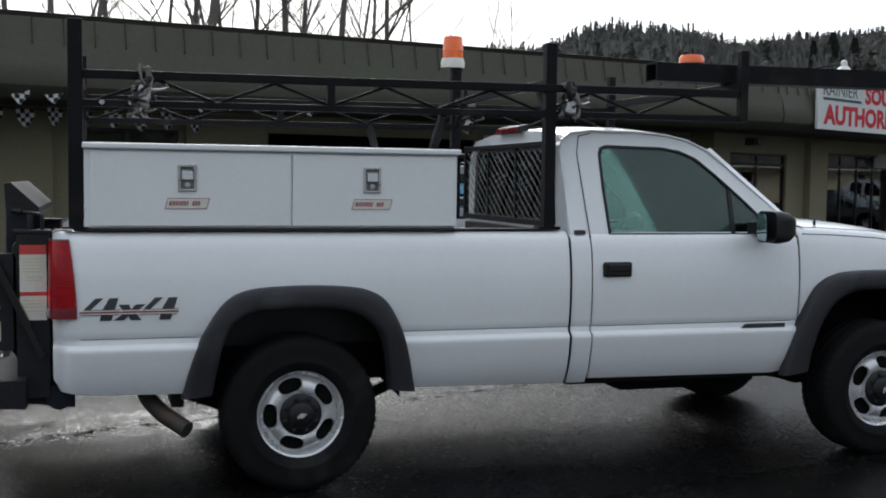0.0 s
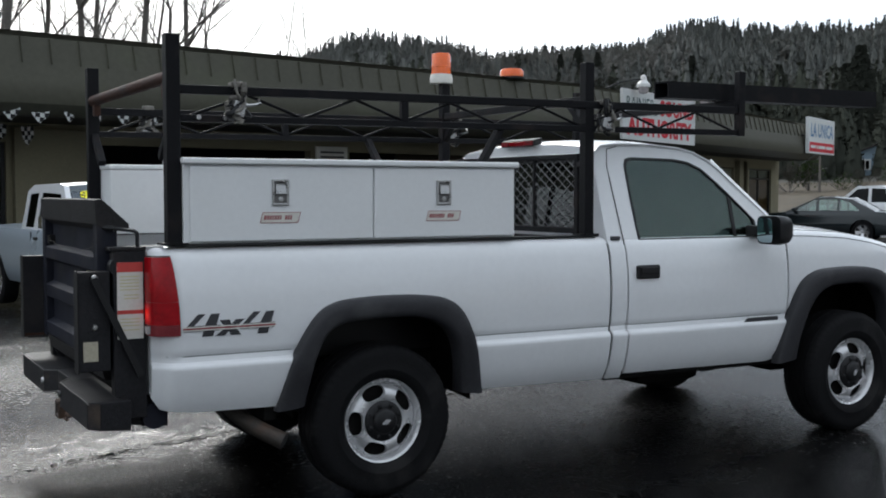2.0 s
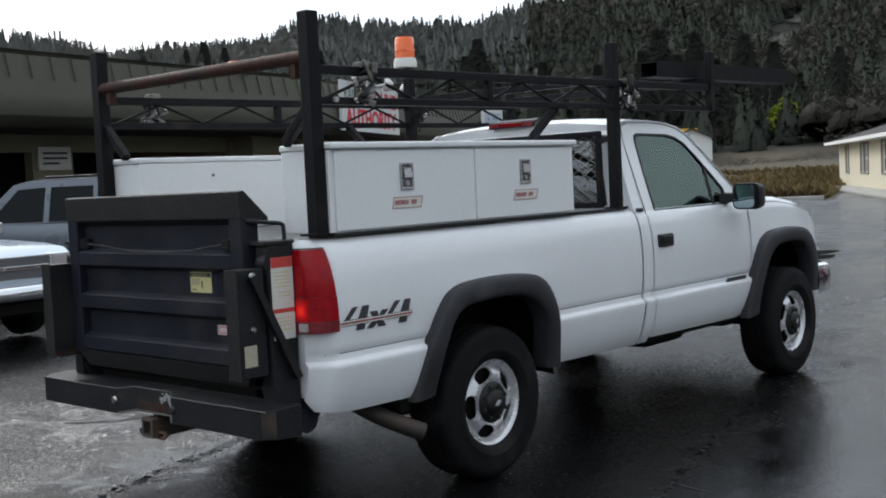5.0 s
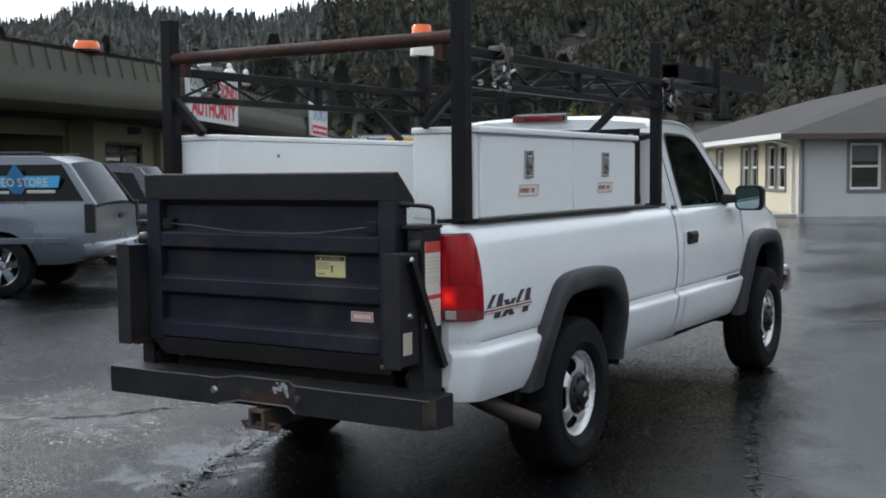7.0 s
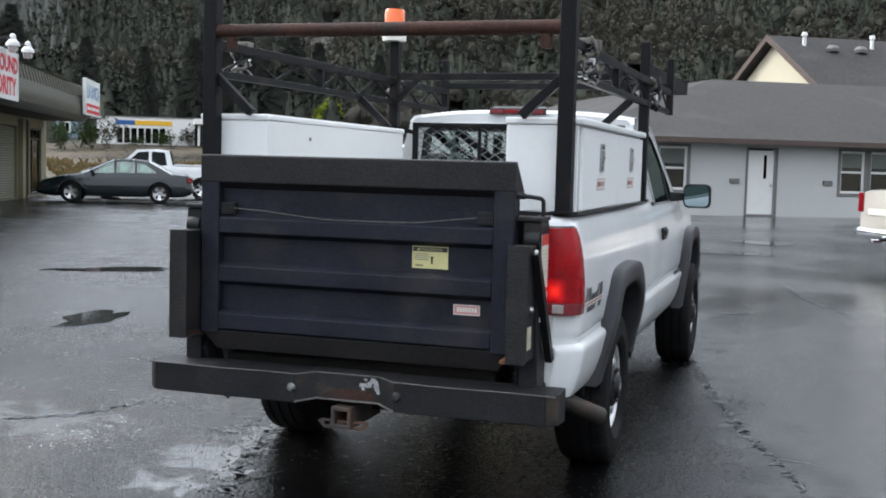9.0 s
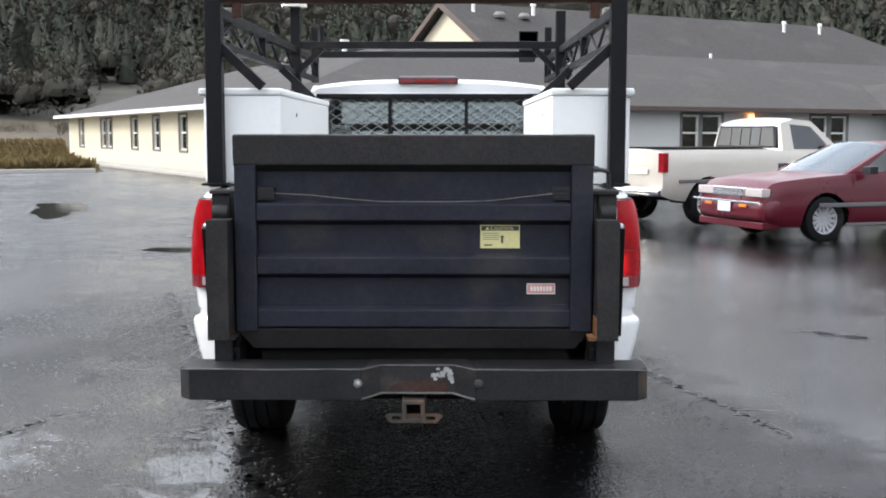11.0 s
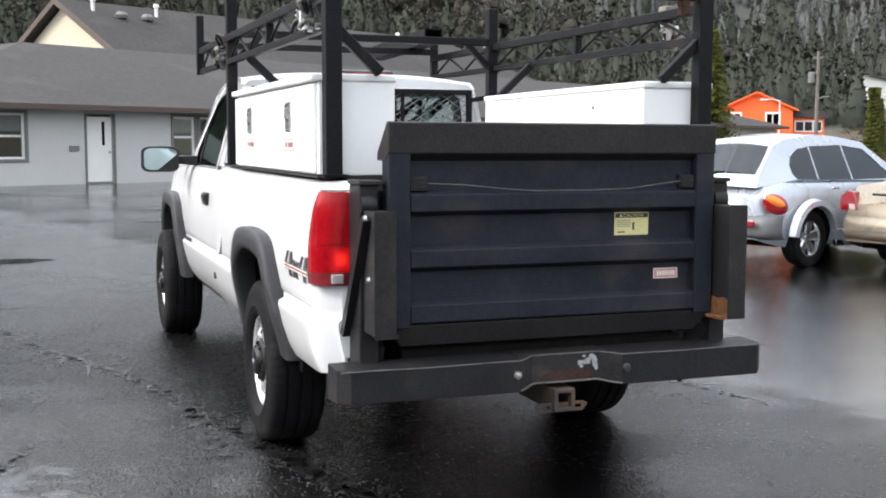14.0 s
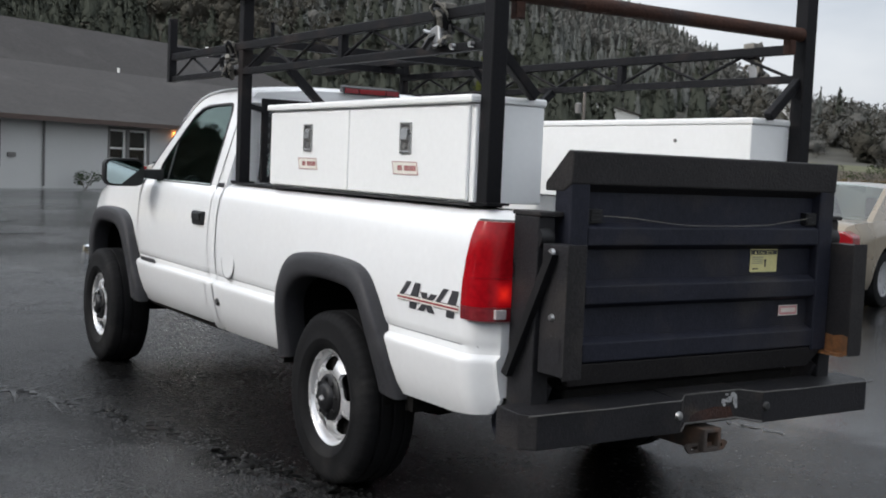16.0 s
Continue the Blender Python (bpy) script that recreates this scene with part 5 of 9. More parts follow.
def wing_shape(x, z):
    zt = table(x, WING_TOP)
    return side_y(0.46 + (z - 0.46) * (1.285 - 0.46) / (zt - 0.46)) * (1 - 0.045 * smoothstep(x, 3.5, 4.05)) - 0.05 * smoothstep(x, 3.94, 4.05)


_fx = [2.81, 2.83, 2.84] + steps(2.85, 3.80, 36) + [3.84, 3.88, 3.92, 3.96, 3.99, 4.01, 4.03]
both("front_wing", thick(body_sheet(_fx, arch_low(FRONT_ARCH, lambda x: table(x, [(2.8, 0.5), (3.78, 0.55), (4.03, 0.70)])), lambda x: table(x, WING_TOP), wing_shape), 0.01), WHITE, smooth=40)
_rows = []
for x in [2.87, 2.95, 3.1, 3.33, 3.5, 3.65, 3.8, 3.88, 3.95, 4.0, 4.03]:
    zt = table(x, WING_TOP)
    _rows.append([(x + (0.05 * (1 - y * y) if x > 3.8 else 0.10 * (1 - y * y) * smoothstep(-x, -3.2, -2.87)), y * (wing_shape(x, zt) - 0.004), zt + 0.045 * (1 - abs(y) ** 2.6) + 0.004) for y in steps(-1, 1, 18)])
part("bonnet", M().grid(_rows), WHITE, truck, smooth=60)
both("bonnet_seam", M().pipe([(x, wing_shape(x, table(x, WING_TOP) - 0.035) + 0.0005, table(x, WING_TOP) - 0.035) for x in steps(2.84, 3.95, 12)], 0.003, 5), INK)
part("grille", M().box(4.0, 4.055, -0.60, 0.60, 0.80, 1.07), PLASTIC, truck, smooth=0, bevel=0.01)
part("grille_bar", M().box(4.05, 4.07, -0.80, 0.80, 0.915, 0.955), CHROME, truck, smooth=0, bevel=0.006)
part("grille_surround", M().holed([(-0.84, 0.77), (0.84, 0.77), (0.82, 1.09), (-0.82, 1.09)], [[(-0.60, 0.81), (0.60, 0.81), (0.60, 1.06), (-0.60, 1.06)]], 0.05, lambda u, v, w: (4.055 - w, u, v)), CHROME, truck, smooth=0, bevel=0.004)
both("headlamp", M().box(4.03, 4.062, 0.62, 0.80, 0.97, 1.06).box(4.03, 4.062, 0.62, 0.80, 0.83, 0.90), CLEARLENS, "", 0, bevel=0.006)
both("corner_lamp", M().box(3.93, 4.04, 0.80, 0.842, 0.83, 1.06), AMBER, "", 0, bevel=0.008)
_bp = curve_through([(3.80, 0.955), (3.95, 0.965), (4.06, 0.93), (4.13, 0.80), (4.17, 0.45), (4.185, 0.0)], 16)
_bp = _bp + [Vector((p.x, -p.y, 0)) for p in _bp[-2::-1]]
_sec = [(-0.02, 0.53), (0.012, 0.54), (0.02, 0.60), (0.02, 0.68), (0.008, 0.74), (-0.03, 0.755)]
part("front_bumper", M().grid([[(p.x + o * (1 if p.x > 4.05 else 0.3), p.y * (1 + o * 0.9), z) for o, z in _sec] for p in _bp]), CHROME, truck, "chrome front bumper", 50)
part("front_apron", M().box(3.8, 4.02, -0.8, 0.8, 0.55, 0.80), UNDER, truck, smooth=0)

# mirrors
for sgn in (1, -1):
    def side(m):
        return m if sgn > 0 else m.mirror()
    w0, w1 = (0.99, 1.235) if sgn > 0 else (0.96, 1.15)
    rings = []
    for x, s in ((2.50, 1.0), (2.53, 1.03), (2.60, 0.92), (2.645, 0.6)):
        cy, cz, hw, hh = (w0 + w1) / 2, 1.315, (w1 - w0) / 2 * s, 0.085 * s
        rings.append([(x, cy + hw * 1.0 * max(-1, min(1, 1.25 * math.cos(a))), cz + hh * max(-1, min(1, 1.25 * math.sin(a)))) for a in [2 * math.pi * k / 24 for k in range(24)]])
    mr = part("mirror", side(M().loft(rings)), PLASTIC, truck, "black door mirror", 45)
    part("mirror_glass", side(M().prism([(p[1] * 0.9 + (w0 + w1) * 0.05, (p[2] - 1.315) * 0.86 + 1.315) for p in rings[0]], 2.4965, 2.499, lambda u, v, w: (w - 0.06 * (v - 1.315) - (0.05 if sgn > 0 else 0.30) * (u - (w0 + w1) / 2) - (0.0 if sgn > 0 else 0.03), u, v))), MIRRORGLASS, mr, smooth=0)
    part("mirror_arm", side(M().loft([[(2.50, 0.86, 1.27), (2.62, 0.86, 1.27), (2.62, 0.86, 1.34), (2.50, 0.86, 1.34)], [(2.545, w0 + 0.02, 1.285), (2.61, w0 + 0.02, 1.285), (2.61, w0 + 0.02, 1.335), (2.545, w0 + 0.02, 1.335)]])), PLASTIC, mr, smooth=0, bevel=0.008)

# cab interior
part("bench_seat", M().box(1.56, 2.02, -0.70, 0.70, 0.72, 0.92).loft([[(1.52, -0.70, 0.9), (1.52, 0.70, 0.9), (1.68, 0.70, 0.9), (1.68, -0.70, 0.9)], [(1.46, -0.68, 1.42), (1.46, 0.68, 1.42), (1.56, 0.68, 1.42), (1.56, -0.68, 1.42)]]), SEATCLOTH, truck, smooth=0, bevel=0.04)
part("dashboard", M().prism([(2.50, 0.85), (2.50, 1.15), (2.58, 1.23), (2.83, 1.27), (2.83, 0.85)], -0.82, 0.82, lambda u, v, w: (u, w, v)), PLASTIC, truck, smooth=0, bevel=0.03)
_wheelm = M().lathe([(0.185 + 0.014 * math.cos(a), 0.014 * math.sin(a)) for a in steps(0, 2 * math.pi, 8)], 28, "x").box(-0.01, 0.01, -0.18, 0.18, -0.02, 0.02)
part("steering_wheel", _wheelm, PLASTIC, truck, smooth=60, at=pose(2.36, 0.38, 1.17, 0, 25, 0))
part("headlining", M().grid([[(x, y * 0.70, 1.79) for y in (-1, 0, 1)] for x in (1.46, 2.2)]), SEATCLOTH, truck)

# frame, axles, exhaust
both("frame_rail", M().box(-1.10, 3.9, 0.38, 0.46, 0.48, 0.64), UNDER, "", 0)
part("fuel_tank", M().box(0.55, 2.3, 0.1, 0.75, 0.42, 0.62), UNDER, truck, smooth=0, bevel=0.04)
part("gearbox", M().box(1.5, 3.5, -0.25, 0.25, 0.36, 0.62).box(1.8, 2.3, -0.7, -0.2, 0.38, 0.55), UNDER, truck, smooth=0, bevel=0.05)
part("rear_axle", M().rod((0, -0.72, 0.385), (0, 0.72, 0.385), 0.055, 14).lathe([(0.0, -0.2), (0.10, -0.17), (0.15, -0.05), (0.15, 0.05), (0.10, 0.17), (0.0, 0.2)], 20, "y", (-0.02, 0, 0.385)), UNDER, truck)
part("front_axle", M().rod((3.34, -0.72, 0.385), (3.34, 0.72, 0.385), 0.05, 14).lathe([(0.0, -0.16), (0.12, -0.1), (0.12, 0.1), (0.0, 0.16)], 18, "y", (3.34, 0.2, 0.385)), UNDER, truck)
both("leaf_spring", M().pipe([(-0.70, 0.52, 0.50), (-0.3, 0.52, 0.36), (0, 0.52, 0.33), (0.35, 0.52, 0.36), (0.70, 0.52, 0.52)], 0.03, 6), UNDER)
EXH = mk("heat_stained_pipe", (0.050, 0.043, 0.037), 0.6, 0.4, 0.3, 9, 60, 0.2, 90, stain=(0.12, 0.06, 0.03), stain_amt=0.6, stain_scale=7)
_ep = curve_through([(-0.58, -0.42, 0.60), (-0.72, -0.55, 0.55), (-0.73, -0.70, 0.48), (-0.66, -0.83, 0.41), (-0.55, -0.935, 0.345)], 40)
part("exhaust_pipe", M().pipe(_ep, 0.042, 14), EXH, truck, "stained turned-out exhaust pipe", 60)
part("pipe_mouth", M().lathe([(0.0, 0.0), (0.036, 0.0), (0.036, 0.03), (0.0, 0.03)], 14, "x", (0, 0, 0)), INK, truck, at=Matrix.Translation(_ep[-1]) @ (_ep[-1] - _ep[-2]).to_track_quat("X", "Z").to_matrix().to_4x4() @ pose(-0.028, 0, 0))
# unseen low parts, added to keep light from showing under the truck
part("tyre_light_block", M().lathe([(0.0, -0.05), (0.20, -0.06), (0.22, -0.11), (0.30, -0.12), (0.36, -0.09), (0.37, 0.0), (0.36, 0.09), (0.30, 0.12), (0.20, 0.10), (0.0, 0.08)], 36, "z", (-0.72, 0.02, 0.56)), RUBBER, truck, "unseen spare tyre added under the bed to block light")
part("case_light_block", M().box(1.2, 1.75, -0.3, 0.45, 0.36, 0.62), UNDER, truck, smooth=0, bevel=0.06)
part("crossmember_light_block", M().box(3.0, 3.2, -0.6, 0.6, 0.36, 0.62).box(2.3, 2.45, -0.7, 0.7, 0.42, 0.56), UNDER, truck, smooth=0, bevel=0.03)
part("front_light_block", M().box(3.85, 3.87, -0.72, 0.72, 0.30, 0.56), UNDER, truck, smooth=0)
both("mud_bracket", M().box(-0.62, -0.56, 0.60, 0.86, 0.44, 0.52), UNDER, "", 0)


# wheels
def tyre_mesh(r=0.387, w=0.125, rr=0.212):
    """One moulded tyre: ribs and grooves round the tread, staggered notches on the shoulders, raised rings on the sidewall."""
    half = [(rr, 0.80, 0), (rr + 0.012, 0.93, 0), (rr + 0.03, 1.03, 0), (rr + 0.045, 1.055, 0), (rr + 0.049, 1.075, 0), (rr + 0.056, 1.078, 0), (rr + 0.060, 1.06, 0), (rr + 0.10, 1.08, 0),
            (r - 0.046, 1.04, 0), (r - 0.040, 1.035, 1), (r - 0.024, 0.985, 2), (r - 0.010, 0.91, 2), (r - 0.003, 0.80, 2), (r, 0.62, 1), (r - 0.001, 0.52, 0), (r - 0.010, 0.50, 0), (r - 0.010, 0.44, 0), (r, 0.42, 0), (r + 0.001, 0.08, 0), (r - 0.009, 0.06, 0)]
    prof = [(q, -a, k) for q, a, k in half] + [(q, a, k) for q, a, k in half[::-1]]
    n, rows = 168, []
    for i in range(n):
        c, sn = math.cos(2 * math.pi * i / n), math.sin(2 * math.pi * i / n)
        row = []
        for q, a, k in prof:
            cut = (i + (1 if a > 0 else 0)) % 3 == 0
            q2 = q - (0.0, 0.003, 0.006)[k] * cut
            row.append((q2 * c, a * w, q2 * sn))
        rows.append(row)
    return M().grid(rows + [rows[0]])


def rim_mesh(rr=0.212, holes=5, h0=0.100, h1=0.188):
    """A steel disc wheel with five oval windows; its face looks along +y."""
    def depth(q):
        return table(q, [(0.0, 0.070), (0.07, 0.075), (0.10, 0.100), (0.125, 0.108), (0.15, 0.105), (0.172, 0.090), (0.188, 0.070), (0.20, 0.075)])
    m = M()
    prof = [(0.188, 0.070), (0.192, 0.067), (0.197, 0.078), (0.203, 0.096), (0.212, 0.104), (0.222, 0.106), (0.224, 0.098), (0.212, 0.085), (0.205, 0.0), (0.205, -0.09), (0.222, -0.105)]
    m.lathe(prof, 60, "y")
    n = 24
    for k in range(holes):
        a0 = 2 * math.pi * k / holes + math.pi / 2
        ha = math.pi / holes
        rc = 0.150
        rings = []
        for s in range(4):
            ring = []
            for j in range(n):
                th = 2 * math.pi * j / n
                # window: an oval 0.072 by 0.042; sector border: an arc segment
                ex, ey = 0.058 * math.copysign(abs(math.cos(th)) ** 0.8, math.cos(th)), 0.033 * math.copysign(abs(math.sin(th)) ** 0.8, math.sin(th))
                inner = (rc + ey, ex / rc)
                c, sn = math.cos(th), math.sin(th)
                sc = 1.0 / max(abs(c), abs(sn))
                qa, qr = c * sc, sn * sc
                outer = (0.188 if qr > 0.999 else (h0 if qr < -0.999 else (h0 + 0.188) / 2 + qr * (0.188 - h0) / 2), qa * ha)
                t = (0.0, 0.10, 0.45, 1.0)[s]
                q, an = inner[0] + (outer[0] - inner[0]) * t, inner[1] + (outer[1] - inner[1]) * t
                y = depth(q) - (0.014 if s == 0 else 0.0)
                ring.append((q * math.cos(a0 + an), y, q * math.sin(a0 + an)))
            rings.append(ring)
        m.grid(rings, True)
    m.lathe([(h0, 0.100), (0.07, 0.075), (0.0, 0.070)], 30, "y")
    return m


def hub_mesh():
    m = M().lathe([(0.106, 0.07), (0.104, 0.108), (0.094, 0.117), (0.068, 0.119), (0.062, 0.134), (0.052, 0.141), (0.0, 0.143)], 28, "y")
    for i in range(8):
        a = 2 * math.pi * i / 8
        m.lathe([(0.012, 0.108), (0.012, 0.126), (0.0, 0.130)], 6, "y", (0.084 * math.cos(a), 0, 0.084 * math.sin(a)))
    return m


RIMME = mesh_of("wheel", rim_mesh(), RIM, 40)
TYREME = mesh_of("tyre", tyre_mesh(), RUBBER, 40)
HUBME = mesh_of("hub_cap", hub_mesh(), PLASTIC, 40)
DISCME = mesh_of("brake_drum", M().lathe([(0.0, 0.062), (0.186, 0.058), (0.190, -0.09)], 30, "y"), UNDER, 40)
BOWME = mesh_of("cap_emblem", M().prism([(-0.026, -0.006), (-0.009, -0.006), (-0.011, -0.012), (0.009, -0.012), (0.011, -0.006), (0.026, -0.006), (0.021, 0.006), (0.009, 0.006), (0.011, 0.012), (-0.009, 0.012), (-0.011, 0.006), (-0.021, 0.006)], 0.1432, 0.145, lambda u, v, w: (u, w, v)), RIM, 0)
for x, sgn, spin in ((0, 1, 8), (0, -1, 20), (3.34, 1, 41), (3.34, -1, 60)):
    at = pose(x, {(0, 1): 0.815, (0, -1): -0.795, (3.34, 1): 0.905, (3.34, -1): -0.861}[x, sgn], 0.385, 0, 0, 0 if sgn > 0 else 180) @ pose(0, 0, 0, 0, spin, 0)
    wh = part("wheel", RIMME, None, truck, "silver five-slot steel wheel with a black hub", at=at)
    part("tyre", TYREME, None, wh, "chunky black off-road tyre")
    part("hub_cap", HUBME, None, wh, "black hub with lug nuts")
    part("cap_emblem", BOWME, None, wh)
    part("brake_drum", DISCME, None, wh)

# 4x4 decals on the bed sides: heavy sloping figures cut by red and white stripes
FOUR = [(0.0, 0.026), (0.0, 0.036), (0.066, 0.105), (0.100, 0.105), (0.046, 0.052), (0.096, 0.052), (0.126, 0.105), (0.166, 0.105), (0.150, 0.052), (0.170, 0.052), (0.164, 0.026), (0.142, 0.026), (0.134, 0.0), (0.084, 0.0), (0.090, 0.026)]
EX = [(0.0, 0.0), (0.044, 0.0), (0.062, 0.020), (0.074, 0.0), (0.122, 0.0), (0.092, 0.036), (0.132, 0.074), (0.090, 0.074), (0.070, 0.052), (0.060, 0.074), (0.014, 0.074), (0.042, 0.036)]
for sgn in (1, -1):
    def stuck(u, v, w):
        x, z = -0.81 - sgn * u, 0.875 + v
        return (x, sgn * (bed_shape(x, z) + 0.0025 + w), z)
    for n, (shape, x0) in enumerate(((FOUR, -0.222), (EX, -0.068), (FOUR, 0.046))):
        m = M().prism([(u * 1.03 + x0 + 0.10 * (v - 0.05) * (n == 1), v) for u, v in shape], 0.0, 0.0012, stuck)
        if n == 0:
            de = part("decal", m, DECAL, truck, "dark sloping four-by-four decal with red stripes", 0)
        else:
            part("decal_figure", m, DECAL, de, smooth=0)
    for z, mt in ((0.046, LABELWHITE), (0.039, DECALRED), (0.032, LABELWHITE)):
        part("stripe", M().prism([(-0.225, z - 0.003), (0.222, z - 0.003), (0.222, z + 0.003), (-0.225, z + 0.003)], 0.0014, 0.0022, stuck), mt, de, smooth=0)


# ---- tool boxes on the bed rails ----
def toolbox(sgn):
    o = Matrix.Translation((0, TY, 0))
    tb = thing("toolbox", "white steel side toolbox with two latched doors on the bed rail", "toolbox", o, group="toolboxes on the pickup")

    def side(m):
        return m if sgn > 0 else m.mirror()
    x0, x1, y0, y1, z0, z1 = -1.012, 0.80, 0.565, 0.878, 1.303, 1.672
    part("body", side(M().prism([(y0, z0), (y1, z0), (y1, z1), (y0, z1)], x0, x1, lambda u, v, w: (w, u, v))), BOXWHITE, tb, smooth=0, bevel=0.006)
    part("lid", side(M().box(x0 - 0.008, x1 + 0.012, y0 - 0.006, y1 + 0.032, 1.6725, 1.702)), BOXWHITE, tb, smooth=0, bevel=0.008)
    part("base_strip", side(M().box(x0 + 0.01, x1 - 0.01, y1 - 0.09, y1 + 0.004, 1.293, 1.3025)), INK, tb, smooth=0)
    for a, b in ((-0.985, -0.052), (-0.044, 0.785)):
        d = part("door", side(M().box(a, b, y1 + 0.001, y1 + 0.017, 1.312, 1.662)), BOXWHITE, tb, smooth=0, bevel=0.005)
        c = -0.545 if a < -0.5 else 0.352
        la = part("latch", side(M().holed([(c - 0.043, 1.478), (c + 0.043, 1.478), (c + 0.043, 1.605), (c - 0.043, 1.605)], [[(c - 0.030, 1.49), (c + 0.030, 1.49), (c + 0.030, 1.592), (c - 0.030, 1.592)]], 0.008, lambda u, v, w: (u, y1 + 0.0175 + w, v))), LATCH, d, "stainless paddle latch", 0, bevel=0.003)
        part("latch_pan", side(M().box(c - 0.031, c + 0.031, y1 + 0.0172, y1 + 0.0185, 1.489, 1.593)), FRAMEGREY, d, smooth=0)
        part("paddle", side(M().prism([(1.528, 0.019), (1.584, 0.019), (1.575, 0.029), (1.535, 0.034)], c - 0.026, c + 0.026, lambda u, v, w: (w, y1 + v, u))), LATCH, d, smooth=0)
        part("lock", side(M().lathe([(0.013, 0.0), (0.013, 0.008), (0.0, 0.009)], 16, "y", (c, y1 + 0.018, 1.508))), LATCH, d)
        sk = 0.012
        part("sticker", side(M().prism([(c - 0.105, 1.395), (c + 0.09, 1.395), (c + 0.105, 1.447), (c - 0.09, 1.447)], y1 + 0.0175, y1 + 0.0186, lambda u, v, w: (u, w, v))), LABELWHITE, d, "pale maker's sticker with red and grey bars", 0)
        part("sticker_rim", side(M().holed([(c - 0.105, 1.395), (c + 0.09, 1.395), (c + 0.105, 1.447), (c - 0.09, 1.447)], [[(c - 0.101, 1.398), (c + 0.088, 1.398), (c + 0.101, 1.444), (c - 0.088, 1.444)]], 0.0008, lambda u, v, w: (u, y1 + 0.0188 + w, v))), FADEDRED, d, smooth=0)
        k = -0.085
        bars = M()
        for n, w in enumerate((0.016, 0.014, 0.012, 0.012, 0.014, 0.013, 0.010, 0.016, 0.014, 0.012, 0.012)):
            if n != 7:
                bars.prism([(c + k, 1.411), (c + k + w - 0.003, 1.411), (c + k + w, 1.432), (c + k + 0.003, 1.432)], y1 + 0.0188, y1 + 0.0195, lambda u, v, q: (u, q, v))
            k += w
        part("sticker_bars", bars, FADEDRED, d, smooth=0) if sgn > 0 else part("sticker_bars", bars.mirror(), FADEDRED, d, smooth=0)
    part("rivet", side(M().lathe([(0.0, -0.003), (0.009, -0.003), (0.009, 0.004)], 10, "y", (-0.55, y0 - 0.001, 1.60))), FRAMEGREY, tb)
    return tb


toolbox(1)
toolbox(-1)

# ---- ladder rack ----
rack = thing("ladder_rack", "flat black welded steel ladder rack with truss side rails", "ladder rack", Matrix.Translation((0, TY, 0)))


def bar(name, p, q, r, mat=RACK, square=True, label=""):
    return part(name, M().rod(p, q, r, 12, square=square), mat, rack, label, 0 if square else 40, 0.004 if square else 0.0)


for s in (1, -1):
    bar("rear_post", (-1.048, s * 0.832, 1.301), (-1.048, s * 0.832, 2.268), 0.033)
    bar("front_post", (1.322, s * 0.820, 1.301), (1.322, s * 0.820, 2.29 if s > 0 else 2.27), 0.030)
    part("post_foot", M().box(-1.11, -0.99, s * 0.832 - 0.05, s * 0.832 + 0.05, 1.3005, 1.309), RACK, rack, smooth=0)
    part("post_foot", M().box(1.26, 1.38, s * 0.82 - 0.045, s * 0.82 + 0.045, 1.3005, 1.309), RACK, rack, smooth=0)
    bar("top_rail", (-1.015, s * 0.832, 2.018), (2.47, s * 0.832, 2.040), 0.021)
    bar("lower_rail", (-1.015, s * 0.832, 1.885), (2.47, s * 0.832, 1.905), 0.017)
    bar("front_upright", (2.462, s * 0.840, 1.885), (2.462, s * 0.840, 2.278), 0.024)
    bar("rail_strut", (0.155, s * 0.832, 1.90), (0.155, s * 0.832, 2.005), 0.019)
    xs = [-0.96, -0.68, -0.40, -0.12, 0.155, 0.43, 0.71, 0.99, 1.27, 1.55, 1.83, 2.11, 2.40]
    for i in range(len(xs) - 1):
        z = (1.905, 2.005) if i % 2 == 0 else (2.005, 1.905)
        bar("web_rod", (xs[i], s * 0.832, z[0] + 0.006 * xs[i]), (xs[i + 1], s * 0.832, z[1] + 0.006 * xs[i + 1]), 0.0075, square=False)
    for x in (-1.04, 0.74):
        bar("knee_brace", (x, s * 0.826, 1.885), (x, s * 0.635, 1.706), 0.020)
    bar("gusset", (1.322, s * 0.815, 1.89), (1.322, s * 0.655, 2.045), 0.018)
    part("rail_bolt", M().lathe([(0.0, -0.01), (0.012, -0.01), (0.012, 0.01), (0.0, 0.01)], 8, "y", (-0.93, s * 0.858, 1.89)), LATCH, rack)
    part("rail_bolt", M().lathe([(0.0, -0.01), (0.012, -0.01), (0.012, 0.01), (0.0, 0.01)], 8, "y", (-0.80, s * 0.858, 1.89)), LATCH, rack)
bar("rear_crossbar", (-1.05, -0.80, 2.075), (-1.05, 0.80, 2.075), 0.031, RUST, False, "rusty rear crossbar")
for s in (1, -1):
    bar("crossbar_hanger", (-1.045, s * 0.735, 1.985), (-1.045, s * 0.735, 2.06), 0.020, RUST)
bar("front_crossbar", (1.322, -0.79, 2.062), (1.322, 0.79, 2.062), 0.022)
bar("fore_crossbar", (2.462, -0.82, 2.085), (2.462, 0.82, 2.085), 0.022)
part("crossbar_pin", M().rod((1.34, 0.66, 2.08), (1.34, 0.66, 2.18), 0.012), RACK, rack)

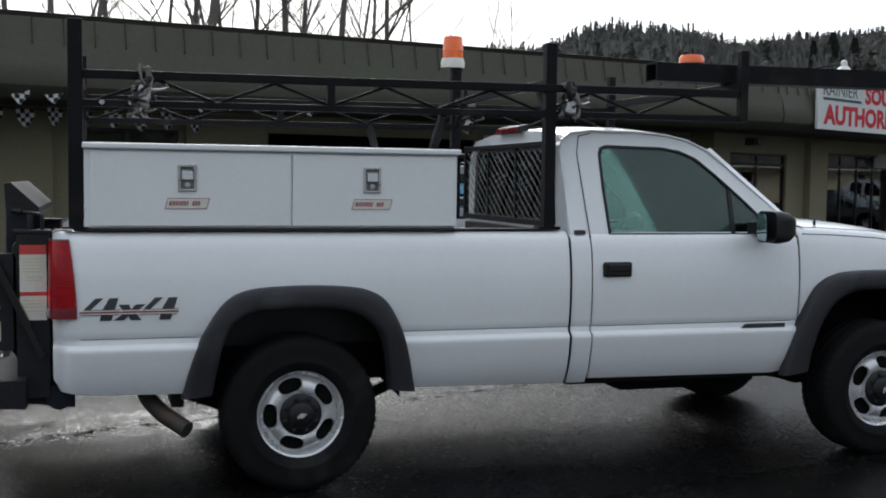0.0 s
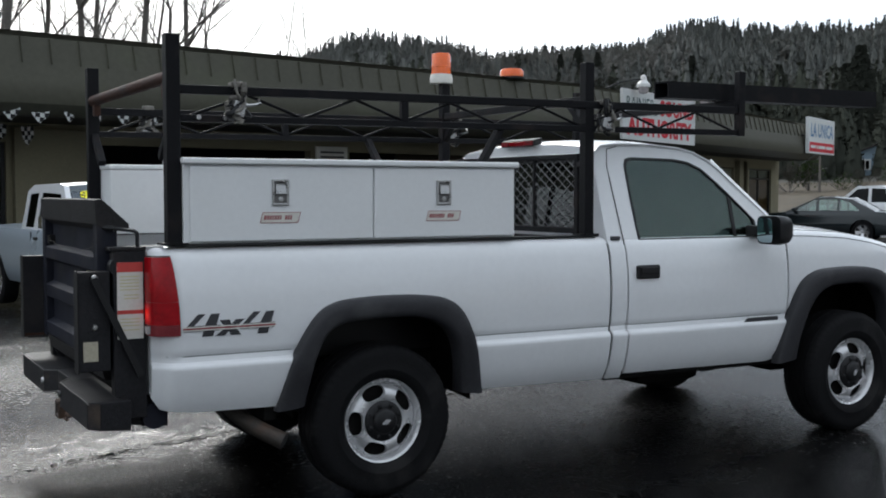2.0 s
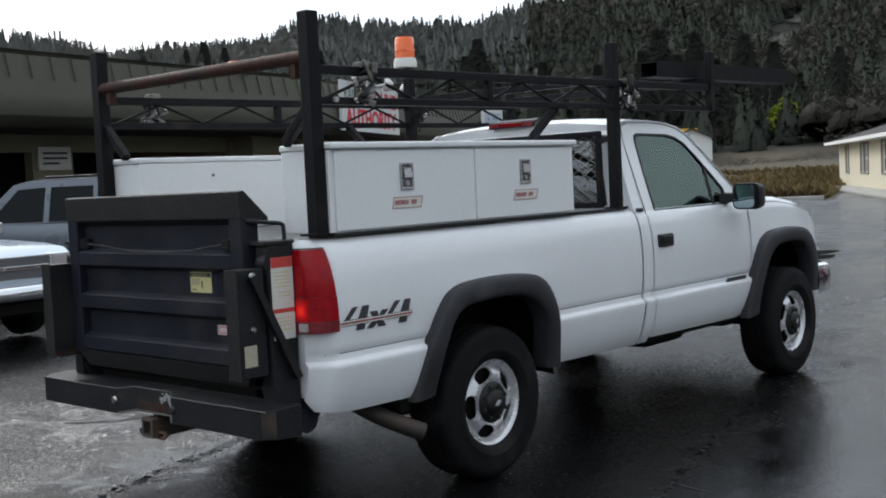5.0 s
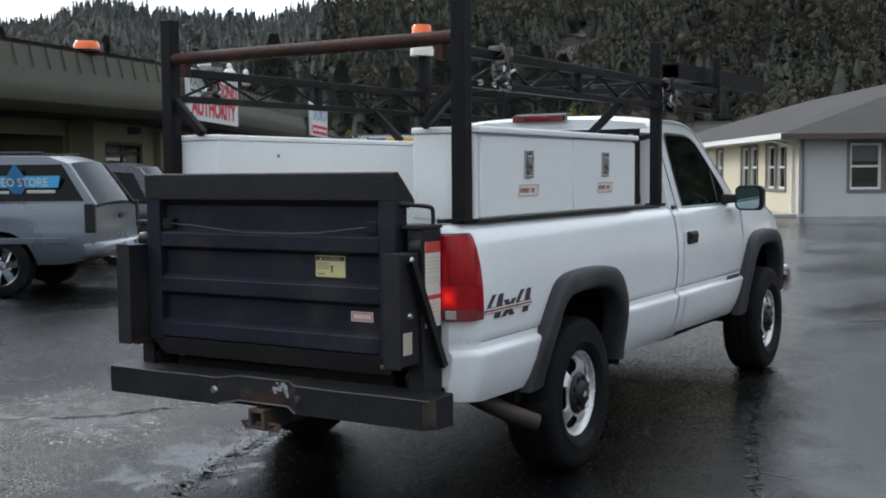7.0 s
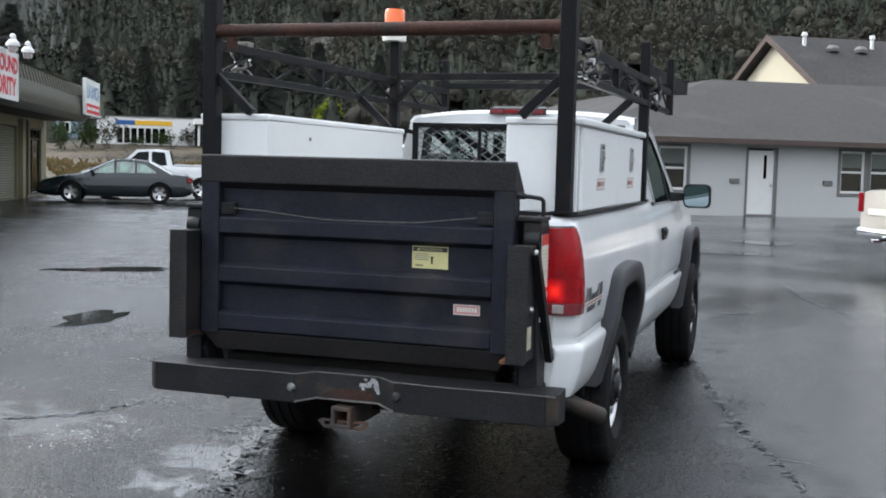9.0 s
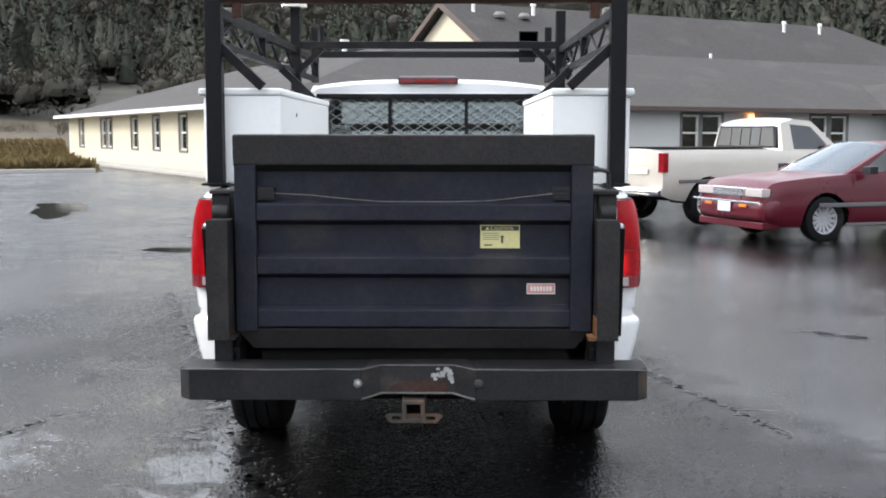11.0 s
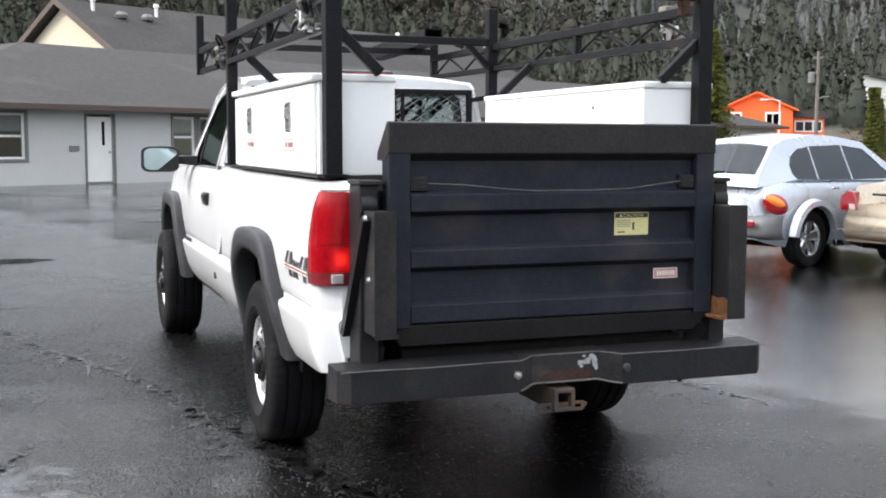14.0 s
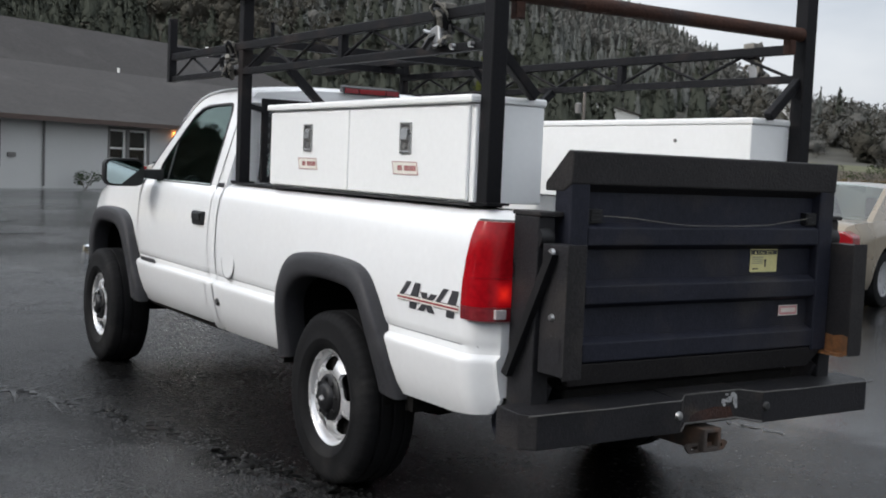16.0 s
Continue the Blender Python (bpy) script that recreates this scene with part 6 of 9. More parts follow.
# window guard of expanded metal behind the cab
guard = thing("window_guard", "black framed diamond mesh guard behind the cab window", "window guard", Matrix.Translation((0, TY, 0)))
part("frame", M().holed([(-0.70, 1.302), (0.70, 1.302), (0.70, 1.765), (-0.70, 1.765)], [[(-0.665, 1.335), (0.665, 1.335), (0.665, 1.735), (-0.665, 1.735)]], 0.03, lambda u, v, w: (1.345 + w, u, v)), RACK, guard, smooth=0, bevel=0.004)
for y in (-0.24, 0.24):
    part("mullion", M().rod((1.362, y, 1.335), (1.362, y, 1.735), 0.010, square=True), RACK, guard, smooth=0)
_mesh = M()
_rows_n, _cols = 14, 30
for i in range(_rows_n):
    for j in range(_cols):
        y0 = -0.665 + 1.33 * j / _cols
        y1 = -0.665 + 1.33 * (j + 1) / _cols
        za, zb = 1.335 + 0.4 * i / _rows_n, 1.335 + 0.4 * (i + 1) / _rows_n
        if (i + j) % 2:
            za, zb = zb, za
        dy, dz = 0.0, 0.0027
        _mesh.add([(1.358, y0, za - dz), (1.358, y1, zb - dz), (1.360, y1, zb + dz), (1.360, y0, za + dz)], [(0, 1, 2, 3)])
part("diamond_mesh", _mesh, mk("bare_galvanised_wire", (0.13, 0.135, 0.135), 0.5, 0.3, 0.2, 9, 60, 0), guard, "bare diamond wire mesh", 0)
for s in (1, -1):
    part("guard_bracket", M().rod((1.36, s * 0.69, 1.70), (1.33, s * 0.80, 1.72), 0.014, square=True), RACK, guard, smooth=0)

# amber beacon on the left front post
bc = thing("beacon_light", "orange beacon with a white base on the rack post", "beacon", pose(1.30, TY + 0.825, 2.291))
part("base", M().lathe([(0.0, 0.0), (0.078, 0.0), (0.080, 0.035), (0.072, 0.062), (0.0, 0.064)], 28, "z"), LABELWHITE, bc)
part("lens", M().lathe([(0.068, 0.064), (0.067, 0.10), (0.065, 0.19), (0.058, 0.205), (0.0, 0.21)], 28, "z"), ORANGE, bc, "bright orange lens")
part("lens_rib", M().lathe([(0.0685, 0.108), (0.0705, 0.113), (0.0685, 0.118)], 28, "z"), ORANGE, bc)

# square tube carried lengthwise on the front bar
tb = thing("steel_tube", "long black square steel tube lying on the rack", "tube", Matrix.Translation((0, TY, 0)))
_o, _i = [(-0.065, -0.05), (0.065, -0.05), (0.065, 0.05), (-0.065, 0.05)], [(-0.058, -0.043), (0.058, -0.043), (0.058, 0.043), (-0.058, 0.043)]


def _tube(u, v, w):
    return (1.988 + w, -0.668 - 0.060 * w + u, 2.158 + v)


part("tube", M().holed(_o, [_i], 1.70, _tube), RACK, tb, smooth=0)
part("end_stop", M().prism(_i, 1.64, 1.65, _tube), INK, tb, smooth=0)


# ratchet straps bundled round the rails
def strap(x, s, k):
    st = thing("ratchet_strap", "dirty grey ratchet strap bundled round the rack rail", "strap", Matrix.Translation((x, TY + s * 0.84, 0)), group="straps on the rack")
    rng = random.Random(k)
    m = M()
    m.box(-0.032, 0.032, -0.03, 0.03, 2.035, 2.062)
    part("band", m, STRAP, st, smooth=0, bevel=0.006)
    for j in range(7):
        pts = []
        a = rng.uniform(0, 6.28)
        for i in range(9):
            t = i / 8
            pts.append((0.045 * math.sin(a + 5 * t + j) * (0.4 + t), s * 0.028 + 0.03 * math.cos(a + 6 * t), 2.05 - 0.165 * t + 0.02 * math.sin(9 * t + a)))
        part("strap_loop", M().pipe(pts, 0.007 + 0.004 * (j % 3), 6), STRAP if j % 2 else PLASTIC, st, smooth=50)
    part("ratchet", M().box(-0.03, 0.03, -0.02, 0.02, -0.035, 0.035, pose(0, s * 0.03, 1.935, 0, 12, 0)), LATCH, st, smooth=0, bevel=0.006)
    part("hook", M().pipe([(0.03, s * 0.03, 1.95), (0.08, s * 0.03, 1.955), (0.11, s * 0.03, 1.965), (0.10, s * 0.03, 1.985)], 0.008, 6), LATCH, st)


for x, s, k in ((-0.74, -1, 1), (-0.72, 1, 2), (1.42, -1, 3), (1.43, 1, 4)):
    strap(x, s, k)

# ---- folded lift gate ----
gate = thing("lift_gate", "worn black steel lift gate folded up behind the bed", "lift gate", Matrix.Translation((0, TY, 0)))
GX = -1.322
part("deck_sheet", M().box(GX, GX + 0.012, -0.66, 0.66, 0.70, 1.42), GATESTEEL, gate, smooth=0)
for s in (1, -1):
    part("side_member", M().box(GX - 0.043, GX + 0.05, min(s * 0.615, s * 0.70), max(s * 0.615, s * 0.70), 0.735, 1.40), GATESTEEL, gate, smooth=0, bevel=0.006)
    part("cable_bracket", M().box(GX - 0.03, GX - 0.002, min(s * 0.545, s * 0.61), max(s * 0.545, s * 0.61), 1.255, 1.305).box(GX - 0.036, GX - 0.03, min(s * 0.55, s * 0.60), max(s * 0.55, s * 0.60), 1.262, 1.27).box(GX - 0.036, GX - 0.03, min(s * 0.55, s * 0.60), max(s * 0.55, s * 0.60), 1.277, 1.285).box(GX - 0.036, GX - 0.03, min(s * 0.55, s * 0.60), max(s * 0.55, s * 0.60), 1.292, 1.30), PLASTIC, gate, smooth=0)
for a, b in ((1.168, 1.247), (0.957, 1.038), (0.748, 0.830)):
    # a rib with sloping upper and lower faces
    part("rib", M().prism([(0.0, a - 0.012), (-0.042, a + 0.008), (-0.042, b - 0.008), (0.0, b + 0.012)], -0.6145, 0.6145, lambda u, v, w: (GX + u, w, v)), GATESTEEL, gate, smooth=0, bevel=0.004)
_lip = [(-0.045, 1.393), (-0.050, 1.508), (-0.02, 1.512), (0.105, 1.395), (0.105, 1.365), (0.0, 1.365)]
part("top_lip", M().prism(_lip, -0.703, 0.703, lambda u, v, w: (GX + u, w, v)), LIPSTEEL, gate, "scuffed angled top lip", 0, bevel=0.005)
part("bottom_flap", M().add([(GX - 0.035, -0.70, 0.747), (GX - 0.035, 0.70, 0.747), (GX - 0.002, 0.64, 0.662), (GX - 0.002, -0.64, 0.662), (GX + 0.02, -0.70, 0.747), (GX + 0.02, 0.70, 0.747), (GX + 0.03, 0.64, 0.662), (GX + 0.03, -0.64, 0.662)], [(0, 1, 2, 3), (4, 7, 6, 5), (0, 4, 5, 1), (3, 2, 6, 7), (0, 3, 7, 4), (1, 5, 6, 2)]), LIPSTEEL, gate, smooth=0, bevel=0.004)
part("cross_tube", M().box(-1.27, -1.19, -0.62, 0.62, 0.565, 0.64), UNDER, gate, smooth=0, bevel=0.01)
part("pull_cable", M().pipe([(GX - 0.036, 0.545, 1.282), (GX - 0.037, 0.40, 1.275), (GX - 0.037, 0.23, 1.258), (GX - 0.046, 0.12, 1.250), (GX - 0.046, -0.15, 1.250), (GX - 0.046, -0.30, 1.254), (GX - 0.037, -0.42, 1.268), (GX - 0.036, -0.545, 1.282)], 0.0014, 6), STRAP, gate, "thin pale cable")
for s in (1, -1):
    def side(m):
        return m if s > 0 else m.mirror()
    part("column", side(M().box(-1.315, -1.168, 0.725, 0.80, 0.50, 1.275)), COLUMNSTEEL, gate, "dark lift column", 0, bevel=0.006)
    part("column_cap", side(M().box(-1.33, -1.165, 0.70, 0.805, 1.2755, 1.292)), LIPSTEEL, gate, smooth=0, bevel=0.004)
    wg = part("wing", side(M().box(-1.470, -1.328, 0.709, 0.787, 0.728, 1.182)), COLUMNSTEEL, gate, "scuffed channel-shaped side wing", 0, bevel=0.004)
    part("wing_lip", side(M().box(-1.474, -1.4702, 0.707, 0.790, 0.72, 1.186)), LIPSTEEL, wg, "worn rear lip", 0, bevel=0.0015)
    h = 0.085 if s < 0 else 0.022
    part("rust_patch", side(M().prism([(-1.468, 0.724), (-1.332, 0.724), (-1.332, 0.724 + 0.8 * h), (-1.36, 0.724 + 0.95 * h), (-1.40, 0.724 + 0.88 * h), (-1.44, 0.724 + h), (-1.468, 0.724 + 0.9 * h)], 0.7065, 0.7088, lambda u, v, w: (u, w, v))), RUSTEDGE if s < 0 else RUST, wg, "orange rust on the inner face" if s < 0 else "", 0)
    part("rust_foot", side(M().box(-1.455, -1.345, 0.680 if s < 0 else 0.690, 0.7085, 0.718, 0.730)), RUSTEDGE if s < 0 else LIPSTEEL, wg, "rusted foot plate" if s < 0 else "", 0)
    part("wing_bolt", side(M().lathe([(0.0, 0.012), (0.010, 0.011), (0.014, 0.0), (0.0, -0.002)], 10, "y", (-1.40, 0.788, 0.93)).lathe([(0.0, 0.012), (0.012, 0.011), (0.016, 0.0), (0.0, -0.002)], 10, "y", (-1.40, 0.800, 1.155))), LATCH, wg)
    part("stay_bar", side(M().rod((-1.405, 0.803, 1.155), (-1.20, 0.826, 0.70), 0.015, square=True)), PLASTIC, gate, smooth=0)
    part("link_arm", side(M().prism([(-1.31, 0.66), (-1.24, 0.70), (-1.16, 0.62), (-1.10, 0.47), (-1.17, 0.44), (-1.25, 0.52)], 0.70, 0.722, lambda u, v, w: (u, w, v))), COLUMNSTEEL, gate, smooth=0, bevel=0.003)
    part("mount_plate", side(M().prism([(-1.30, 0.47), (-1.06, 0.44), (-1.06, 0.56), (-1.20, 0.64), (-1.30, 0.60)], 0.735, 0.747, lambda u, v, w: (u, w, v))), COLUMNSTEEL, gate, smooth=0)
    part("roller", side(M().lathe([(0.0, -0.03), (0.045, -0.03), (0.05, 0.0), (0.045, 0.03), (0.0, 0.03)], 18, "y", (-1.285, 0.765, 1.20))), PLASTIC, gate)
    part("roller", side(M().lathe([(0.0, -0.02), (0.06, -0.02), (0.06, 0.02), (0.0, 0.02)], 20, "y", (-1.13, 0.77, 0.50))), GATESTEEL, gate)
    part("wing_label", side(M().box(-1.45, -1.385, 0.7875, 0.789, 0.775, 0.865)), STICKER if s < 0 else COLUMNSTEEL, wg, "faded sticker" if s < 0 else "", 0)
    if s < 0:
        wl = part("warning_label", side(M().box(-1.30, -1.182, 0.8005, 0.8025, 0.87, 1.222)), LABELWHITE, gate, "white warning label with red bands", 0)
        part("red_band", side(M().box(-1.30, -1.182, 0.8027, 0.8035, 1.178, 1.222)), LABELRED, wl, smooth=0)
        part("red_band", side(M().box(-1.30, -1.182, 0.8027, 0.8035, 0.985, 1.003)), LABELRED, wl, smooth=0)
        for z in (1.155, 1.14, 1.125, 1.11, 1.095, 1.07, 1.055, 0.96, 0.945, 0.93, 0.91):
            part("print_line", side(M().box(-1.288 + 0.01 * (int(z * 1000) % 3), -1.20, 0.8027, 0.8033, z, z + 0.004)), LABELYELLOW, wl, smooth=0)
# crank handle on the right column
part("crank_handle", M().pipe(curve_through([(-1.20, -0.78, 1.24), (-1.20, -0.78, 1.335), (-1.205, -0.775, 1.36), (-1.235, -0.755, 1.368), (-1.32, -0.70, 1.378)], 16), 0.009, 8), PLASTIC, gate, "bent black crank handle")
part("crank_grip", M().rod((-1.29, -0.72, 1.374), (-1.335, -0.69, 1.380), 0.014), PLASTIC, gate)
part("pump_box", M().box(-1.16, -1.02, -0.74, -0.50, 1.06, 1.285), PLASTIC, gate, smooth=0, bevel=0.01)
# labels on the deck
cl = part("caution_label", M().box(GX - 0.0025, GX - 0.0005, -0.417, -0.262, 1.064, 1.156), LABELYELLOW, gate, "yellow caution label", 0)
part("label_header", M().box(GX - 0.0035, GX - 0.0027, -0.414, -0.265, 1.134, 1.153), INK, cl, smooth=0)
lettering("caution_word", "CAUTION", 0.088, 0.012, LABELYELLOW, cl, pose(GX - 0.0036, -0.346, 1.1435, 0, 0, -90), depth=0.0006)
for z in (1.122, 1.114, 1.106, 1.098):
    part("print_line", M().box(GX - 0.0033, GX - 0.0027, -0.335, -0.272, z, z + 0.003), FRAMEGREY, cl, smooth=0)
part("print_line", M().box(GX - 0.0033, GX - 0.0027, -0.31, -0.276, 1.074, 1.079), INK, cl, smooth=0)
part("pictogram", M().box(GX - 0.0033, GX - 0.0027, -0.352, -0.344, 1.084, 1.112).box(GX - 0.0033, GX - 0.0027, -0.355, -0.341, 1.108, 1.114), INK, cl, smooth=0)
part("header_triangle", M().add([(GX - 0.0038, -0.283, 1.138), (GX - 0.0038, -0.297, 1.138), (GX - 0.0038, -0.29, 1.150)], [(0, 1, 2)]), LABELYELLOW, cl, smooth=0)
pl = part("maker_label", M().box(GX - 0.0025, GX - 0.0005, -0.558, -0.446, 0.882, 0.924), LABELPINK, gate, "faded pink maker's label", 0)
part("label_rim", M().holed([(-0.558, 0.882), (-0.446, 0.882), (-0.446, 0.924), (-0.558, 0.924)], [[(-0.555, 0.885), (-0.449, 0.885), (-0.449, 0.921), (-0.555, 0.921)]], 0.0008, lambda u, v, w: (GX - 0.0035 + w, u, v)), LABELWHITE, pl, smooth=0)
for k in range(7):
    part("print_bar", M().box(GX - 0.0034, GX - 0.0028, -0.545 + k * 0.0125, -0.536 + k * 0.0125, 0.894, 0.913), LABELWHITE, pl, smooth=0)

# ---- rear bumper with a dropped middle ----
bumper = thing("rear_bumper", "scratched black box-section rear bumper with a dropped middle", "bumper", Matrix.Translation((0, TY, 0)))


def beam(inner, outer, cut):
    """A length of box beam: mitred towards the middle plate, its rear corner cut off at the outer end."""
    k = 1 if outer > inner else -1
    plan = [(-1.455, inner), (-1.455, outer - k * 0.045), (-1.405, outer), (-1.27, outer), (-1.27, inner + cut)]
    return M().loft([[(x, y, 0.482 - 0.06 * (x + 1.455)) for x, y in plan], [(x, y, 0.604 + 0.02 * (x + 1.455)) for x, y in plan]])


part("beam", beam(0.20, 0.913, -0.03), COLUMNSTEEL, bumper, smooth=0, bevel=0.004)
part("beam", beam(-0.24, -0.913, 0.03), COLUMNSTEEL, bumper, smooth=0, bevel=0.004)
SCRAPED = mk("scraped_black_steel", (0.022, 0.021, 0.022), 0.5, 0, 0.4, 8, 60, 0.3, 80, stain=(0.085, 0.060, 0.042), stain_amt=0.8, stain_scale=5.0, spec=0.3)
WORN = mk("worn_bare_edge", (0.10, 0.095, 0.09), 0.5, 0.1, 0.5, 20, 90, 0.3, 90, stain=(0.02, 0.02, 0.022), stain_amt=0.9, stain_scale=16.0)
CHIP = mk("pale_filler_patch", (0.33, 0.33, 0.33), 0.7, 0, 0.35, 30, 120, 0.3, 120)
part("middle_plate", M().add([(-1.452, 0.2, 0.484), (-1.452, -0.24, 0.484), (-1.395, -0.16, 0.497), (-1.395, 0.13, 0.497), (-1.452, 0.2, 0.602), (-1.452, -0.24, 0.602), (-1.395, -0.16, 0.607), (-1.395, 0.13, 0.607), (-1.27, 0.17, 0.5), (-1.27, -0.21, 0.5), (-1.27, -0.21, 0.609), (-1.27, 0.17, 0.609)],
                             [(3, 2, 6, 7), (0, 3, 7, 4), (2, 1, 5, 6), (4, 7, 6, 5, 10, 11), (0, 8, 9, 1, 2, 3)]), SCRAPED, bumper, "scraped and rusty middle plate", 0, bevel=0.003)
part("rust_streak", M().add([(-1.3965, 0.10, 0.502), (-1.3965, -0.14, 0.502), (-1.3965, -0.12, 0.545), (-1.3965, -0.03, 0.552), (-1.3965, 0.06, 0.538), (-1.3965, 0.095, 0.522)], [(0, 1, 2, 3, 4, 5)]), RUST, bumper, smooth=0)
part("step_edge", M().pipe([(-1.454, 0.20, 0.486), (-1.43, 0.165, 0.492), (-1.400, 0.125, 0.499), (-1.398, -0.02, 0.498), (-1.400, -0.155, 0.499), (-1.43, -0.20, 0.491), (-1.454, -0.24, 0.486)], 0.0045, 6), WORN, bumper, "chipped bare edge")
part("top_edge", M().pipe([(-1.454, 0.20, 0.603), (-1.396, 0.13, 0.609), (-1.396, -0.16, 0.609), (-1.454, -0.24, 0.603)], 0.003, 6), WORN, bumper)
for k in range(14):
    _r = random.Random(700 + k)
    cy, cz, q = (_r.uniform(-0.14, -0.07), _r.uniform(0.555, 0.60), _r.uniform(0.006, 0.018)) if k > 3 else (-0.152 + 0.004 * k, 0.545 + 0.014 * k, 0.013)
    part("paint_chip", M().add([(-1.3968 - 0.0002 * k, cy + q * _r.uniform(0.5, 1.2) * math.cos(a), cz + q * _r.uniform(0.4, 1.0) * math.sin(a)) for a in steps(0, 5.6, 8)], [tuple(range(9))[:9]]), CHIP, bumper, smooth=0)
for ya, yb in ((0.20, 0.91), (-0.91, -0.24)):
    part("worn_edge", M().pipe([(-1.4555, ya + (yb - ya) * t, 0.6035 + 0.0012 * math.sin(9 * t + ya)) for t in steps(0, 1, 12)], 0.0028, 6), WORN, bumper)
for k in (1, -1):
    part("end_scuff", M().add([(-1.4525, k * 0.873, 0.486), (-1.4075, k * 0.9145, 0.487), (-1.4075, k * 0.9145, 0.602), (-1.4525, k * 0.873, 0.601)], [(0, 1, 2, 3)]), SCRAPED, bumper, "scuffed bare cut corner", 0)
for y, mt in ((0.175, LATCH), (-0.215, INK)):
    part("bumper_bolt", M().lathe([(0.0, -0.012), (0.014, -0.010), (0.019, 0.0)], 14, "x", (-1.4565, y + (0.04 if y > 0 else -0.04), 0.548)), mt, bumper)
both("mount", M().box(-1.27, -1.10, 0.38, 0.46, 0.47, 0.60), UNDER, "", 0, bumper)
both("gusset", M().prism([(-1.36, 0.485), (-1.26, 0.485), (-1.28, 0.43)], 0.60, 0.612, lambda u, v, w: (u, w, v)), COLUMNSTEEL, "", 0, bumper)
HITCH = mk("rusted_hitch_steel", (0.055, 0.044, 0.038), 0.7, 0.1, 0.3, 9, 60, 0.3, 90, stain=(0.2, 0.1, 0.05), stain_amt=0.5, stain_scale=9)
hitch = part("receiver", M().holed([(-0.045, 0.385), (0.045, 0.385), (0.045, 0.475), (-0.045, 0.475)], [[(-0.028, 0.402), (0.028, 0.402), (0.028, 0.458), (-0.028, 0.458)]], 0.35, lambda u, v, w: (-1.43 + w, u, v)), HITCH, bumper, "rusty square hitch receiver", 0, bevel=0.004)
part("chain_plate", M().holed([(-0.115, 0.405), (-0.09, 0.378), (0.09, 0.378), (0.115, 0.405), (0.10, 0.415), (-0.10, 0.415)], [[(-0.085, 0.390), (-0.05, 0.390), (-0.05, 0.405), (-0.085, 0.405)], [(0.05, 0.390), (0.085, 0.390), (0.085, 0.405), (0.05, 0.405)]], 0.012, lambda u, v, w: (-1.40 + w, u, v)), HITCH, hitch, smooth=0)
part("cross_tube", M().rod((-1.15, -0.44, 0.46), (-1.15, 0.44, 0.46), 0.035, square=True), UNDER, hitch, smooth=0)


# ---- parked vehicles: x forward from the rear bumper, y to the left ----
def wheel_set(name, r, w, spokes, mat, dish=0.02):
    """Shared meshes of a road wheel: rim with spokes and a plain tyre; the face looks along +y."""
    rr = r * 0.62
    m = M().lathe([(rr * 0.90, 0.3 * w), (rr * 0.96, 0.82 * w), (rr * 1.03, 0.86 * w), (rr * 1.05, 0.78 * w), (rr * 0.97, 0.1 * w), (rr * 0.97, -0.8 * w)], 40, "y")
    m.lathe([(0.0, 0.55 * w), (rr * 0.22, 0.52 * w), (rr * 0.27, 0.40 * w), (rr * 0.27, 0.2 * w)], 24, "y")
    for i in range(spokes):
        t = Matrix.Rotation(2 * math.pi * i / spokes, 4, "Y")
        h0, h1 = rr * 1.1 / spokes + 0.006, rr * 1.5 / spokes + 0.006
        p = [(-h0, 0.30 * w, rr * 0.2), (h0, 0.30 * w, rr * 0.2), (h1, 0.55 * w, rr * 0.95), (-h1, 0.55 * w, rr * 0.95), (-h0 * 0.7, 0.48 * w, rr * 0.2), (h0 * 0.7, 0.48 * w, rr * 0.2), (h1 * 0.8, 0.70 * w, rr * 0.95), (-h1 * 0.8, 0.70 * w, rr * 0.95)]
        m.add([t @ Vector(q) for q in p], [(4, 5, 6, 7), (0, 4, 7, 3), (1, 2, 6, 5), (0, 1, 5, 4), (2, 3, 7, 6)])
    ty = M().lathe([(rr * 1.0, -0.8 * w), (rr * 1.08, -w), (r * 0.86, -1.02 * w), (r * 0.97, -0.9 * w), (r, -0.6 * w), (r, 0.6 * w), (r * 0.97, 0.9 * w), (r * 0.86, 1.02 * w), (rr * 1.08, w), (rr * 1.0, 0.8 * w)], 44, "y")
    dk = M().lathe([(0.0, 0.1 * w), (rr * 0.97, 0.1 * w)], 30, "y")
    return (mesh_of("wheel", m, mat, 40), mesh_of("tyre", ty, RUBBER, 40), mesh_of("brake_disc", dk, UNDER, 40))


def rounded_bumper(xo, sg, depth, hw, z0, z1):
    """A moulded bumper that bows out and wraps round both corners; sg is the way it faces along x."""
    h = z1 - z0
    prof = [(0.10, 0.0), (0.02, 0.10), (0.0, 0.30), (0.0, 0.62), (0.015, 0.85), (0.05, 0.97), (0.12, 1.0)]
    rows = []
    for t in steps(-1, 1, 26):
        k = min(1.0, abs(t) / 0.86)
        back = 0.07 * k ** 2 + (0.0 if abs(t) < 0.86 else (abs(t) - 0.86) / 0.14 * max(0.10, depth * 0.8))
        y = math.copysign(min(1.0, 0.90 * k + (0.10 * min(1, (abs(t) - 0.86) / 0.05) if abs(t) > 0.86 else 0)), t) * hw
        rows.append([(xo - sg * (back + o), y * (1 - 0.25 * o), z0 + h * v) for o, v in prof])
    return M().grid(rows)


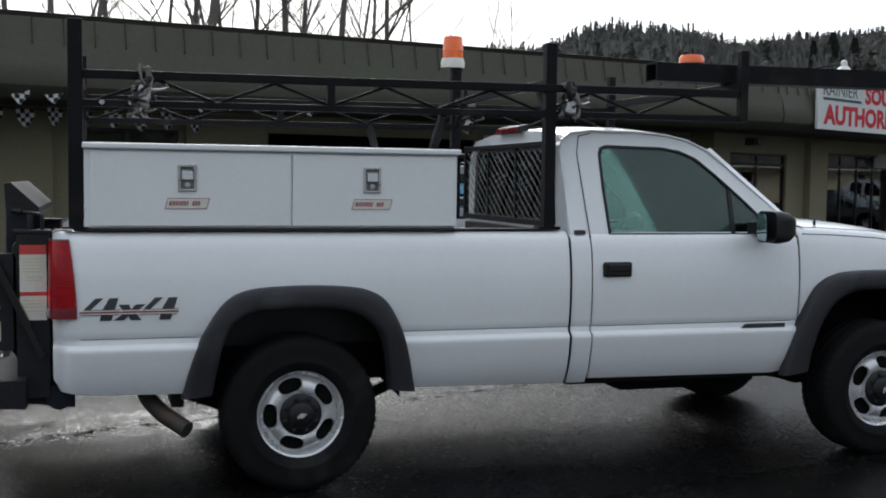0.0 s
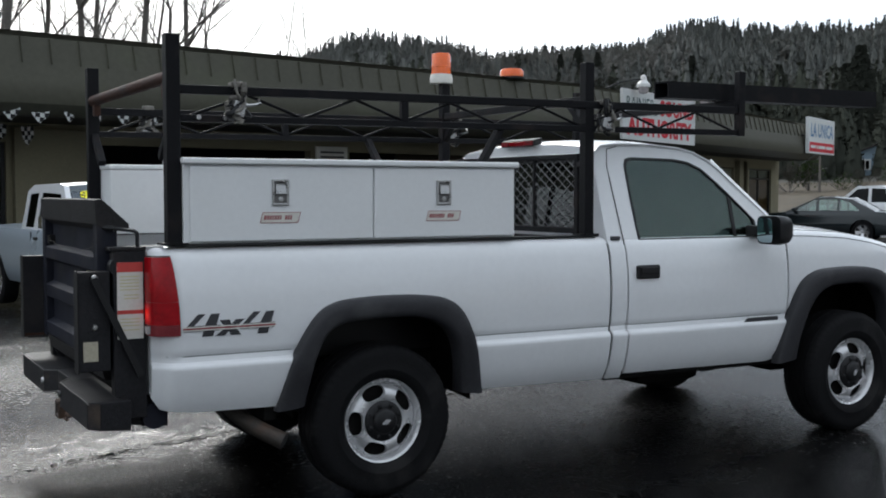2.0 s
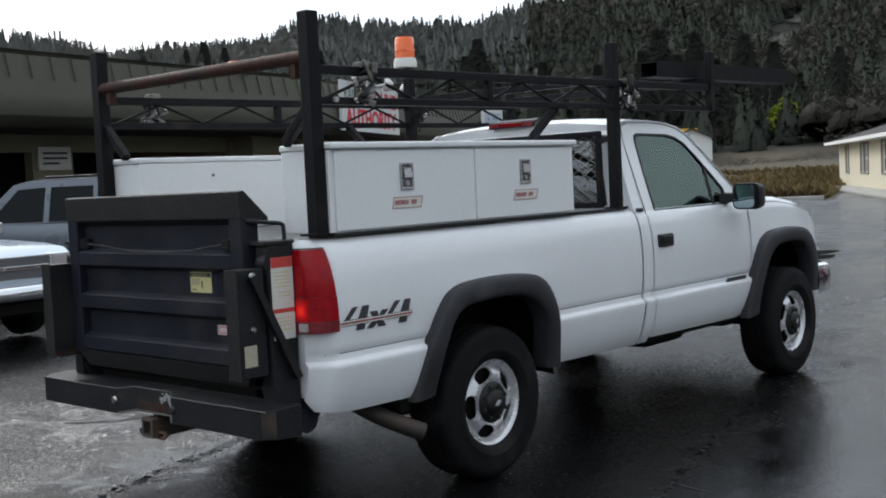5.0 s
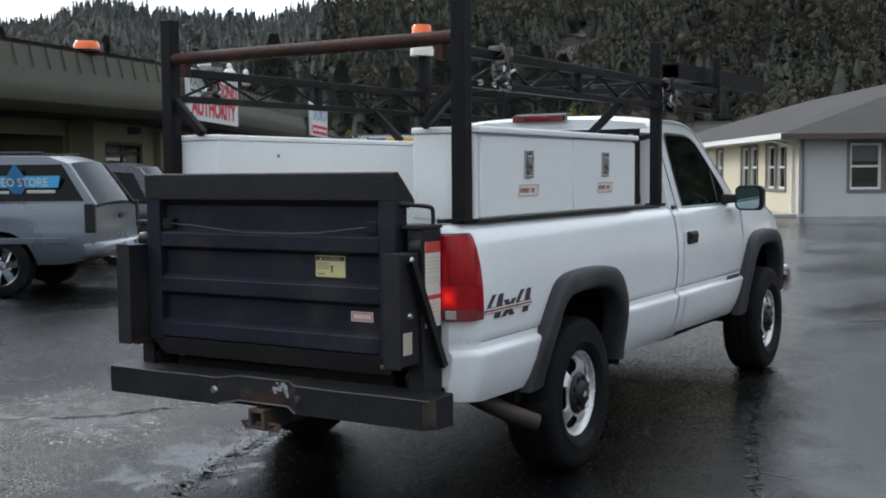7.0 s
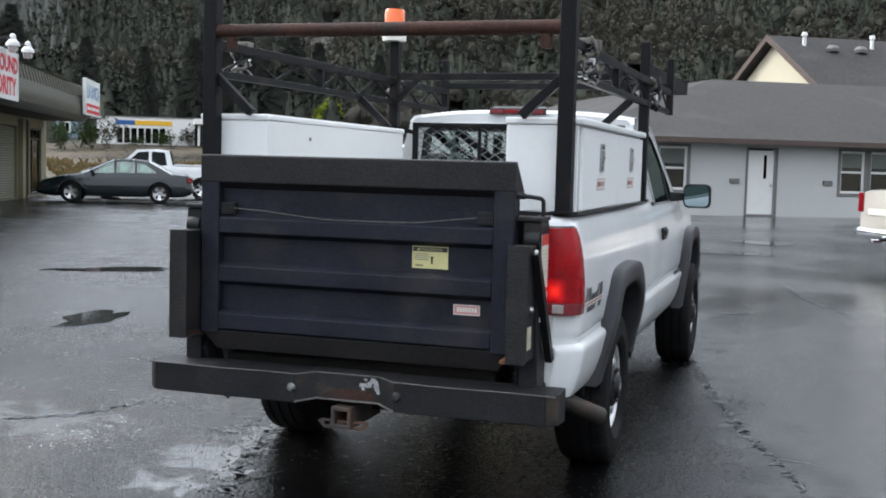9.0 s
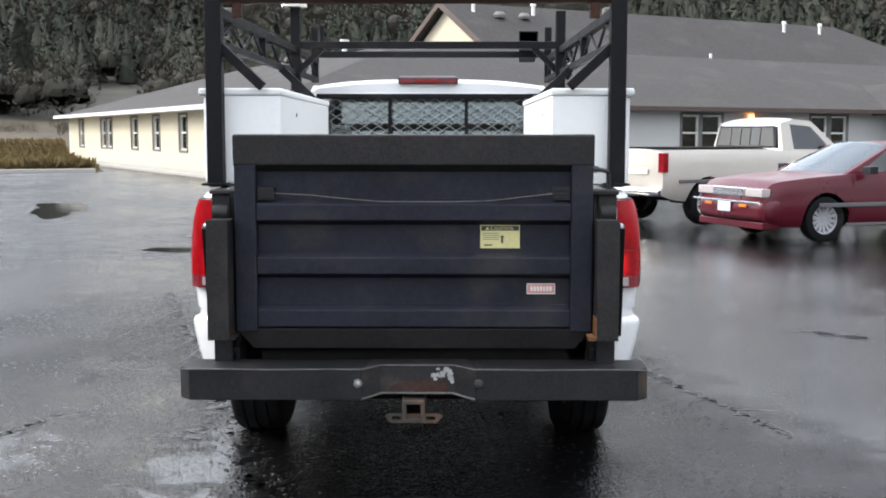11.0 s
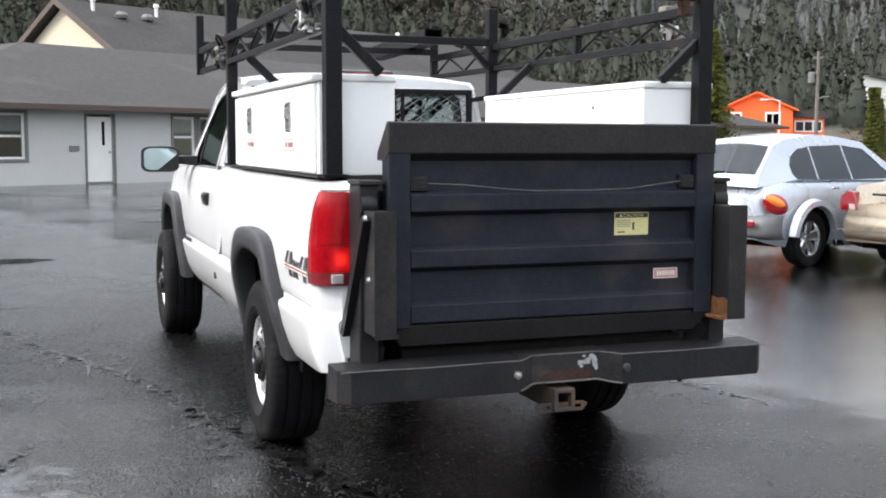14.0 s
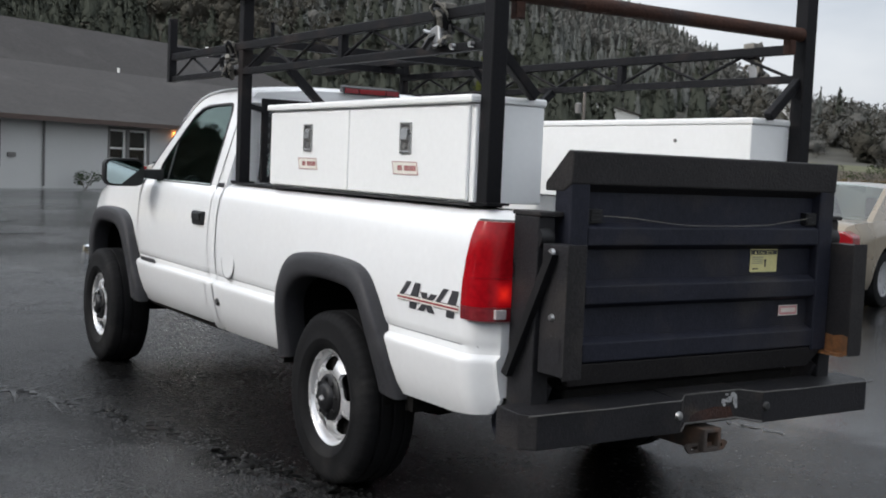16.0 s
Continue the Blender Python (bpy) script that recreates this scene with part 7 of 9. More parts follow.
def vehicle(name, label, category, at, paint, L, W, belt, gh, windows, wheels, r, wset, sill=0.24, lower=None, nose=0.10, bits=(), tumble=0.16, glass=GLASS, roof_mat=None, group="parked cars"):
    """belt: the body's upper edge (x, z); gh: greenhouse line from its rear foot over the roof to its front foot, as (x, z, kind of the surface that follows);
    windows: outlines in the greenhouse's side; wheels: axle places; bits: (name, box, material) on both sides or in the middle."""
    car = thing(name, label, category, at, group)
    h = W / 2

    def plan(x):
        e = min(x, L - x)
        return h * (1 - nose * (1 - min(1, e / 0.75)) ** 2)

    def top(x):
        return table(x, belt)

    def low(x):
        z = sill + 0.10 * (1 - min(1, min(x, L - x) / 0.5)) ** 2
        for c in wheels:
            d = abs(x - c)
            if d < r + 0.065:
                z = max(z, r + math.sqrt(max(0, (r + 0.065) ** 2 - d * d)) * 0.98)
        return z

    def shape(x, z):
        t = (z - sill) / max(0.1, top(x) - sill)
        return plan(x) * table(t, [(0, 0.93), (0.12, 0.975), (0.30, 1.0), (0.52, 1.0), (0.56, 0.992), (0.80, 0.975), (0.94, 0.945), (1.0, 0.915)])

    xs = sorted(set([round(v, 3) for v in steps(0.0, L, 34)] + [round(c + k * (r + 0.066), 3) for c in wheels for k in (-1, -0.98, -0.9, -0.75, -0.5, -0.25, 0, 0.25, 0.5, 0.75, 0.9, 0.98, 1)]))
    rows = []
    for x in xs:
        a, b = low(x), top(x)
        rows.append([(x, shape(x, a + (b - a) * k / 12), a + (b - a) * k / 12) for k in range(13)])
    body = M().grid(rows)
    body.grid([[(x, -y, z) for x, y, z in q] for q in rows])
    deck = []
    for x in xs:
        yy, zz = shape(x, top(x)), top(x)
        deck.append([(x, yy * k, zz + 0.035 * (1 - abs(k) ** 2.5)) for k in steps(-1, 1, 10)])
    body.grid(deck)
    for x, q, sg in ((0.0, rows[0], -1), (L, rows[-1], 1)):
        body.grid([[(x + sg * 0.06 * (1 - k * k) * (0.4 + 0.6 * math.sin(math.pi * min(1, max(0, (z - q[0][2]) / (q[-1][2] - q[0][2]))))), y * k, z + (0.035 * (1 - abs(k) ** 2.5) if j == len(q) - 1 else 0)) for k in steps(-1, 1, 10)] for j, (_, y, z) in enumerate(q)])
    part("body", body, paint, car, smooth=40)
    part("underside", M().box(0.25, L - 0.25, -h * 0.80, h * 0.80, sill + 0.01, sill + 0.12), UNDER, car, smooth=0)
    for c in wheels:
        a = [(c + (r + 0.06) * math.cos(t), r + (r + 0.06) * math.sin(t)) for t in steps(0, math.pi, 14)]
        for sg in (1, -1):
            part("wheel_well", M().grid([[(u, sg * h * 0.96, v), (u, sg * h * 0.55, v)] for u, v in a]).prism(a + [(c - r, sill), (c + r, sill)], sg * h * 0.55, sg * h * 0.53, lambda u, v, w: (u, w, v)), UNDER, car)
            wh = part("wheel", wset[0], None, car, at=pose(c, sg * (h - 0.125), r, 0, 0, 0 if sg > 0 else 180) @ pose(0, 0, 0, 0, 17 * (c + sg), 0))
            part("tyre", wset[1], None, wh)
            part("brake_disc", wset[2], None, wh)
    # greenhouse
    zb = min(p[1] for p in gh)
    zt = max(p[1] for p in gh)

    def gy(x, z):
        return plan(x) * 0.905 - (z - zb) / (zt - zb) * tumble * 1.0

    rm = roof_mat or paint
    line = [(p[0], p[1]) for p in gh]
    sidem = M().holed(line, windows, -0.03, lambda u, v, w: (u, gy(u, v) + w, v))
    part("cabin_side", sidem, rm, car, smooth=30)
    part("cabin_side", sidem.mirror(), rm, car, smooth=30)
    for i in range(len(gh) - 1):
        (x0, z0, k0), (x1, z1, _) = gh[i], gh[i + 1]
        lo, hi = (0.93, 1) if k0 == "glass" else (1, 1)
        rowsg = []
        for t in steps(0, 1, 3):
            x, z = x0 + (x1 - x0) * t, z0 + (z1 - z0) * t
            y = gy(x, z)
            dx, dz = z1 - z0, -(x1 - x0)
            n = math.hypot(dx, dz) or 1
            crown = 0.03 + (0.03 if k0 == "glass" else 0.0)
            rowsg.append([(x - dx / n * crown * (1 - k * k), y * k, z - dz / n * crown * (1 - k * k)) for k in steps(-1, 1, 10)])
        if k0 == "glass":
            g = part("windscreen" if x0 > L / 2 else "rear_window", M().grid([[(x, y * 0.93, z) for x, y, z in q] for q in rowsg]), glass if x0 < L / 2 else SKYGLASS, car, smooth=60)
            g.visible_shadow = False
            for sg in (1, -1):
                part("pillar", M().grid([[(q[0][0], sg * abs(q[0][1]), q[0][2]), (q[0][0] * 0.5 + q[1][0] * 0.5, sg * abs(q[0][1]) * 0.92, q[0][2] * 0.6 + q[1][2] * 0.4)] for q in rowsg]), rm, car, smooth=60)
        else:
            part("roof", M().grid(rowsg), rm, car, smooth=60)
    for w in windows:
        for sg in (1, -1):
            g = part("side_window", M().prism(w, -0.012, -0.008, lambda u, v, k: (u, sg * (gy(u, v) + k), v)), glass, car, smooth=0)
            g.visible_shadow = False
    part("interior", M().box(gh[0][0] + 0.5, gh[-1][0] - 0.4, -h * 0.72, h * 0.72, zb - 0.3, zb - 0.05), SEATCLOTH, car, smooth=0)
    sx = gh[0][0] + 0.62 * (gh[-1][0] - gh[0][0])
    for y in (-0.36, 0.36):
        part("seat", M().loft([[(sx - 0.35, y - 0.22, zb - 0.1), (sx - 0.35, y + 0.22, zb - 0.1), (sx - 0.2, y + 0.22, zb - 0.1), (sx - 0.2, y - 0.22, zb - 0.1)], [(sx - 0.5, y - 0.16, zb + 0.32), (sx - 0.5, y + 0.16, zb + 0.32), (sx - 0.42, y + 0.16, zb + 0.32), (sx - 0.42, y - 0.16, zb + 0.32)]]), SEATCLOTH, car, smooth=0, bevel=0.03)
    for b in bits:
        nm, (x0, x1, y0, y1, z0, z1), mt = b[:3]
        if nm.endswith("bumper"):
            part(nm, rounded_bumper(x0 if x0 < L / 2 else x1, -1 if x0 < L / 2 else 1, x1 - x0, y1, z0, z1), mt, car, smooth=60)
        elif len(b) > 3 and b[3] == "mid":
            part(nm, M().box(x0, x1, y0, y1, z0, z1), mt, car, smooth=0, bevel=0.012)
        else:
            part(nm, M().box(x0, x1, y0, y1, z0, z1), mt, car, smooth=0, bevel=0.012)
            part(nm, M().box(x0, x1, -y1, -y0, z0, z1), mt, car, smooth=0, bevel=0.012)
    return car


def seams(car, xs, z0, z1, y, mat=INK):
    for x in xs:
        for sg in (1, -1):
            part("door_seam", M().box(x - 0.004, x + 0.004, min(sg * (y - 0.012), sg * (y + 0.003)), max(sg * (y - 0.012), sg * (y + 0.003)), z0, z1), mat, car, smooth=0)


def spot(x, y, toward):
    """A pose on the lot whose x axis points along the parking rows: toward +1 away from the shops, -1 to the shops."""
    return pose(x, y, 0, 0, 0, -60.0 if toward > 0 else 120.0)


MAROON = mk("maroon_paint", (0.078, 0.004, 0.012), 0.30, 0.0, 0.08, 2, 30, 0.01, 200, coat=0.1, spec=0.35)
SILVERBLUE = mk("silver_blue_paint", (0.50, 0.54, 0.60), 0.28, 0.5, 0.05, 2, 30, 0.01, 200, coat=0.6)
GOLD = mk("champagne_paint", (0.27, 0.225, 0.165), 0.28, 0.5, 0.05, 2, 30, 0.01, 200, coat=0.6)
BEIGE = mk("beige_silver_paint", (0.50, 0.47, 0.42), 0.35, 0.2, 0.06, 2, 30, 0.01, 200, coat=0.4)
LARGEGREY = mk("grey_silver_paint", (0.13, 0.145, 0.17), 0.3, 0.35, 0.05, 2, 30, 0.01, 200, coat=0.4)
PALEBLUE = mk("pale_silver_paint", (0.47, 0.54, 0.61), 0.3, 0.35, 0.05, 2, 30, 0.01, 200, coat=0.5)
NAVY = mk("dark_blue_grey_paint", (0.02, 0.026, 0.038), 0.3, 0.0, 0.05, 2, 30, 0.01, 200, coat=0.6)
GREEN = mk("dark_green_paint", (0.007, 0.014, 0.017), 0.2, 0.3, 0.05, 2, 30, 0.01, 200, coat=0.7)
GREYTRIM = mk("grey_bumper_plastic", (0.11, 0.11, 0.115), 0.5, 0, 0.1, 5, 50, 0.05, 200)
PLATE = mk("pale_number_plate", (0.5, 0.58, 0.66), 0.4, 0, 0.1, 20, 60, 0)
WHEELTRIM = mk("grey_wheel_trim", (0.36, 0.36, 0.37), 0.4, 0.2, 0.1, 9, 60, 0.02, 200)
HUBSET = wheel_set("hub", 0.325, 0.10, 14, WHEELTRIM)
SPORT5 = wheel_set("sport", 0.33, 0.105, 5, ALLOY)
BIG5 = wheel_set("big", 0.385, 0.125, 6, CHROME)
STEEL8 = wheel_set("steel", 0.375, 0.12, 8, RIM)

# maroon saloon
red = vehicle("saloon_car", "maroon four-door saloon with silver wheel trims", "car", pose(12.16, -2.48, 0, 0, 0, 110), MAROON, 4.72, 1.84,
              [(0, 0.86), (0.06, 0.93), (0.5, 0.97), (1.1, 0.985), (3.35, 0.955), (4.0, 0.915), (4.5, 0.86), (4.68, 0.80), (4.72, 0.70)],
              [(0.62, 0.955, "glass"), (1.30, 1.33, "roof"), (1.62, 1.385, "roof"), (2.1, 1.395, "roof"), (2.5, 1.36, "glass"), (3.45, 0.93, "end")],
              [[(0.98, 0.985), (1.56, 0.985), (1.60, 1.30), (1.46, 1.29)], [(1.64, 0.985), (2.36, 0.985), (2.36, 1.315), (1.68, 1.315)], [(2.44, 0.985), (3.12, 0.985), (2.62, 1.275), (2.44, 1.31)]],
              (1.02, 3.76), 0.325, HUBSET, 0.22, nose=0.13, bits=[
                  ("head_lamp", (4.62, 4.765, 0.40, 0.80, 0.65, 0.765), CLEARLENS), ("grille", (4.70, 4.785, -0.38, 0.38, 0.645, 0.77), CHROME, "mid"),
                  ("front_bumper", (4.52, 4.82, -0.86, 0.86, 0.30, 0.60), MAROON, "mid"), ("lower_valance", (4.45, 4.74, -0.80, 0.80, 0.20, 0.295), MAROON, "mid"), ("bumper_strip", (4.815, 4.828, -0.84, 0.84, 0.555, 0.585), CHROME, "mid"), ("fog_lens", (4.815, 4.825, 0.34, 0.52, 0.50, 0.54), AMBER),
                  ("side_moulding", (0.95, 3.9, 0.915, 0.935, 0.50, 0.56), GREYTRIM), ("door_handle", (1.75, 1.90, 0.895, 0.925, 0.84, 0.875), CHROME), ("door_handle", (2.47, 2.62, 0.90, 0.93, 0.84, 0.875), CHROME),
                  ("tail_lamp", (-0.03, 0.10, 0.45, 0.86, 0.66, 0.84), REDLENS), ("door_mirror", (3.02, 3.16, 0.90, 1.06, 0.96, 1.07), PLASTIC), ("wiper", (3.36, 3.40, -0.5, 0.1, 0.985, 1.0), PLASTIC, "mid"),
                  ("number_plate", (4.83, 4.84, -0.16, 0.16, 0.42, 0.56), PLATE, "mid"), ("sill_strip", (1.4, 3.4, 0.865, 0.89, 0.22, 0.27), GREYTRIM)])
seams(red, (1.62, 2.40, 3.30), 0.28, 0.94, 0.90)

# silver retro hatchback, tall and rounded
ptc = vehicle("hatchback_car", "pale silver rounded retro hatchback with grey bumpers", "car", pose(5.99, 0.52, 0, 0, 0, -71), SILVERBLUE, 4.25, 1.62,
              [(0, 0.80), (0.05, 0.92), (0.4, 0.98), (1.4, 0.97), (2.9, 0.95), (3.3, 0.95), (3.9, 0.86), (4.2, 0.72), (4.25, 0.6)],
              [(0.03, 0.93, "roof"), (0.11, 1.07, "glass"), (0.40, 1.40, "roof"), (0.62, 1.485, "roof"), (1.1, 1.53, "roof"), (1.7, 1.525, "roof"), (2.25, 1.46, "glass"), (3.05, 0.97, "end")],
              [[(0.56, 1.08), (0.62, 1.02), (1.03, 1.01), (1.05, 1.40), (0.80, 1.37), (0.62, 1.28), (0.56, 1.18)], [(1.05, 1.01), (1.76, 1.0), (1.76, 1.42), (1.07, 1.405)], [(1.78, 1.0), (2.74, 1.0), (2.24, 1.37), (1.78, 1.42)]],
              (0.78, 3.38), 0.325, SPORT5, 0.24, nose=0.30, tumble=0.27, glass=TINTGLASS, bits=[
                  ("rear_bumper", (-0.10, 0.16, -0.80, 0.80, 0.34, 0.62), GREYTRIM, "mid"), ("reflector", (-0.115, -0.09, 0.40, 0.62, 0.49, 0.56), REDLENS), ("number_plate", (-0.115, -0.10, -0.16, 0.16, 0.46, 0.60), PLATE, "mid"),
                  ("tailgate_handle", (-0.045, -0.02, -0.04, 0.04, 0.82, 0.88), CHROME, "mid"),
                  ("door_handle", (1.08, 1.22, 0.835, 0.865, 0.90, 0.935), CHROME), ("wiper", (0.17, 0.20, -0.1, 0.32, 1.02, 1.04), PLASTIC, "mid"), ("door_mirror", (2.62, 2.76, 0.84, 1.0, 1.0, 1.12), PLASTIC),
                  ("running_board", (1.2, 2.95, 0.80, 0.86, 0.22, 0.30), CHROME)])
for sg in (1, -1):
    a = [(0.78 + 0.47 * math.cos(t), 0.33 + 0.47 * math.sin(t)) for t in steps(0.1, math.pi - 0.1, 20)]
    b = [(0.78 + 0.385 * math.cos(t), 0.33 + 0.385 * math.sin(t)) for t in steps(0.1, math.pi - 0.1, 20)]
    part("rear_fender", M().grid([[(u, sg * 0.80, v), ((u * 0.7 + w * 0.3), sg * 0.875, v * 0.7 + z * 0.3), (w, sg * 0.885, z), (w, sg * 0.80, z)] for (u, v), (w, z) in zip(a, b)]), SILVERBLUE, ptc, "bulging rear fender", 60)
    lamp = part("tail_lamp", M().lathe([(0.0, 0.035), (0.06, 0.030), (0.10, 0.016), (0.115, 0.0), (0.10, -0.02), (0.0, -0.03)], 28, "y"), REDLENS, ptc, at=pose(0.11, sg * 0.745, 0.745, 0, -28, 52 if sg > 0 else 128) @ Matrix.Diagonal((1.3, 1, 0.95, 1)))
    part("indicator_lens", M().lathe([(0.0, 0.040), (0.05, 0.034), (0.072, 0.018), (0.072, 0.0)], 24, "y"), AMBER, lamp, at=pose(0.012, 0.002, 0.032) @ Matrix.Diagonal((1.25, 1, 0.8, 1)))

# champagne saloon
gold = vehicle("saloon_car", "champagne gold saloon seen from its wet boot", "car", pose(4.45, -0.92, 0, 0, 0, -76), GOLD, 4.95, 1.85,
               [(0, 0.74), (0.05, 0.90), (0.25, 0.97), (0.9, 1.00), (3.3, 0.97), (4.0, 0.90), (4.7, 0.76), (4.95, 0.6)],
               [(0.70, 0.985, "glass"), (1.45, 1.38, "roof"), (2.0, 1.42, "roof"), (2.55, 1.40, "glass"), (3.5, 0.945, "end")],
               [[(1.12, 1.01), (1.75, 1.01), (1.75, 1.34), (1.52, 1.31)], [(1.81, 1.01), (2.45, 1.01), (2.45, 1.345), (1.82, 1.345)], [(2.52, 1.01), (3.2, 1.01), (2.68, 1.32), (2.52, 1.34)]],
               (1.02, 3.78), 0.325, HUBSET, 0.22, nose=0.14, bits=[
                   ("rear_bumper", (-0.12, 0.16, -0.88, 0.88, 0.34, 0.62), GOLD, "mid"), ("boot_trim", (-0.035, -0.01, -0.44, 0.44, 0.855, 0.885), PLASTIC, "mid"),
                   ("number_plate", (-0.045, -0.02, -0.16, 0.16, 0.69, 0.83), PLATE, "mid"), ("brake_lamp", (0.22, 0.30, -0.14, 0.14, 1.0, 1.02), REDLENS, "mid"),
                   ("bumper_seam", (-0.124, -0.118, -0.84, 0.84, 0.455, 0.47), GREYTRIM, "mid"), ("door_handle", (1.85, 2.0, 0.905, 0.935, 0.86, 0.895), GOLD), ("door_mirror", (3.1, 3.24, 0.90, 1.06, 0.99, 1.1), GOLD)])
for sg in (1, -1):
    lp = M().prism([(0.60, 0.67), (0.902, 0.67), (0.902, 0.84), (0.80, 0.895), (0.70, 0.89)], -0.02, 0.20, lambda u, v, w: (w + 0.16 * max(0.0, u - 0.62), u, v))
    tl = part("tail_lamp", lp if sg > 0 else lp.mirror(), REDLENS, gold, "large red tail lamp", 0, bevel=0.02)
    rv = M().prism([(0.66, 0.69), (0.75, 0.69), (0.755, 0.75), (0.675, 0.75)], -0.028, -0.012, lambda u, v, w: (w + 0.16 * max(0.0, u - 0.62), u, v))
    part("reversing_lens", rv if sg > 0 else rv.mirror(), CLEARLENS, tl, smooth=0)
seams(gold, (1.78, 2.5, 3.35), 0.28, 0.95, 0.905)

# beige pickup
bp = vehicle("pickup_truck", "beige and silver older pickup with a rear hitch bumper", "pickup truck", spot(13.32, 3.03, 1), BEIGE, 5.35, 1.94,
        [(0, 1.22), (0.05, 1.26), (2.55, 1.26), (2.6, 1.24), (4.1, 1.22), (4.3, 1.20), (5.0, 1.12), (5.3, 1.02), (5.35, 0.9)],
        [(2.72, 1.22, "glass"), (2.78, 1.72, "roof"), (3.1, 1.79, "roof"), (3.55, 1.75, "glass"), (4.2, 1.21, "end")],
        [[(3.0, 1.26), (3.92, 1.26), (3.50, 1.66), (3.0, 1.70)]],
        (0.95, 4.34), 0.385, STEEL8, 0.42, nose=0.06, bits=[
            ("tail_lamp", (-0.03, 0.08, 0.82, 0.955, 0.90, 1.22), REDLENS), ("rear_bumper", (-0.22, -0.04, -0.88, 0.88, 0.50, 0.66), CHROME, "mid"), ("tailgate_handle", (-0.075, -0.05, -0.06, 0.06, 1.06, 1.12), INK, "mid"),
            ("tailgate_band", (-0.068, -0.05, -0.6, 0.6, 0.86, 0.96), LABELWHITE, "mid"), ("tow_ball", (-0.36, -0.2, -0.03, 0.03, 0.44, 0.5), CHROME, "mid"), ("side_moulding", (0.3, 5.1, 0.955, 0.975, 0.72, 0.78), GREYTRIM),
            ("door_handle", (2.98, 3.12, 0.93, 0.96, 1.02, 1.08), PLASTIC), ("door_mirror", (3.85, 3.98, 0.97, 1.2, 1.24, 1.4), PLASTIC), ("bed_inner", (0.1, 2.5, -0.8, 0.8, 1.285, 1.30), UNDER, "mid")])

_to = lambda u, v, w: (2.665 + 0.12 * (v - 1.22) - w, u, v)
rw = part("rear_window", M().prism([(-0.70, 1.32), (0.70, 1.32), (0.64, 1.64), (-0.64, 1.64)], 0.0, 0.006, _to), TINTGLASS, bp, "greenish sliding rear window", 0)
part("window_seal", M().holed([(-0.74, 1.285), (0.74, 1.285), (0.67, 1.675), (-0.67, 1.675)], [[(-0.70, 1.32), (0.70, 1.32), (0.64, 1.64), (-0.64, 1.64)]], 0.010, _to), PLASTIC, rw, smooth=0)
for y in (-0.36, -0.12, 0.12, 0.36):
    part("window_bar", M().prism([(y - 0.012, 1.32), (y + 0.012, 1.32), (y + 0.012, 1.64), (y - 0.012, 1.64)], 0.006, 0.010, _to), PLASTIC, rw, smooth=0)

# pale pickup with the price on its screen, facing the lot
bro = vehicle("pickup_truck", "pale silver extended-cab pickup with white roof and yellow windscreen price", "pickup truck", pose(0.37, 17.63, 0, 0, 0, -82), PALEBLUE, 5.3, 1.80,
              [(0, 1.02), (0.05, 1.06), (3.8, 1.08), (4.0, 1.075), (4.8, 1.035), (5.18, 0.985), (5.3, 0.88)],
              [(2.02, 1.04, "glass"), (2.10, 1.55, "roof"), (2.32, 1.635, "roof"), (3.28, 1.650, "roof"), (3.44, 1.615, "glass"), (3.92, 1.06, "end")],
              [[(2.18, 1.10), (2.52, 1.10), (2.56, 1.53), (2.22, 1.52)], [(2.66, 1.10), (3.70, 1.10), (3.38, 1.52), (2.68, 1.54)]],
              (1.15, 4.38), 0.36, SPORT5, 0.38, nose=0.06, tumble=0.09, roof_mat=WHITE, glass=SHADEGLASS, bits=[
                  ("head_lamp", (5.20, 5.345, 0.46, 0.79, 0.78, 0.95), CHROME), ("lamp_glass", (5.34, 5.352, 0.48, 0.77, 0.80, 0.93), CLEARLENS), ("indicator", (5.14, 5.33, 0.81, 0.848, 0.80, 0.86), AMBER), ("grille", (5.29, 5.36, -0.44, 0.44, 0.71, 0.94), GREYTRIM, "mid"),
                  ("grille_bar", (5.36, 5.37, -0.44, 0.44, 0.80, 0.85), CHROME, "mid"), ("front_bumper", (5.24, 5.46, -0.89, 0.89, 0.49, 0.66), CHROME, "mid"), ("lower_valance", (5.16, 5.36, -0.80, 0.80, 0.36, 0.485), UNDER, "mid"), ("door_mirror", (3.56, 3.69, 0.89, 1.08, 1.12, 1.26), CHROME), ("door_handle", (2.72, 2.87, 0.86, 0.89, 0.95, 0.99), PLASTIC), ("wiper", (3.86, 3.90, -0.4, 0.3, 1.12, 1.135), PLASTIC, "mid")])
seams(bro, (2.60, 3.75), 0.46, 1.05, 0.875)
# painted price, brightened by a faint added glow
PRICE = glow("glowing_yellow_paint", (0.9, 0.85, 0.02), 0.15, (0.8, 0.75, 0.03))
lettering("windscreen_price", "$2995", 0.72, 0.125, PRICE, bro, Matrix.Translation((3.565, -0.22, 1.500)) @ Matrix.Rotation(radians(90), 4, "Z") @ pose(0, 0, 0, -41, 0, 0), depth=0.02, bold=0.02)
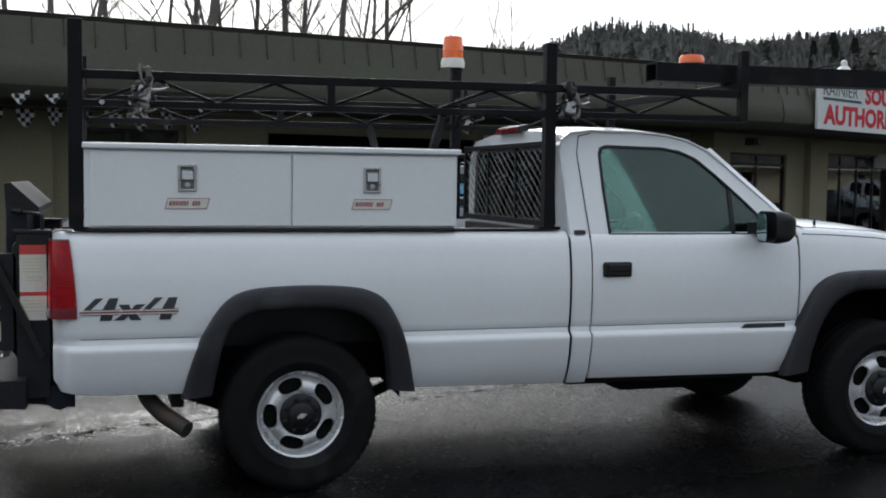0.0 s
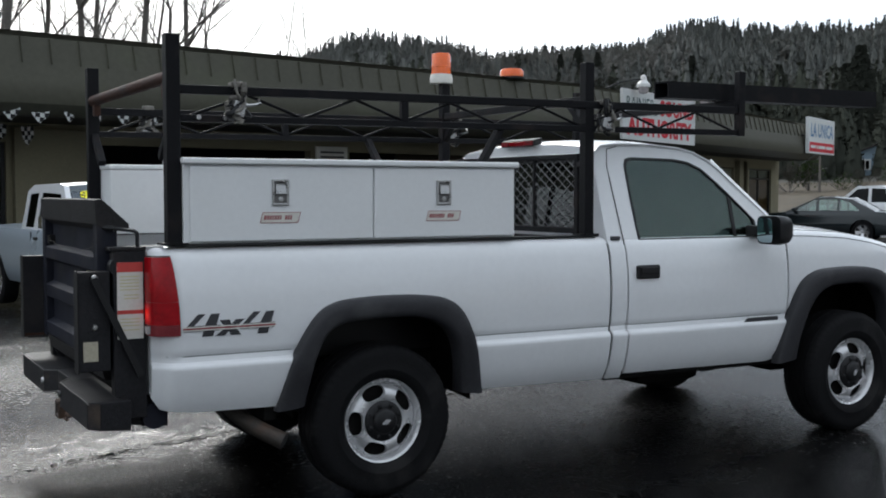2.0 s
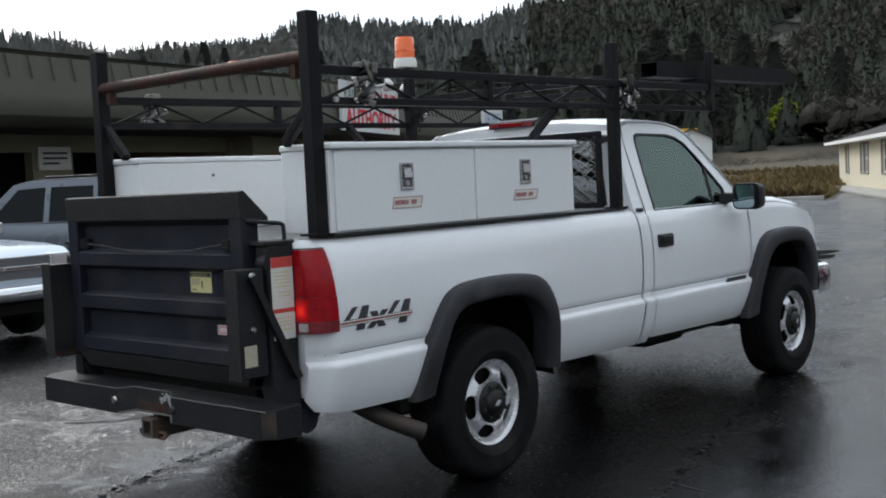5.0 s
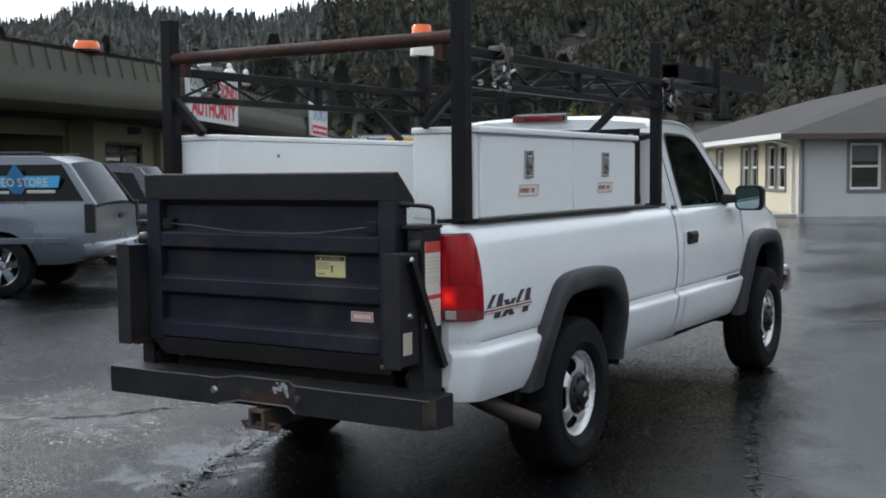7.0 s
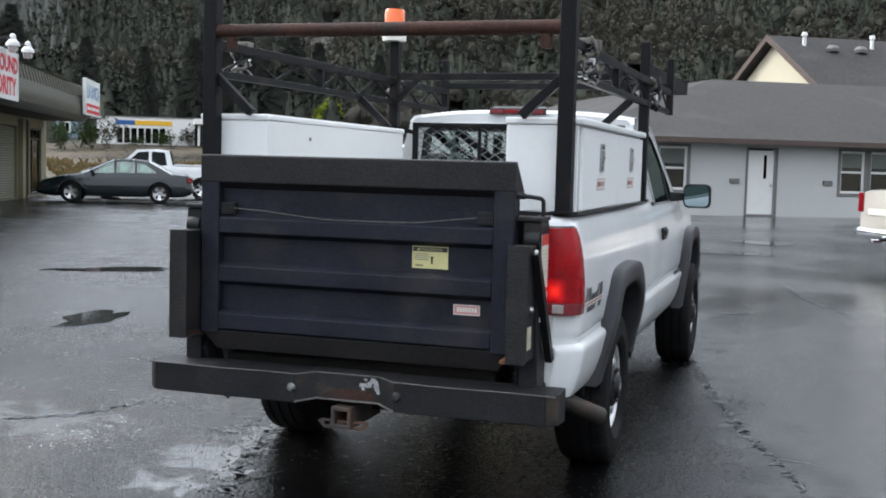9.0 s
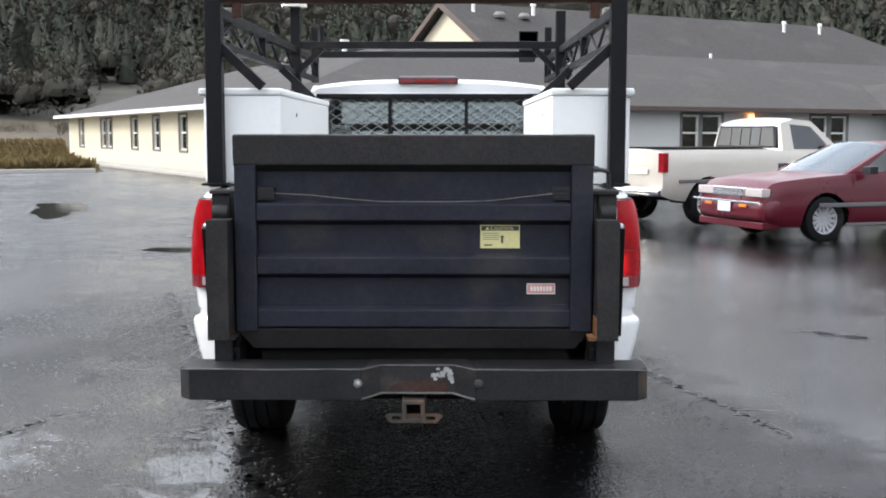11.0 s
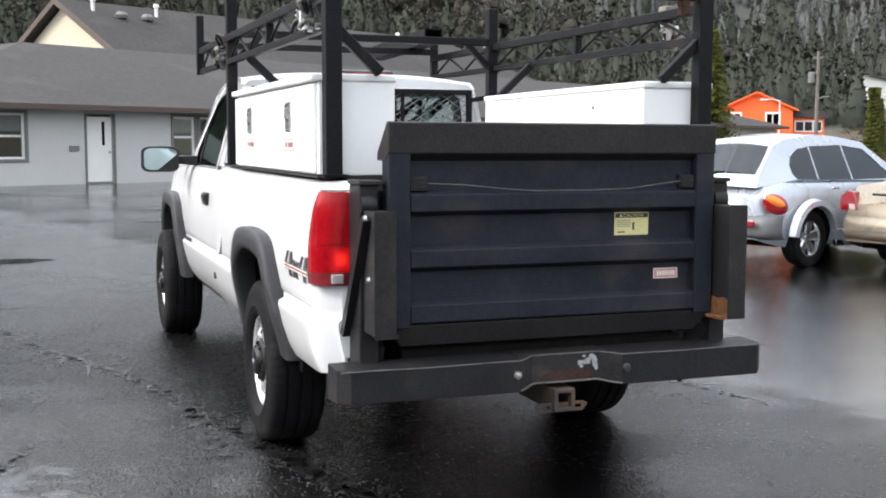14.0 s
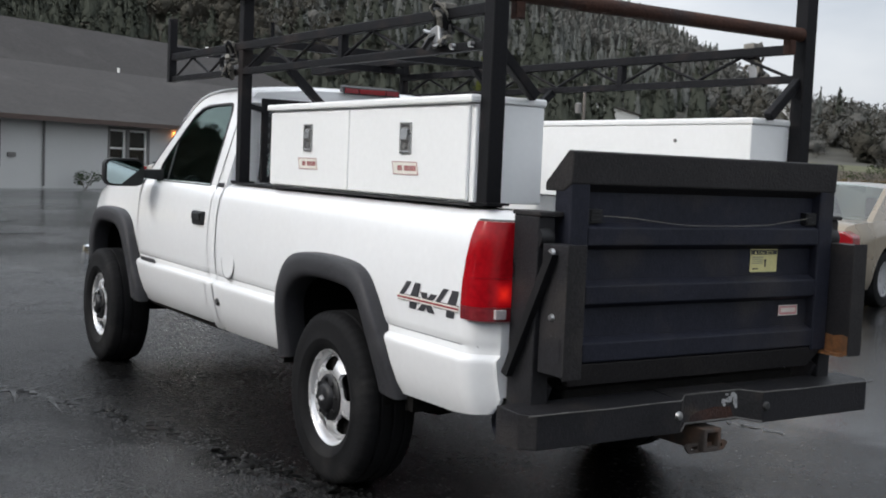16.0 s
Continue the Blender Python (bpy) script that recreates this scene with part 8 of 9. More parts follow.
# pale big estate with blue lettering on its dark rear glass
tah = vehicle("estate_car", "pale silver large estate with dark windows and blue lettering", "car", spot(5.36, 14.3, -1), LARGEGREY, 5.0, 1.98,
              [(0, 1.10), (0.05, 1.16), (3.2, 1.16), (3.5, 1.15), (4.6, 1.06), (4.95, 0.98), (5.0, 0.9)],
              [(0.0, 1.14, "glass"), (0.36, 1.66, "roof"), (0.60, 1.74, "roof"), (2.6, 1.76, "roof"), (2.85, 1.71, "glass"), (3.45, 1.15, "end")],
              [[(0.14, 1.19), (1.55, 1.19), (1.58, 1.65), (0.44, 1.65)], [(1.62, 1.19), (2.28, 1.19), (2.28, 1.66), (1.64, 1.66)], [(2.36, 1.19), (3.2, 1.19), (2.78, 1.64), (2.36, 1.66)]],
              (1.18, 4.16), 0.385, BIG5, 0.40, nose=0.05, glass=DARKGLASS, bits=[
                  ("tail_lamp", (-0.02, 0.10, 0.88, 0.985, 0.80, 1.16), PLASTIC), ("rear_bumper", (-0.16, 0.1, -0.96, 0.96, 0.48, 0.68), LARGEGREY, "mid"), ("side_moulding", (0.3, 4.7, 0.985, 1.0, 0.66, 0.74), LARGEGREY),
                  ("number_plate", (-0.175, -0.16, -0.16, 0.16, 0.52, 0.65), PLATE, "mid"), ("tailgate_handle", (-0.075, -0.05, -0.07, 0.07, 0.96, 1.02), INK, "mid"), ("roof_rail", (0.7, 2.4, 0.66, 0.70, 1.775, 1.81), PLASTIC), ("wiper", (0.09, 0.12, -0.4, 0.1, 1.3, 1.32), PLASTIC, "mid"), ("door_mirror", (3.2, 3.34, 1.0, 1.22, 1.18, 1.34), PLASTIC)])
# the blue backing gets a faint added glow; it is no lamp
CYAN = glow("glowing_blue_lettering", (0.10, 0.42, 0.75), 0.10, (0.10, 0.40, 0.70))
at = pose(0.98, 0.868, 1.43, 13, 0, 180)
lettering("video_store_letters", "VIDEO STORE", 0.80, 0.11, LABELWHITE, tah, at, depth=0.006, bold=0.01)
part("lettering_glow", M().prism([(-0.52, -0.07), (0.52, -0.07), (0.56, 0.08), (-0.56, 0.08)], -0.003, -0.001, lambda u, v, w: (u, w, v)), CYAN, tah, smooth=0, at=at)
part("diamond", M().prism([(0, -0.22), (0.16, 0.0), (0, 0.24), (-0.16, 0.0)], -0.0035, -0.003, lambda u, v, w: (u, w, v)), SIGNBLUE, tah, smooth=0, at=at)
part("small_bar", M().box(-0.45, -0.1, -0.006, -0.004, -0.15, -0.11).box(0.12, 0.48, -0.006, -0.004, -0.14, -0.10), LABELWHITE, tah, smooth=0, at=at)

vehicle("minivan", "dark blue grey minivan with its rear to the lot", "van", spot(9.5, 17.1, -1), NAVY, 4.6, 1.85,
        [(0, 0.95), (0.05, 1.02), (2.9, 1.02), (3.4, 1.0), (4.3, 0.86), (4.6, 0.7)],
        [(0.08, 1.0, "glass"), (0.55, 1.62, "roof"), (0.9, 1.70, "roof"), (2.1, 1.70, "roof"), (2.4, 1.64, "glass"), (3.35, 1.0, "end")],
        [[(0.40, 1.06), (1.2, 1.06), (1.22, 1.58), (0.66, 1.54)], [(1.28, 1.06), (2.0, 1.06), (2.0, 1.60), (1.3, 1.59)], [(2.08, 1.06), (2.95, 1.06), (2.36, 1.56), (2.08, 1.60)]],
        (0.95, 3.75), 0.325, HUBSET, 0.26, glass=DARKGLASS, bits=[("tail_lamp", (-0.02, 0.10, 0.64, 0.885, 0.78, 1.0), REDLENS), ("rear_bumper", (-0.14, 0.1, -0.88, 0.88, 0.38, 0.62), GREYTRIM, "mid"), ("number_plate", (-0.075, -0.055, -0.16, 0.16, 0.72, 0.86), PLATE, "mid")])
vehicle("saloon_car", "dark green saloon with bright alloy wheels", "car", spot(27.1, 23.7, -1), GREEN, 4.75, 1.80,
        [(0, 0.80), (0.05, 0.90), (0.9, 0.97), (3.2, 0.92), (4.0, 0.84), (4.6, 0.68), (4.75, 0.55)],
        [(0.62, 0.94, "glass"), (1.35, 1.33, "roof"), (1.9, 1.39, "roof"), (2.4, 1.37, "glass"), (3.4, 0.9, "end")],
        [[(1.10, 0.97), (1.70, 0.97), (1.70, 1.30), (1.48, 1.28)], [(1.76, 0.97), (2.34, 0.97), (2.34, 1.32), (1.78, 1.32)], [(2.42, 0.96), (3.10, 0.95), (2.55, 1.29), (2.42, 1.31)]],
        (1.0, 3.72), 0.32, SPORT5, 0.2, bits=[("tail_lamp", (-0.02, 0.14, 0.5, 0.87, 0.68, 0.84), REDLENS), ("rear_bumper", (-0.1, 0.12, -0.86, 0.86, 0.34, 0.58), GREEN, "mid"), ("door_mirror", (3.0, 3.12, 0.88, 1.02, 0.94, 1.05), GREEN)])
vehicle("pickup_truck", "white extended-cab pickup with a covered bed", "pickup truck", spot(31.2, 24.3, -1), WHITE, 5.5, 1.95,
        [(0, 1.12), (0.05, 1.18), (2.2, 1.18), (4.0, 1.14), (4.3, 1.12), (5.1, 1.0), (5.45, 0.9), (5.5, 0.8)],
        [(2.22, 1.16, "glass"), (2.35, 1.70, "roof"), (2.7, 1.76, "roof"), (3.45, 1.73, "glass"), (4.15, 1.12, "end")],
        [[(2.42, 1.20), (2.95, 1.20), (2.95, 1.68), (2.50, 1.66)], [(3.05, 1.20), (3.90, 1.19), (3.42, 1.65), (3.05, 1.69)]],
        (1.2, 4.5), 0.385, BIG5, 0.42, nose=0.06, glass=DARKGLASS, bits=[("tail_lamp", (-0.03, 0.08, 0.82, 0.96, 0.85, 1.15), REDLENS), ("rear_bumper", (-0.2, -0.02, -0.9, 0.9, 0.52, 0.68), CHROME, "mid"), ("front_bumper", (5.42, 5.6, -0.95, 0.95, 0.52, 0.72), WHITE, "mid"), ("bed_cover", (0.08, 2.18, -0.86, 0.86, 1.205, 1.245), WHITE, "mid")])

# ---- trees and woods ----
def quick_mesh(name, verts, tris, mat):
    """A large mesh straight from arrays."""
    me = bpy.data.meshes.new(name)
    v, f = np.asarray(verts, dtype=np.float32), np.asarray(tris, dtype=np.int32)
    me.vertices.add(len(v))
    me.vertices.foreach_set("co", v.ravel())
    me.loops.add(f.size)
    me.loops.foreach_set("vertex_index", f.ravel())
    me.polygons.add(len(f))
    me.polygons.foreach_set("loop_start", np.arange(0, f.size, 3, dtype=np.int32))
    me.materials.append(mat)
    me.update(calc_edges=True)
    return me


def spray_crown(g, n, size, place, slim=1.0):
    """A crown of loose leaf sprays; place gives a spot on or inside the crown and the way outward."""
    v, f = [], []
    for i in range(n):
        p, o = place(g)
        d = o * g.uniform(0.5, 1.0) + g.normal(0, 0.35, 3)
        d /= np.linalg.norm(d)
        s = np.cross(d, g.normal(0, 1, 3))
        s /= np.linalg.norm(s) + 1e-6
        k = size * g.uniform(0.6, 1.3)
        b = len(v)
        v += [tuple(p - s * k * 0.6 * slim), tuple(p + s * k * 0.6 * slim), tuple(p + d * k)]
        f.append((b, b + 1, b + 2))
    return np.array(v), np.array(f)


def conifer_shape(seed):
    """A spruce one unit high: sprays that droop outward on a slim cone."""
    lean = np.random.default_rng(seed + 50).uniform(0.15, 0.22)

    def place(g):
        q = g.uniform(0, 1) ** 1.2
        a = g.uniform(0, 6.28)
        r = lean * (1 - q) ** 0.85 * g.uniform(0.5, 1.0) * (0.85 + 0.25 * math.sin(26 * q + seed))
        return np.array((r * math.cos(a), r * math.sin(a), 0.04 + 0.92 * q)), np.array((math.cos(a), math.sin(a), -0.25 + 1.1 * q))
    v, f = spray_crown(np.random.default_rng(seed), 92, 0.056, place)
    # a close inner cone of needles keeps the sky out of the crown
    k = len(v)
    ring = [(0.84 * lean * math.cos(1.257 * i), 0.84 * lean * math.sin(1.257 * i), 0.05) for i in range(5)]
    return np.concatenate((v, np.array(ring + [(0, 0, 1.0)]))), np.concatenate((f, np.array([(k + i, k + (i + 1) % 5, k + 5) for i in range(5)])))


def brush_shape(seed):
    """A bare round-headed tree one unit high: a haze of upright twigs."""
    def place(g):
        a, u = g.uniform(0, 6.28), g.uniform(-1, 1)
        r = g.uniform(0.5, 1.0) * math.sqrt(1 - u * u)
        return np.array((0.30 * r * math.cos(a), 0.30 * r * math.sin(a), 0.50 + 0.40 * u)), np.array((0.5 * math.cos(a), 0.5 * math.sin(a), 0.9))
    v, f = spray_crown(np.random.default_rng(seed), 112, 0.105, place, 0.30)
    # the close twigs inside the head, as one uneven dome
    g, k, dome, tri = np.random.default_rng(seed + 9), len(v), [], []
    for i in range(4):
        for j in range(7):
            a, u, q = 0.8976 * j + 0.4 * i, -0.7 + 0.5 * i, g.uniform(0.78, 1.0)
            w = math.sqrt(max(0.0, 1 - u * u))
            dome.append((0.17 * w * q * math.cos(a), 0.17 * w * q * math.sin(a), 0.44 + 0.28 * u * q))
            if i:
                b, c, e, d = k + 7 * i + j, k + 7 * i + (j + 1) % 7, k + 7 * i - 7 + j, k + 7 * i - 7 + (j + 1) % 7
                tri += [(b, e, c), (c, e, d)]
    dome.append((0, 0, 0.72))
    tri += [(k + 21 + j, k + 21 + (j + 1) % 7, k + 28) for j in range(7)]
    return np.concatenate((v, np.array(dome))), np.concatenate((f, np.array(tri)))


def scatter(name, label, shapes, spots, mat, kind="stuff", category="woods"):
    vs, fs, k = [], [], 0
    g = np.random.default_rng(len(spots))
    for x, y, z, h, wide in spots:
        v, f = shapes[g.integers(len(shapes))]
        a = g.uniform(0, 6.28)
        c, s = math.cos(a), math.sin(a)
        p = np.stack(((v[:, 0] * c - v[:, 1] * s) * h * wide + x, (v[:, 0] * s + v[:, 1] * c) * h * wide + y, v[:, 2] * h + z), axis=1)
        vs.append(p)
        fs.append(f + k)
        k += len(v)
    return tagged(new(name, quick_mesh(name, np.concatenate(vs), np.concatenate(fs), mat)), label, category, kind=kind)


_g = np.random.default_rng(7)
_con, _bru, _rid, _pale = [], [], [], []
# share of conifers round the hills: dense to the north-east and the south, leafless woods between
SHARE = [(-66, 0.25), (-44, 0.40), (-38, 0.75), (-12, 0.70), (-6, 0.35), (16, 0.25), (24, 0.55), (38, 0.75), (46, 0.68), (58, 0.60), (112, 0.55)]
for i in range(26000):
    az = _g.uniform(-66, 112)
    r = 150 + 300 * _g.uniform(0, 1) ** 0.75
    x, y = CX + r * math.cos(radians(az)), CY + r * math.sin(radians(az))
    if meadow_at(r, az) or meadow_at(r - 16, az) or (23.4 < az < 25.0 and 240 < r < 275):
        continue
    if (az < -41 and r < 202) or (az < -46 and _g.uniform() < 0.5) or (az > 75 and r < 300):
        continue
    z = land(x, y) - 0.4
    n1 = noise.noise(Vector((x * 0.018, y * 0.018, 11)))
    if 0.5 + 1.1 * n1 + 0.16 * _g.normal() < table(az, SHARE):
        # distant trees go to the lists drawn in haze-paled colour
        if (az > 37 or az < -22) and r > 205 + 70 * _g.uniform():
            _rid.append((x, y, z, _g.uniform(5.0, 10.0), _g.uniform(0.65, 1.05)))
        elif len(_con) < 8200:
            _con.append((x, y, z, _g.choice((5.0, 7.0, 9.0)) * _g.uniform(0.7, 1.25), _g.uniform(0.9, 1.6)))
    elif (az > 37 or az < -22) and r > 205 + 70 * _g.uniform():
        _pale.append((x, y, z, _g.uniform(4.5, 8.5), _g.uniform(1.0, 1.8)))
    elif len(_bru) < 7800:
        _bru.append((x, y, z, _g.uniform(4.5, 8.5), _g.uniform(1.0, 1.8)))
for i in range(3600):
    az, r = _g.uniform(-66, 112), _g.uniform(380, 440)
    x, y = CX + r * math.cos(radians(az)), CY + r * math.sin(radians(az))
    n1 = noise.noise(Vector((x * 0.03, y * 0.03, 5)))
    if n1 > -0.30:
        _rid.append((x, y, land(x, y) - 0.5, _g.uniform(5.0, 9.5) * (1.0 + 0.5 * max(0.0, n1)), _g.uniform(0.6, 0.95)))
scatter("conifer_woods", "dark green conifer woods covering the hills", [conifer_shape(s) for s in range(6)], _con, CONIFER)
scatter("ridge_conifers", "conifers on the far hill and ridge, paled grey green for haze", [conifer_shape(s) for s in range(30, 36)], _rid, HAZECONIFER)
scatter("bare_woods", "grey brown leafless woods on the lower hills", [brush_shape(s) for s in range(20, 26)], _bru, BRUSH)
scatter("bare_woods", "leafless woods high on the far hill, paled grey for haze", [brush_shape(s) for s in range(26, 32)], _pale, HAZEBRUSH)


def conifer(x, y, h, wide, label, mat=CONIFER, seed=1, leaf=0.10):
    """One big conifer: a tapered trunk and whorls of drooping branches made of many needle sprays."""
    z0 = 0.0 if math.hypot(x - CX, y - CY) < 84 else land(x, y) - 0.2
    t = thing("conifer_tree", label, "tree", pose(x, y, z0))
    part("trunk", M().rod((0, 0, 0), (0, 0, h * 0.97), 0.02 * h, 8, 0.01), BARK, t)
    g = np.random.default_rng(seed)
    v, f = [], []
    n = int(h * 24)
    for i in range(n):
        q = (i / n) ** 0.85
        z = h * (0.08 + 0.90 * q)
        a = i * 2.399 + g.uniform(-0.3, 0.3)
        ln = wide * h * (1 - q) ** 0.75 * g.uniform(0.65, 1.1) + 0.10
        for k in range(7):
            s = (k + 0.4) / 7
            p = np.array((ln * s * math.cos(a), ln * s * math.sin(a), z - 0.25 * ln * s * s + 0.06 * ln))
            w = leaf * h * 0.16 * (1.2 - 0.7 * s)
            for sg in (-1, 1):
                o = np.array((-math.sin(a) * sg, math.cos(a) * sg, -0.25)) * w * g.uniform(1.2, 2.4) + np.array((math.cos(a), math.sin(a), 0)) * w * g.uniform(0.2, 1.6)
                u = np.array((0, 0, w * g.uniform(0.4, 0.9)))
                b = len(v)
                v += [tuple(p), tuple(p + o + u), tuple(p + o * 0.6 - u)]
                f.append((b, b + 1, b + 2))
    part("crown", quick_mesh("crown", v, f, mat), None, t)
    return t


conifer(56.5, -32.6, 8.8, 0.27, "tall yellow green columnar conifer beside the office", CEDAR, 3, 0.16)
conifer(53.5, -43.0, 5.2, 0.13, "narrow dark green columnar conifer beyond the cars", CEDAR, 4, 0.2)
conifer(56.0, -45.6, 4.6, 0.13, "narrow dark green columnar conifer beyond the cars", CEDAR, 5, 0.2)
# dark clumps of big conifers at the foot of the hill
for i, (az, r, h) in enumerate(((31.0, 158, 15), (30.2, 166, 18), (29.3, 160, 14), (28.4, 170, 17), (27.4, 162, 13), (26.0, 172, 16), (33.4, 178, 13), (36.2, 182, 14), (39.6, 205, 17), (40.3, 212, 13), (52.6, 290, 11), (53.6, 295, 12), (54.5, 288, 10), (43.5, 230, 11), (47.8, 260, 10), (24.6, 180, 14), (21.5, 176, 12), (-47.5, 172, 7), (-46.0, 176, 8), (-44.0, 180, 7))):
    conifer(CX + r * math.cos(radians(az)), CY + r * math.sin(radians(az)), h, 0.30 + 0.05 * (i % 3), "large dark conifer at the foot of the hill", CONIFER, 40 + i, 0.14)


def bare_tree(x, y, h, seed, r0=0.16):
    t = thing("bare_tree", "tall leafless grey tree behind the shops", "tree", pose(x, y, 0), group="bare trees behind the shops")
    rng = random.Random(seed)
    limbs = M()
    trunk = M()

    def grow(p, d, ln, r, depth, m):
        steps_n = 4 if depth == 0 else 3
        for s in range(steps_n):
            q = p + d * (ln / steps_n)
            r2 = r * (0.90 if depth == 0 else 0.80)
            m.rod(p, q, r, 7 if depth == 0 else (5 if depth < 3 else 3), r2)
            p, r = q, r2
            d = (d + Vector((rng.uniform(-1, 1), rng.uniform(-1, 1), rng.uniform(-0.2, 0.5))) * (0.06 if depth == 0 else 0.16)).normalized()
            if depth < 4 and (depth > 0 or s > 0):
                for _ in range(2 if depth < 3 else 1):
                    a = rng.uniform(0, 6.28)
                    side = Vector((math.cos(a), math.sin(a), rng.uniform(0.3, 1.1))).normalized()
                    grow(p, (d * 0.5 + side).normalized(), ln * rng.uniform(0.32, 0.5), r * 0.5, depth + 1, limbs)
        if depth < 4:
            grow(p, (d + Vector((rng.uniform(-1, 1), rng.uniform(-1, 1), 0.4)) * 0.25).normalized(), ln * 0.5, r * 0.85, depth + 1, limbs)

    grow(Vector((0, 0, 0)), Vector((rng.uniform(-0.06, 0.06), rng.uniform(-0.06, 0.06), 1)).normalized(), h, r0, 0, trunk)
    part("trunk", trunk, BARK, t, smooth=50)
    me = bpy.data.meshes.new("limb")
    me.from_pydata([tuple(p) for p in limbs.v], [], limbs.f)
    me.materials.append(BARK)
    part("limb", me, None, t)


for i, (bearing, d, h, r0) in enumerate(((92.0, 33, 8.5, 0.12), (90.6, 40, 9, 0.096), (89.0, 34, 9, 0.102), (87.3, 37, 8, 0.078), (86.3, 33, 9, 0.102), (85.4, 32, 9.5, 0.162), (83.9, 35, 8.5, 0.084), (82.5, 36, 8, 0.096), (80.8, 34, 9, 0.12), (80.2, 38, 8.5, 0.102), (79.0, 33, 9, 0.12), (78.0, 40, 8, 0.066), (76.8, 38, 7.5, 0.084), (75.5, 36, 8, 0.108), (74.5, 40, 7, 0.06), (71.2, 42, 6, 0.042), (70.4, 44, 6.5, 0.042), (93.7, 36, 9, 0.108), (95.4, 37, 9, 0.12), (97.4, 38, 9, 0.12))):
    a = radians(bearing)
    bare_tree(-0.95 + d * math.cos(a), -0.16 + d * math.sin(a), h, 100 + i, r0)


def bush(x, y, z, h, w, mat, label, seed, n=900):
    """A shrub of many small leaves round a few stems."""
    t = thing("shrub", label, "shrub", pose(x, y, z))
    g = np.random.default_rng(seed)
    v, f = [], []
    lob = [(g.normal(0, 0.35) * w, g.normal(0, 0.35) * w, h * g.uniform(0.35, 0.75), g.uniform(0.25, 0.42)) for _ in range(9)]
    for i in range(n):
        cx, cy, cz, q = lob[g.integers(len(lob))]
        d = g.normal(0, 1, 3)
        d /= np.linalg.norm(d)
        p = np.array((cx, cy, cz)) + d * np.array((w, w, h)) * q * g.uniform(0.5, 1.0)
        p[2] = max(0.03, p[2])
        s = 0.045 * h * g.uniform(0.6, 1.4)
        a, b2 = g.normal(0, 1, 3) * s, g.normal(0, 1, 3) * s
        b = len(v)
        v += [tuple(p), tuple(p + a), tuple(p + b2)]
        f.append((b, b + 1, b + 2))
    part("leaves", quick_mesh("leaves", v, f, mat), None, t)
    st = M()
    for cx, cy, cz, q in lob[:5]:
        st.rod((0, 0, 0), (cx, cy, cz), 0.02 * h, 5, 0.006)
    part("stem", st, BARK, t)


for a, b, h, w, mt, lb in ((27.2, -1.2, 1.0, 0.7, SPRING, "bright yellow green shrub at the office wall"), (33.2, -1.6, 1.4, 0.9, SHRUB, "dark green shrub by the office porch"), (35.4, -1.5, 1.15, 0.8, SHRUB, "dark green shrub by the office porch"), (40.9, -1.0, 0.7, 0.9, SHRUB, "low dark hedge by the office porch"), (15.0, -0.8, 0.7, 0.6, SHRUB, "small dry shrub at the office wall")):
    p = OC + OG * a + OW * b
    bush(p.x, p.y, 0, h, w, mt, lb, int(a * 10))
for az, r, h in ((30.0, 165, 7.0), (43.5, 165, 4.5), (35.5, 172, 4.0), (24.2, 160, 6.5)):
    x, y = CX + r * math.cos(radians(az)), CY + r * math.sin(radians(az))
    bush(x, y, land(x, y) - 0.2, h, h * 0.6, SPRING, "fresh yellow green tree at the foot of the hill", int(az * 10), 1400)
for i in range(26):
    az, r = 20 + 27 * ((i * 0.618) % 1), 128 + 40 * ((i * 0.377) % 1)
    x, y = CX + r * math.cos(radians(az)), CY + r * math.sin(radians(az))
    bush(x, y, land(x, y) - 0.2, 2.2 + 2.6 * ((i * 0.53) % 1), 2.2, SHRUB if i % 3 else BRUSH, "rough shrub on the bank", 300 + i, 500)
for i in range(70):
    az, r = 21 + 17 * ((i * 0.618) % 1), 118 + 22 * ((i * 0.377) % 1)
    x, y = CX + r * math.cos(radians(az)), CY + r * math.sin(radians(az))
    bush(x, y, land(x, y) - 0.2, 0.7 + 0.6 * ((i * 0.53) % 1), 1.9, BRUSH, "low brown scrub on the roadside bank", 500 + i, 260)
# dry grass between the kerb and the bank
_v, _f = [], []
_g = np.random.default_rng(23)
for i in range(9000):
    az, r = (_g.uniform(20, 38.5), 43 + 72 * _g.uniform(0, 1) ** 1.4) if i % 3 else (_g.uniform(-66, -36), 60 + 70 * _g.uniform(0, 1))
    x, y = CX + r * math.cos(radians(az)), CY + r * math.sin(radians(az))
    if noise.noise(Vector((x * 0.12, y * 0.12, 3))) < -0.15:
        continue
    z, a, q = (0.0 if r < 84 else land(x, y)), _g.uniform(0, 6.28), _g.uniform(0.25, 0.6)
    for k in range(3):
        c, w = a + 2.1 * k, _g.uniform(0.10, 0.25)
        b = len(_v)
        _v += [(x + w * math.cos(c), y + w * math.sin(c), z), (x - w * math.cos(c), y - w * math.sin(c), z), (x + 0.3 * math.cos(c + 1), y + 0.3 * math.sin(c + 1), z + q)]
        _f.append((b, b + 1, b + 2))
tagged(new("dry_grass", quick_mesh("dry_grass", _v, _f, STRAWGRASS)), "tufts of straw-coloured dry grass beside the lot", "grass", kind="stuff")
_rows = []
for k in range(38):
    a = radians(20 + 18.5 * k / 37)
    _rows.append([(CX + q * math.cos(a), CY + q * math.sin(a), z) for q, z in ((41.9, -0.01), (41.92, 0.14), (42.15, 0.15), (42.3, 0.0))])
tagged(part("kerb", M().grid(_rows), CONCRETE, None), "broken pale concrete kerb at the lot's edge", "kerb", kind="structure")
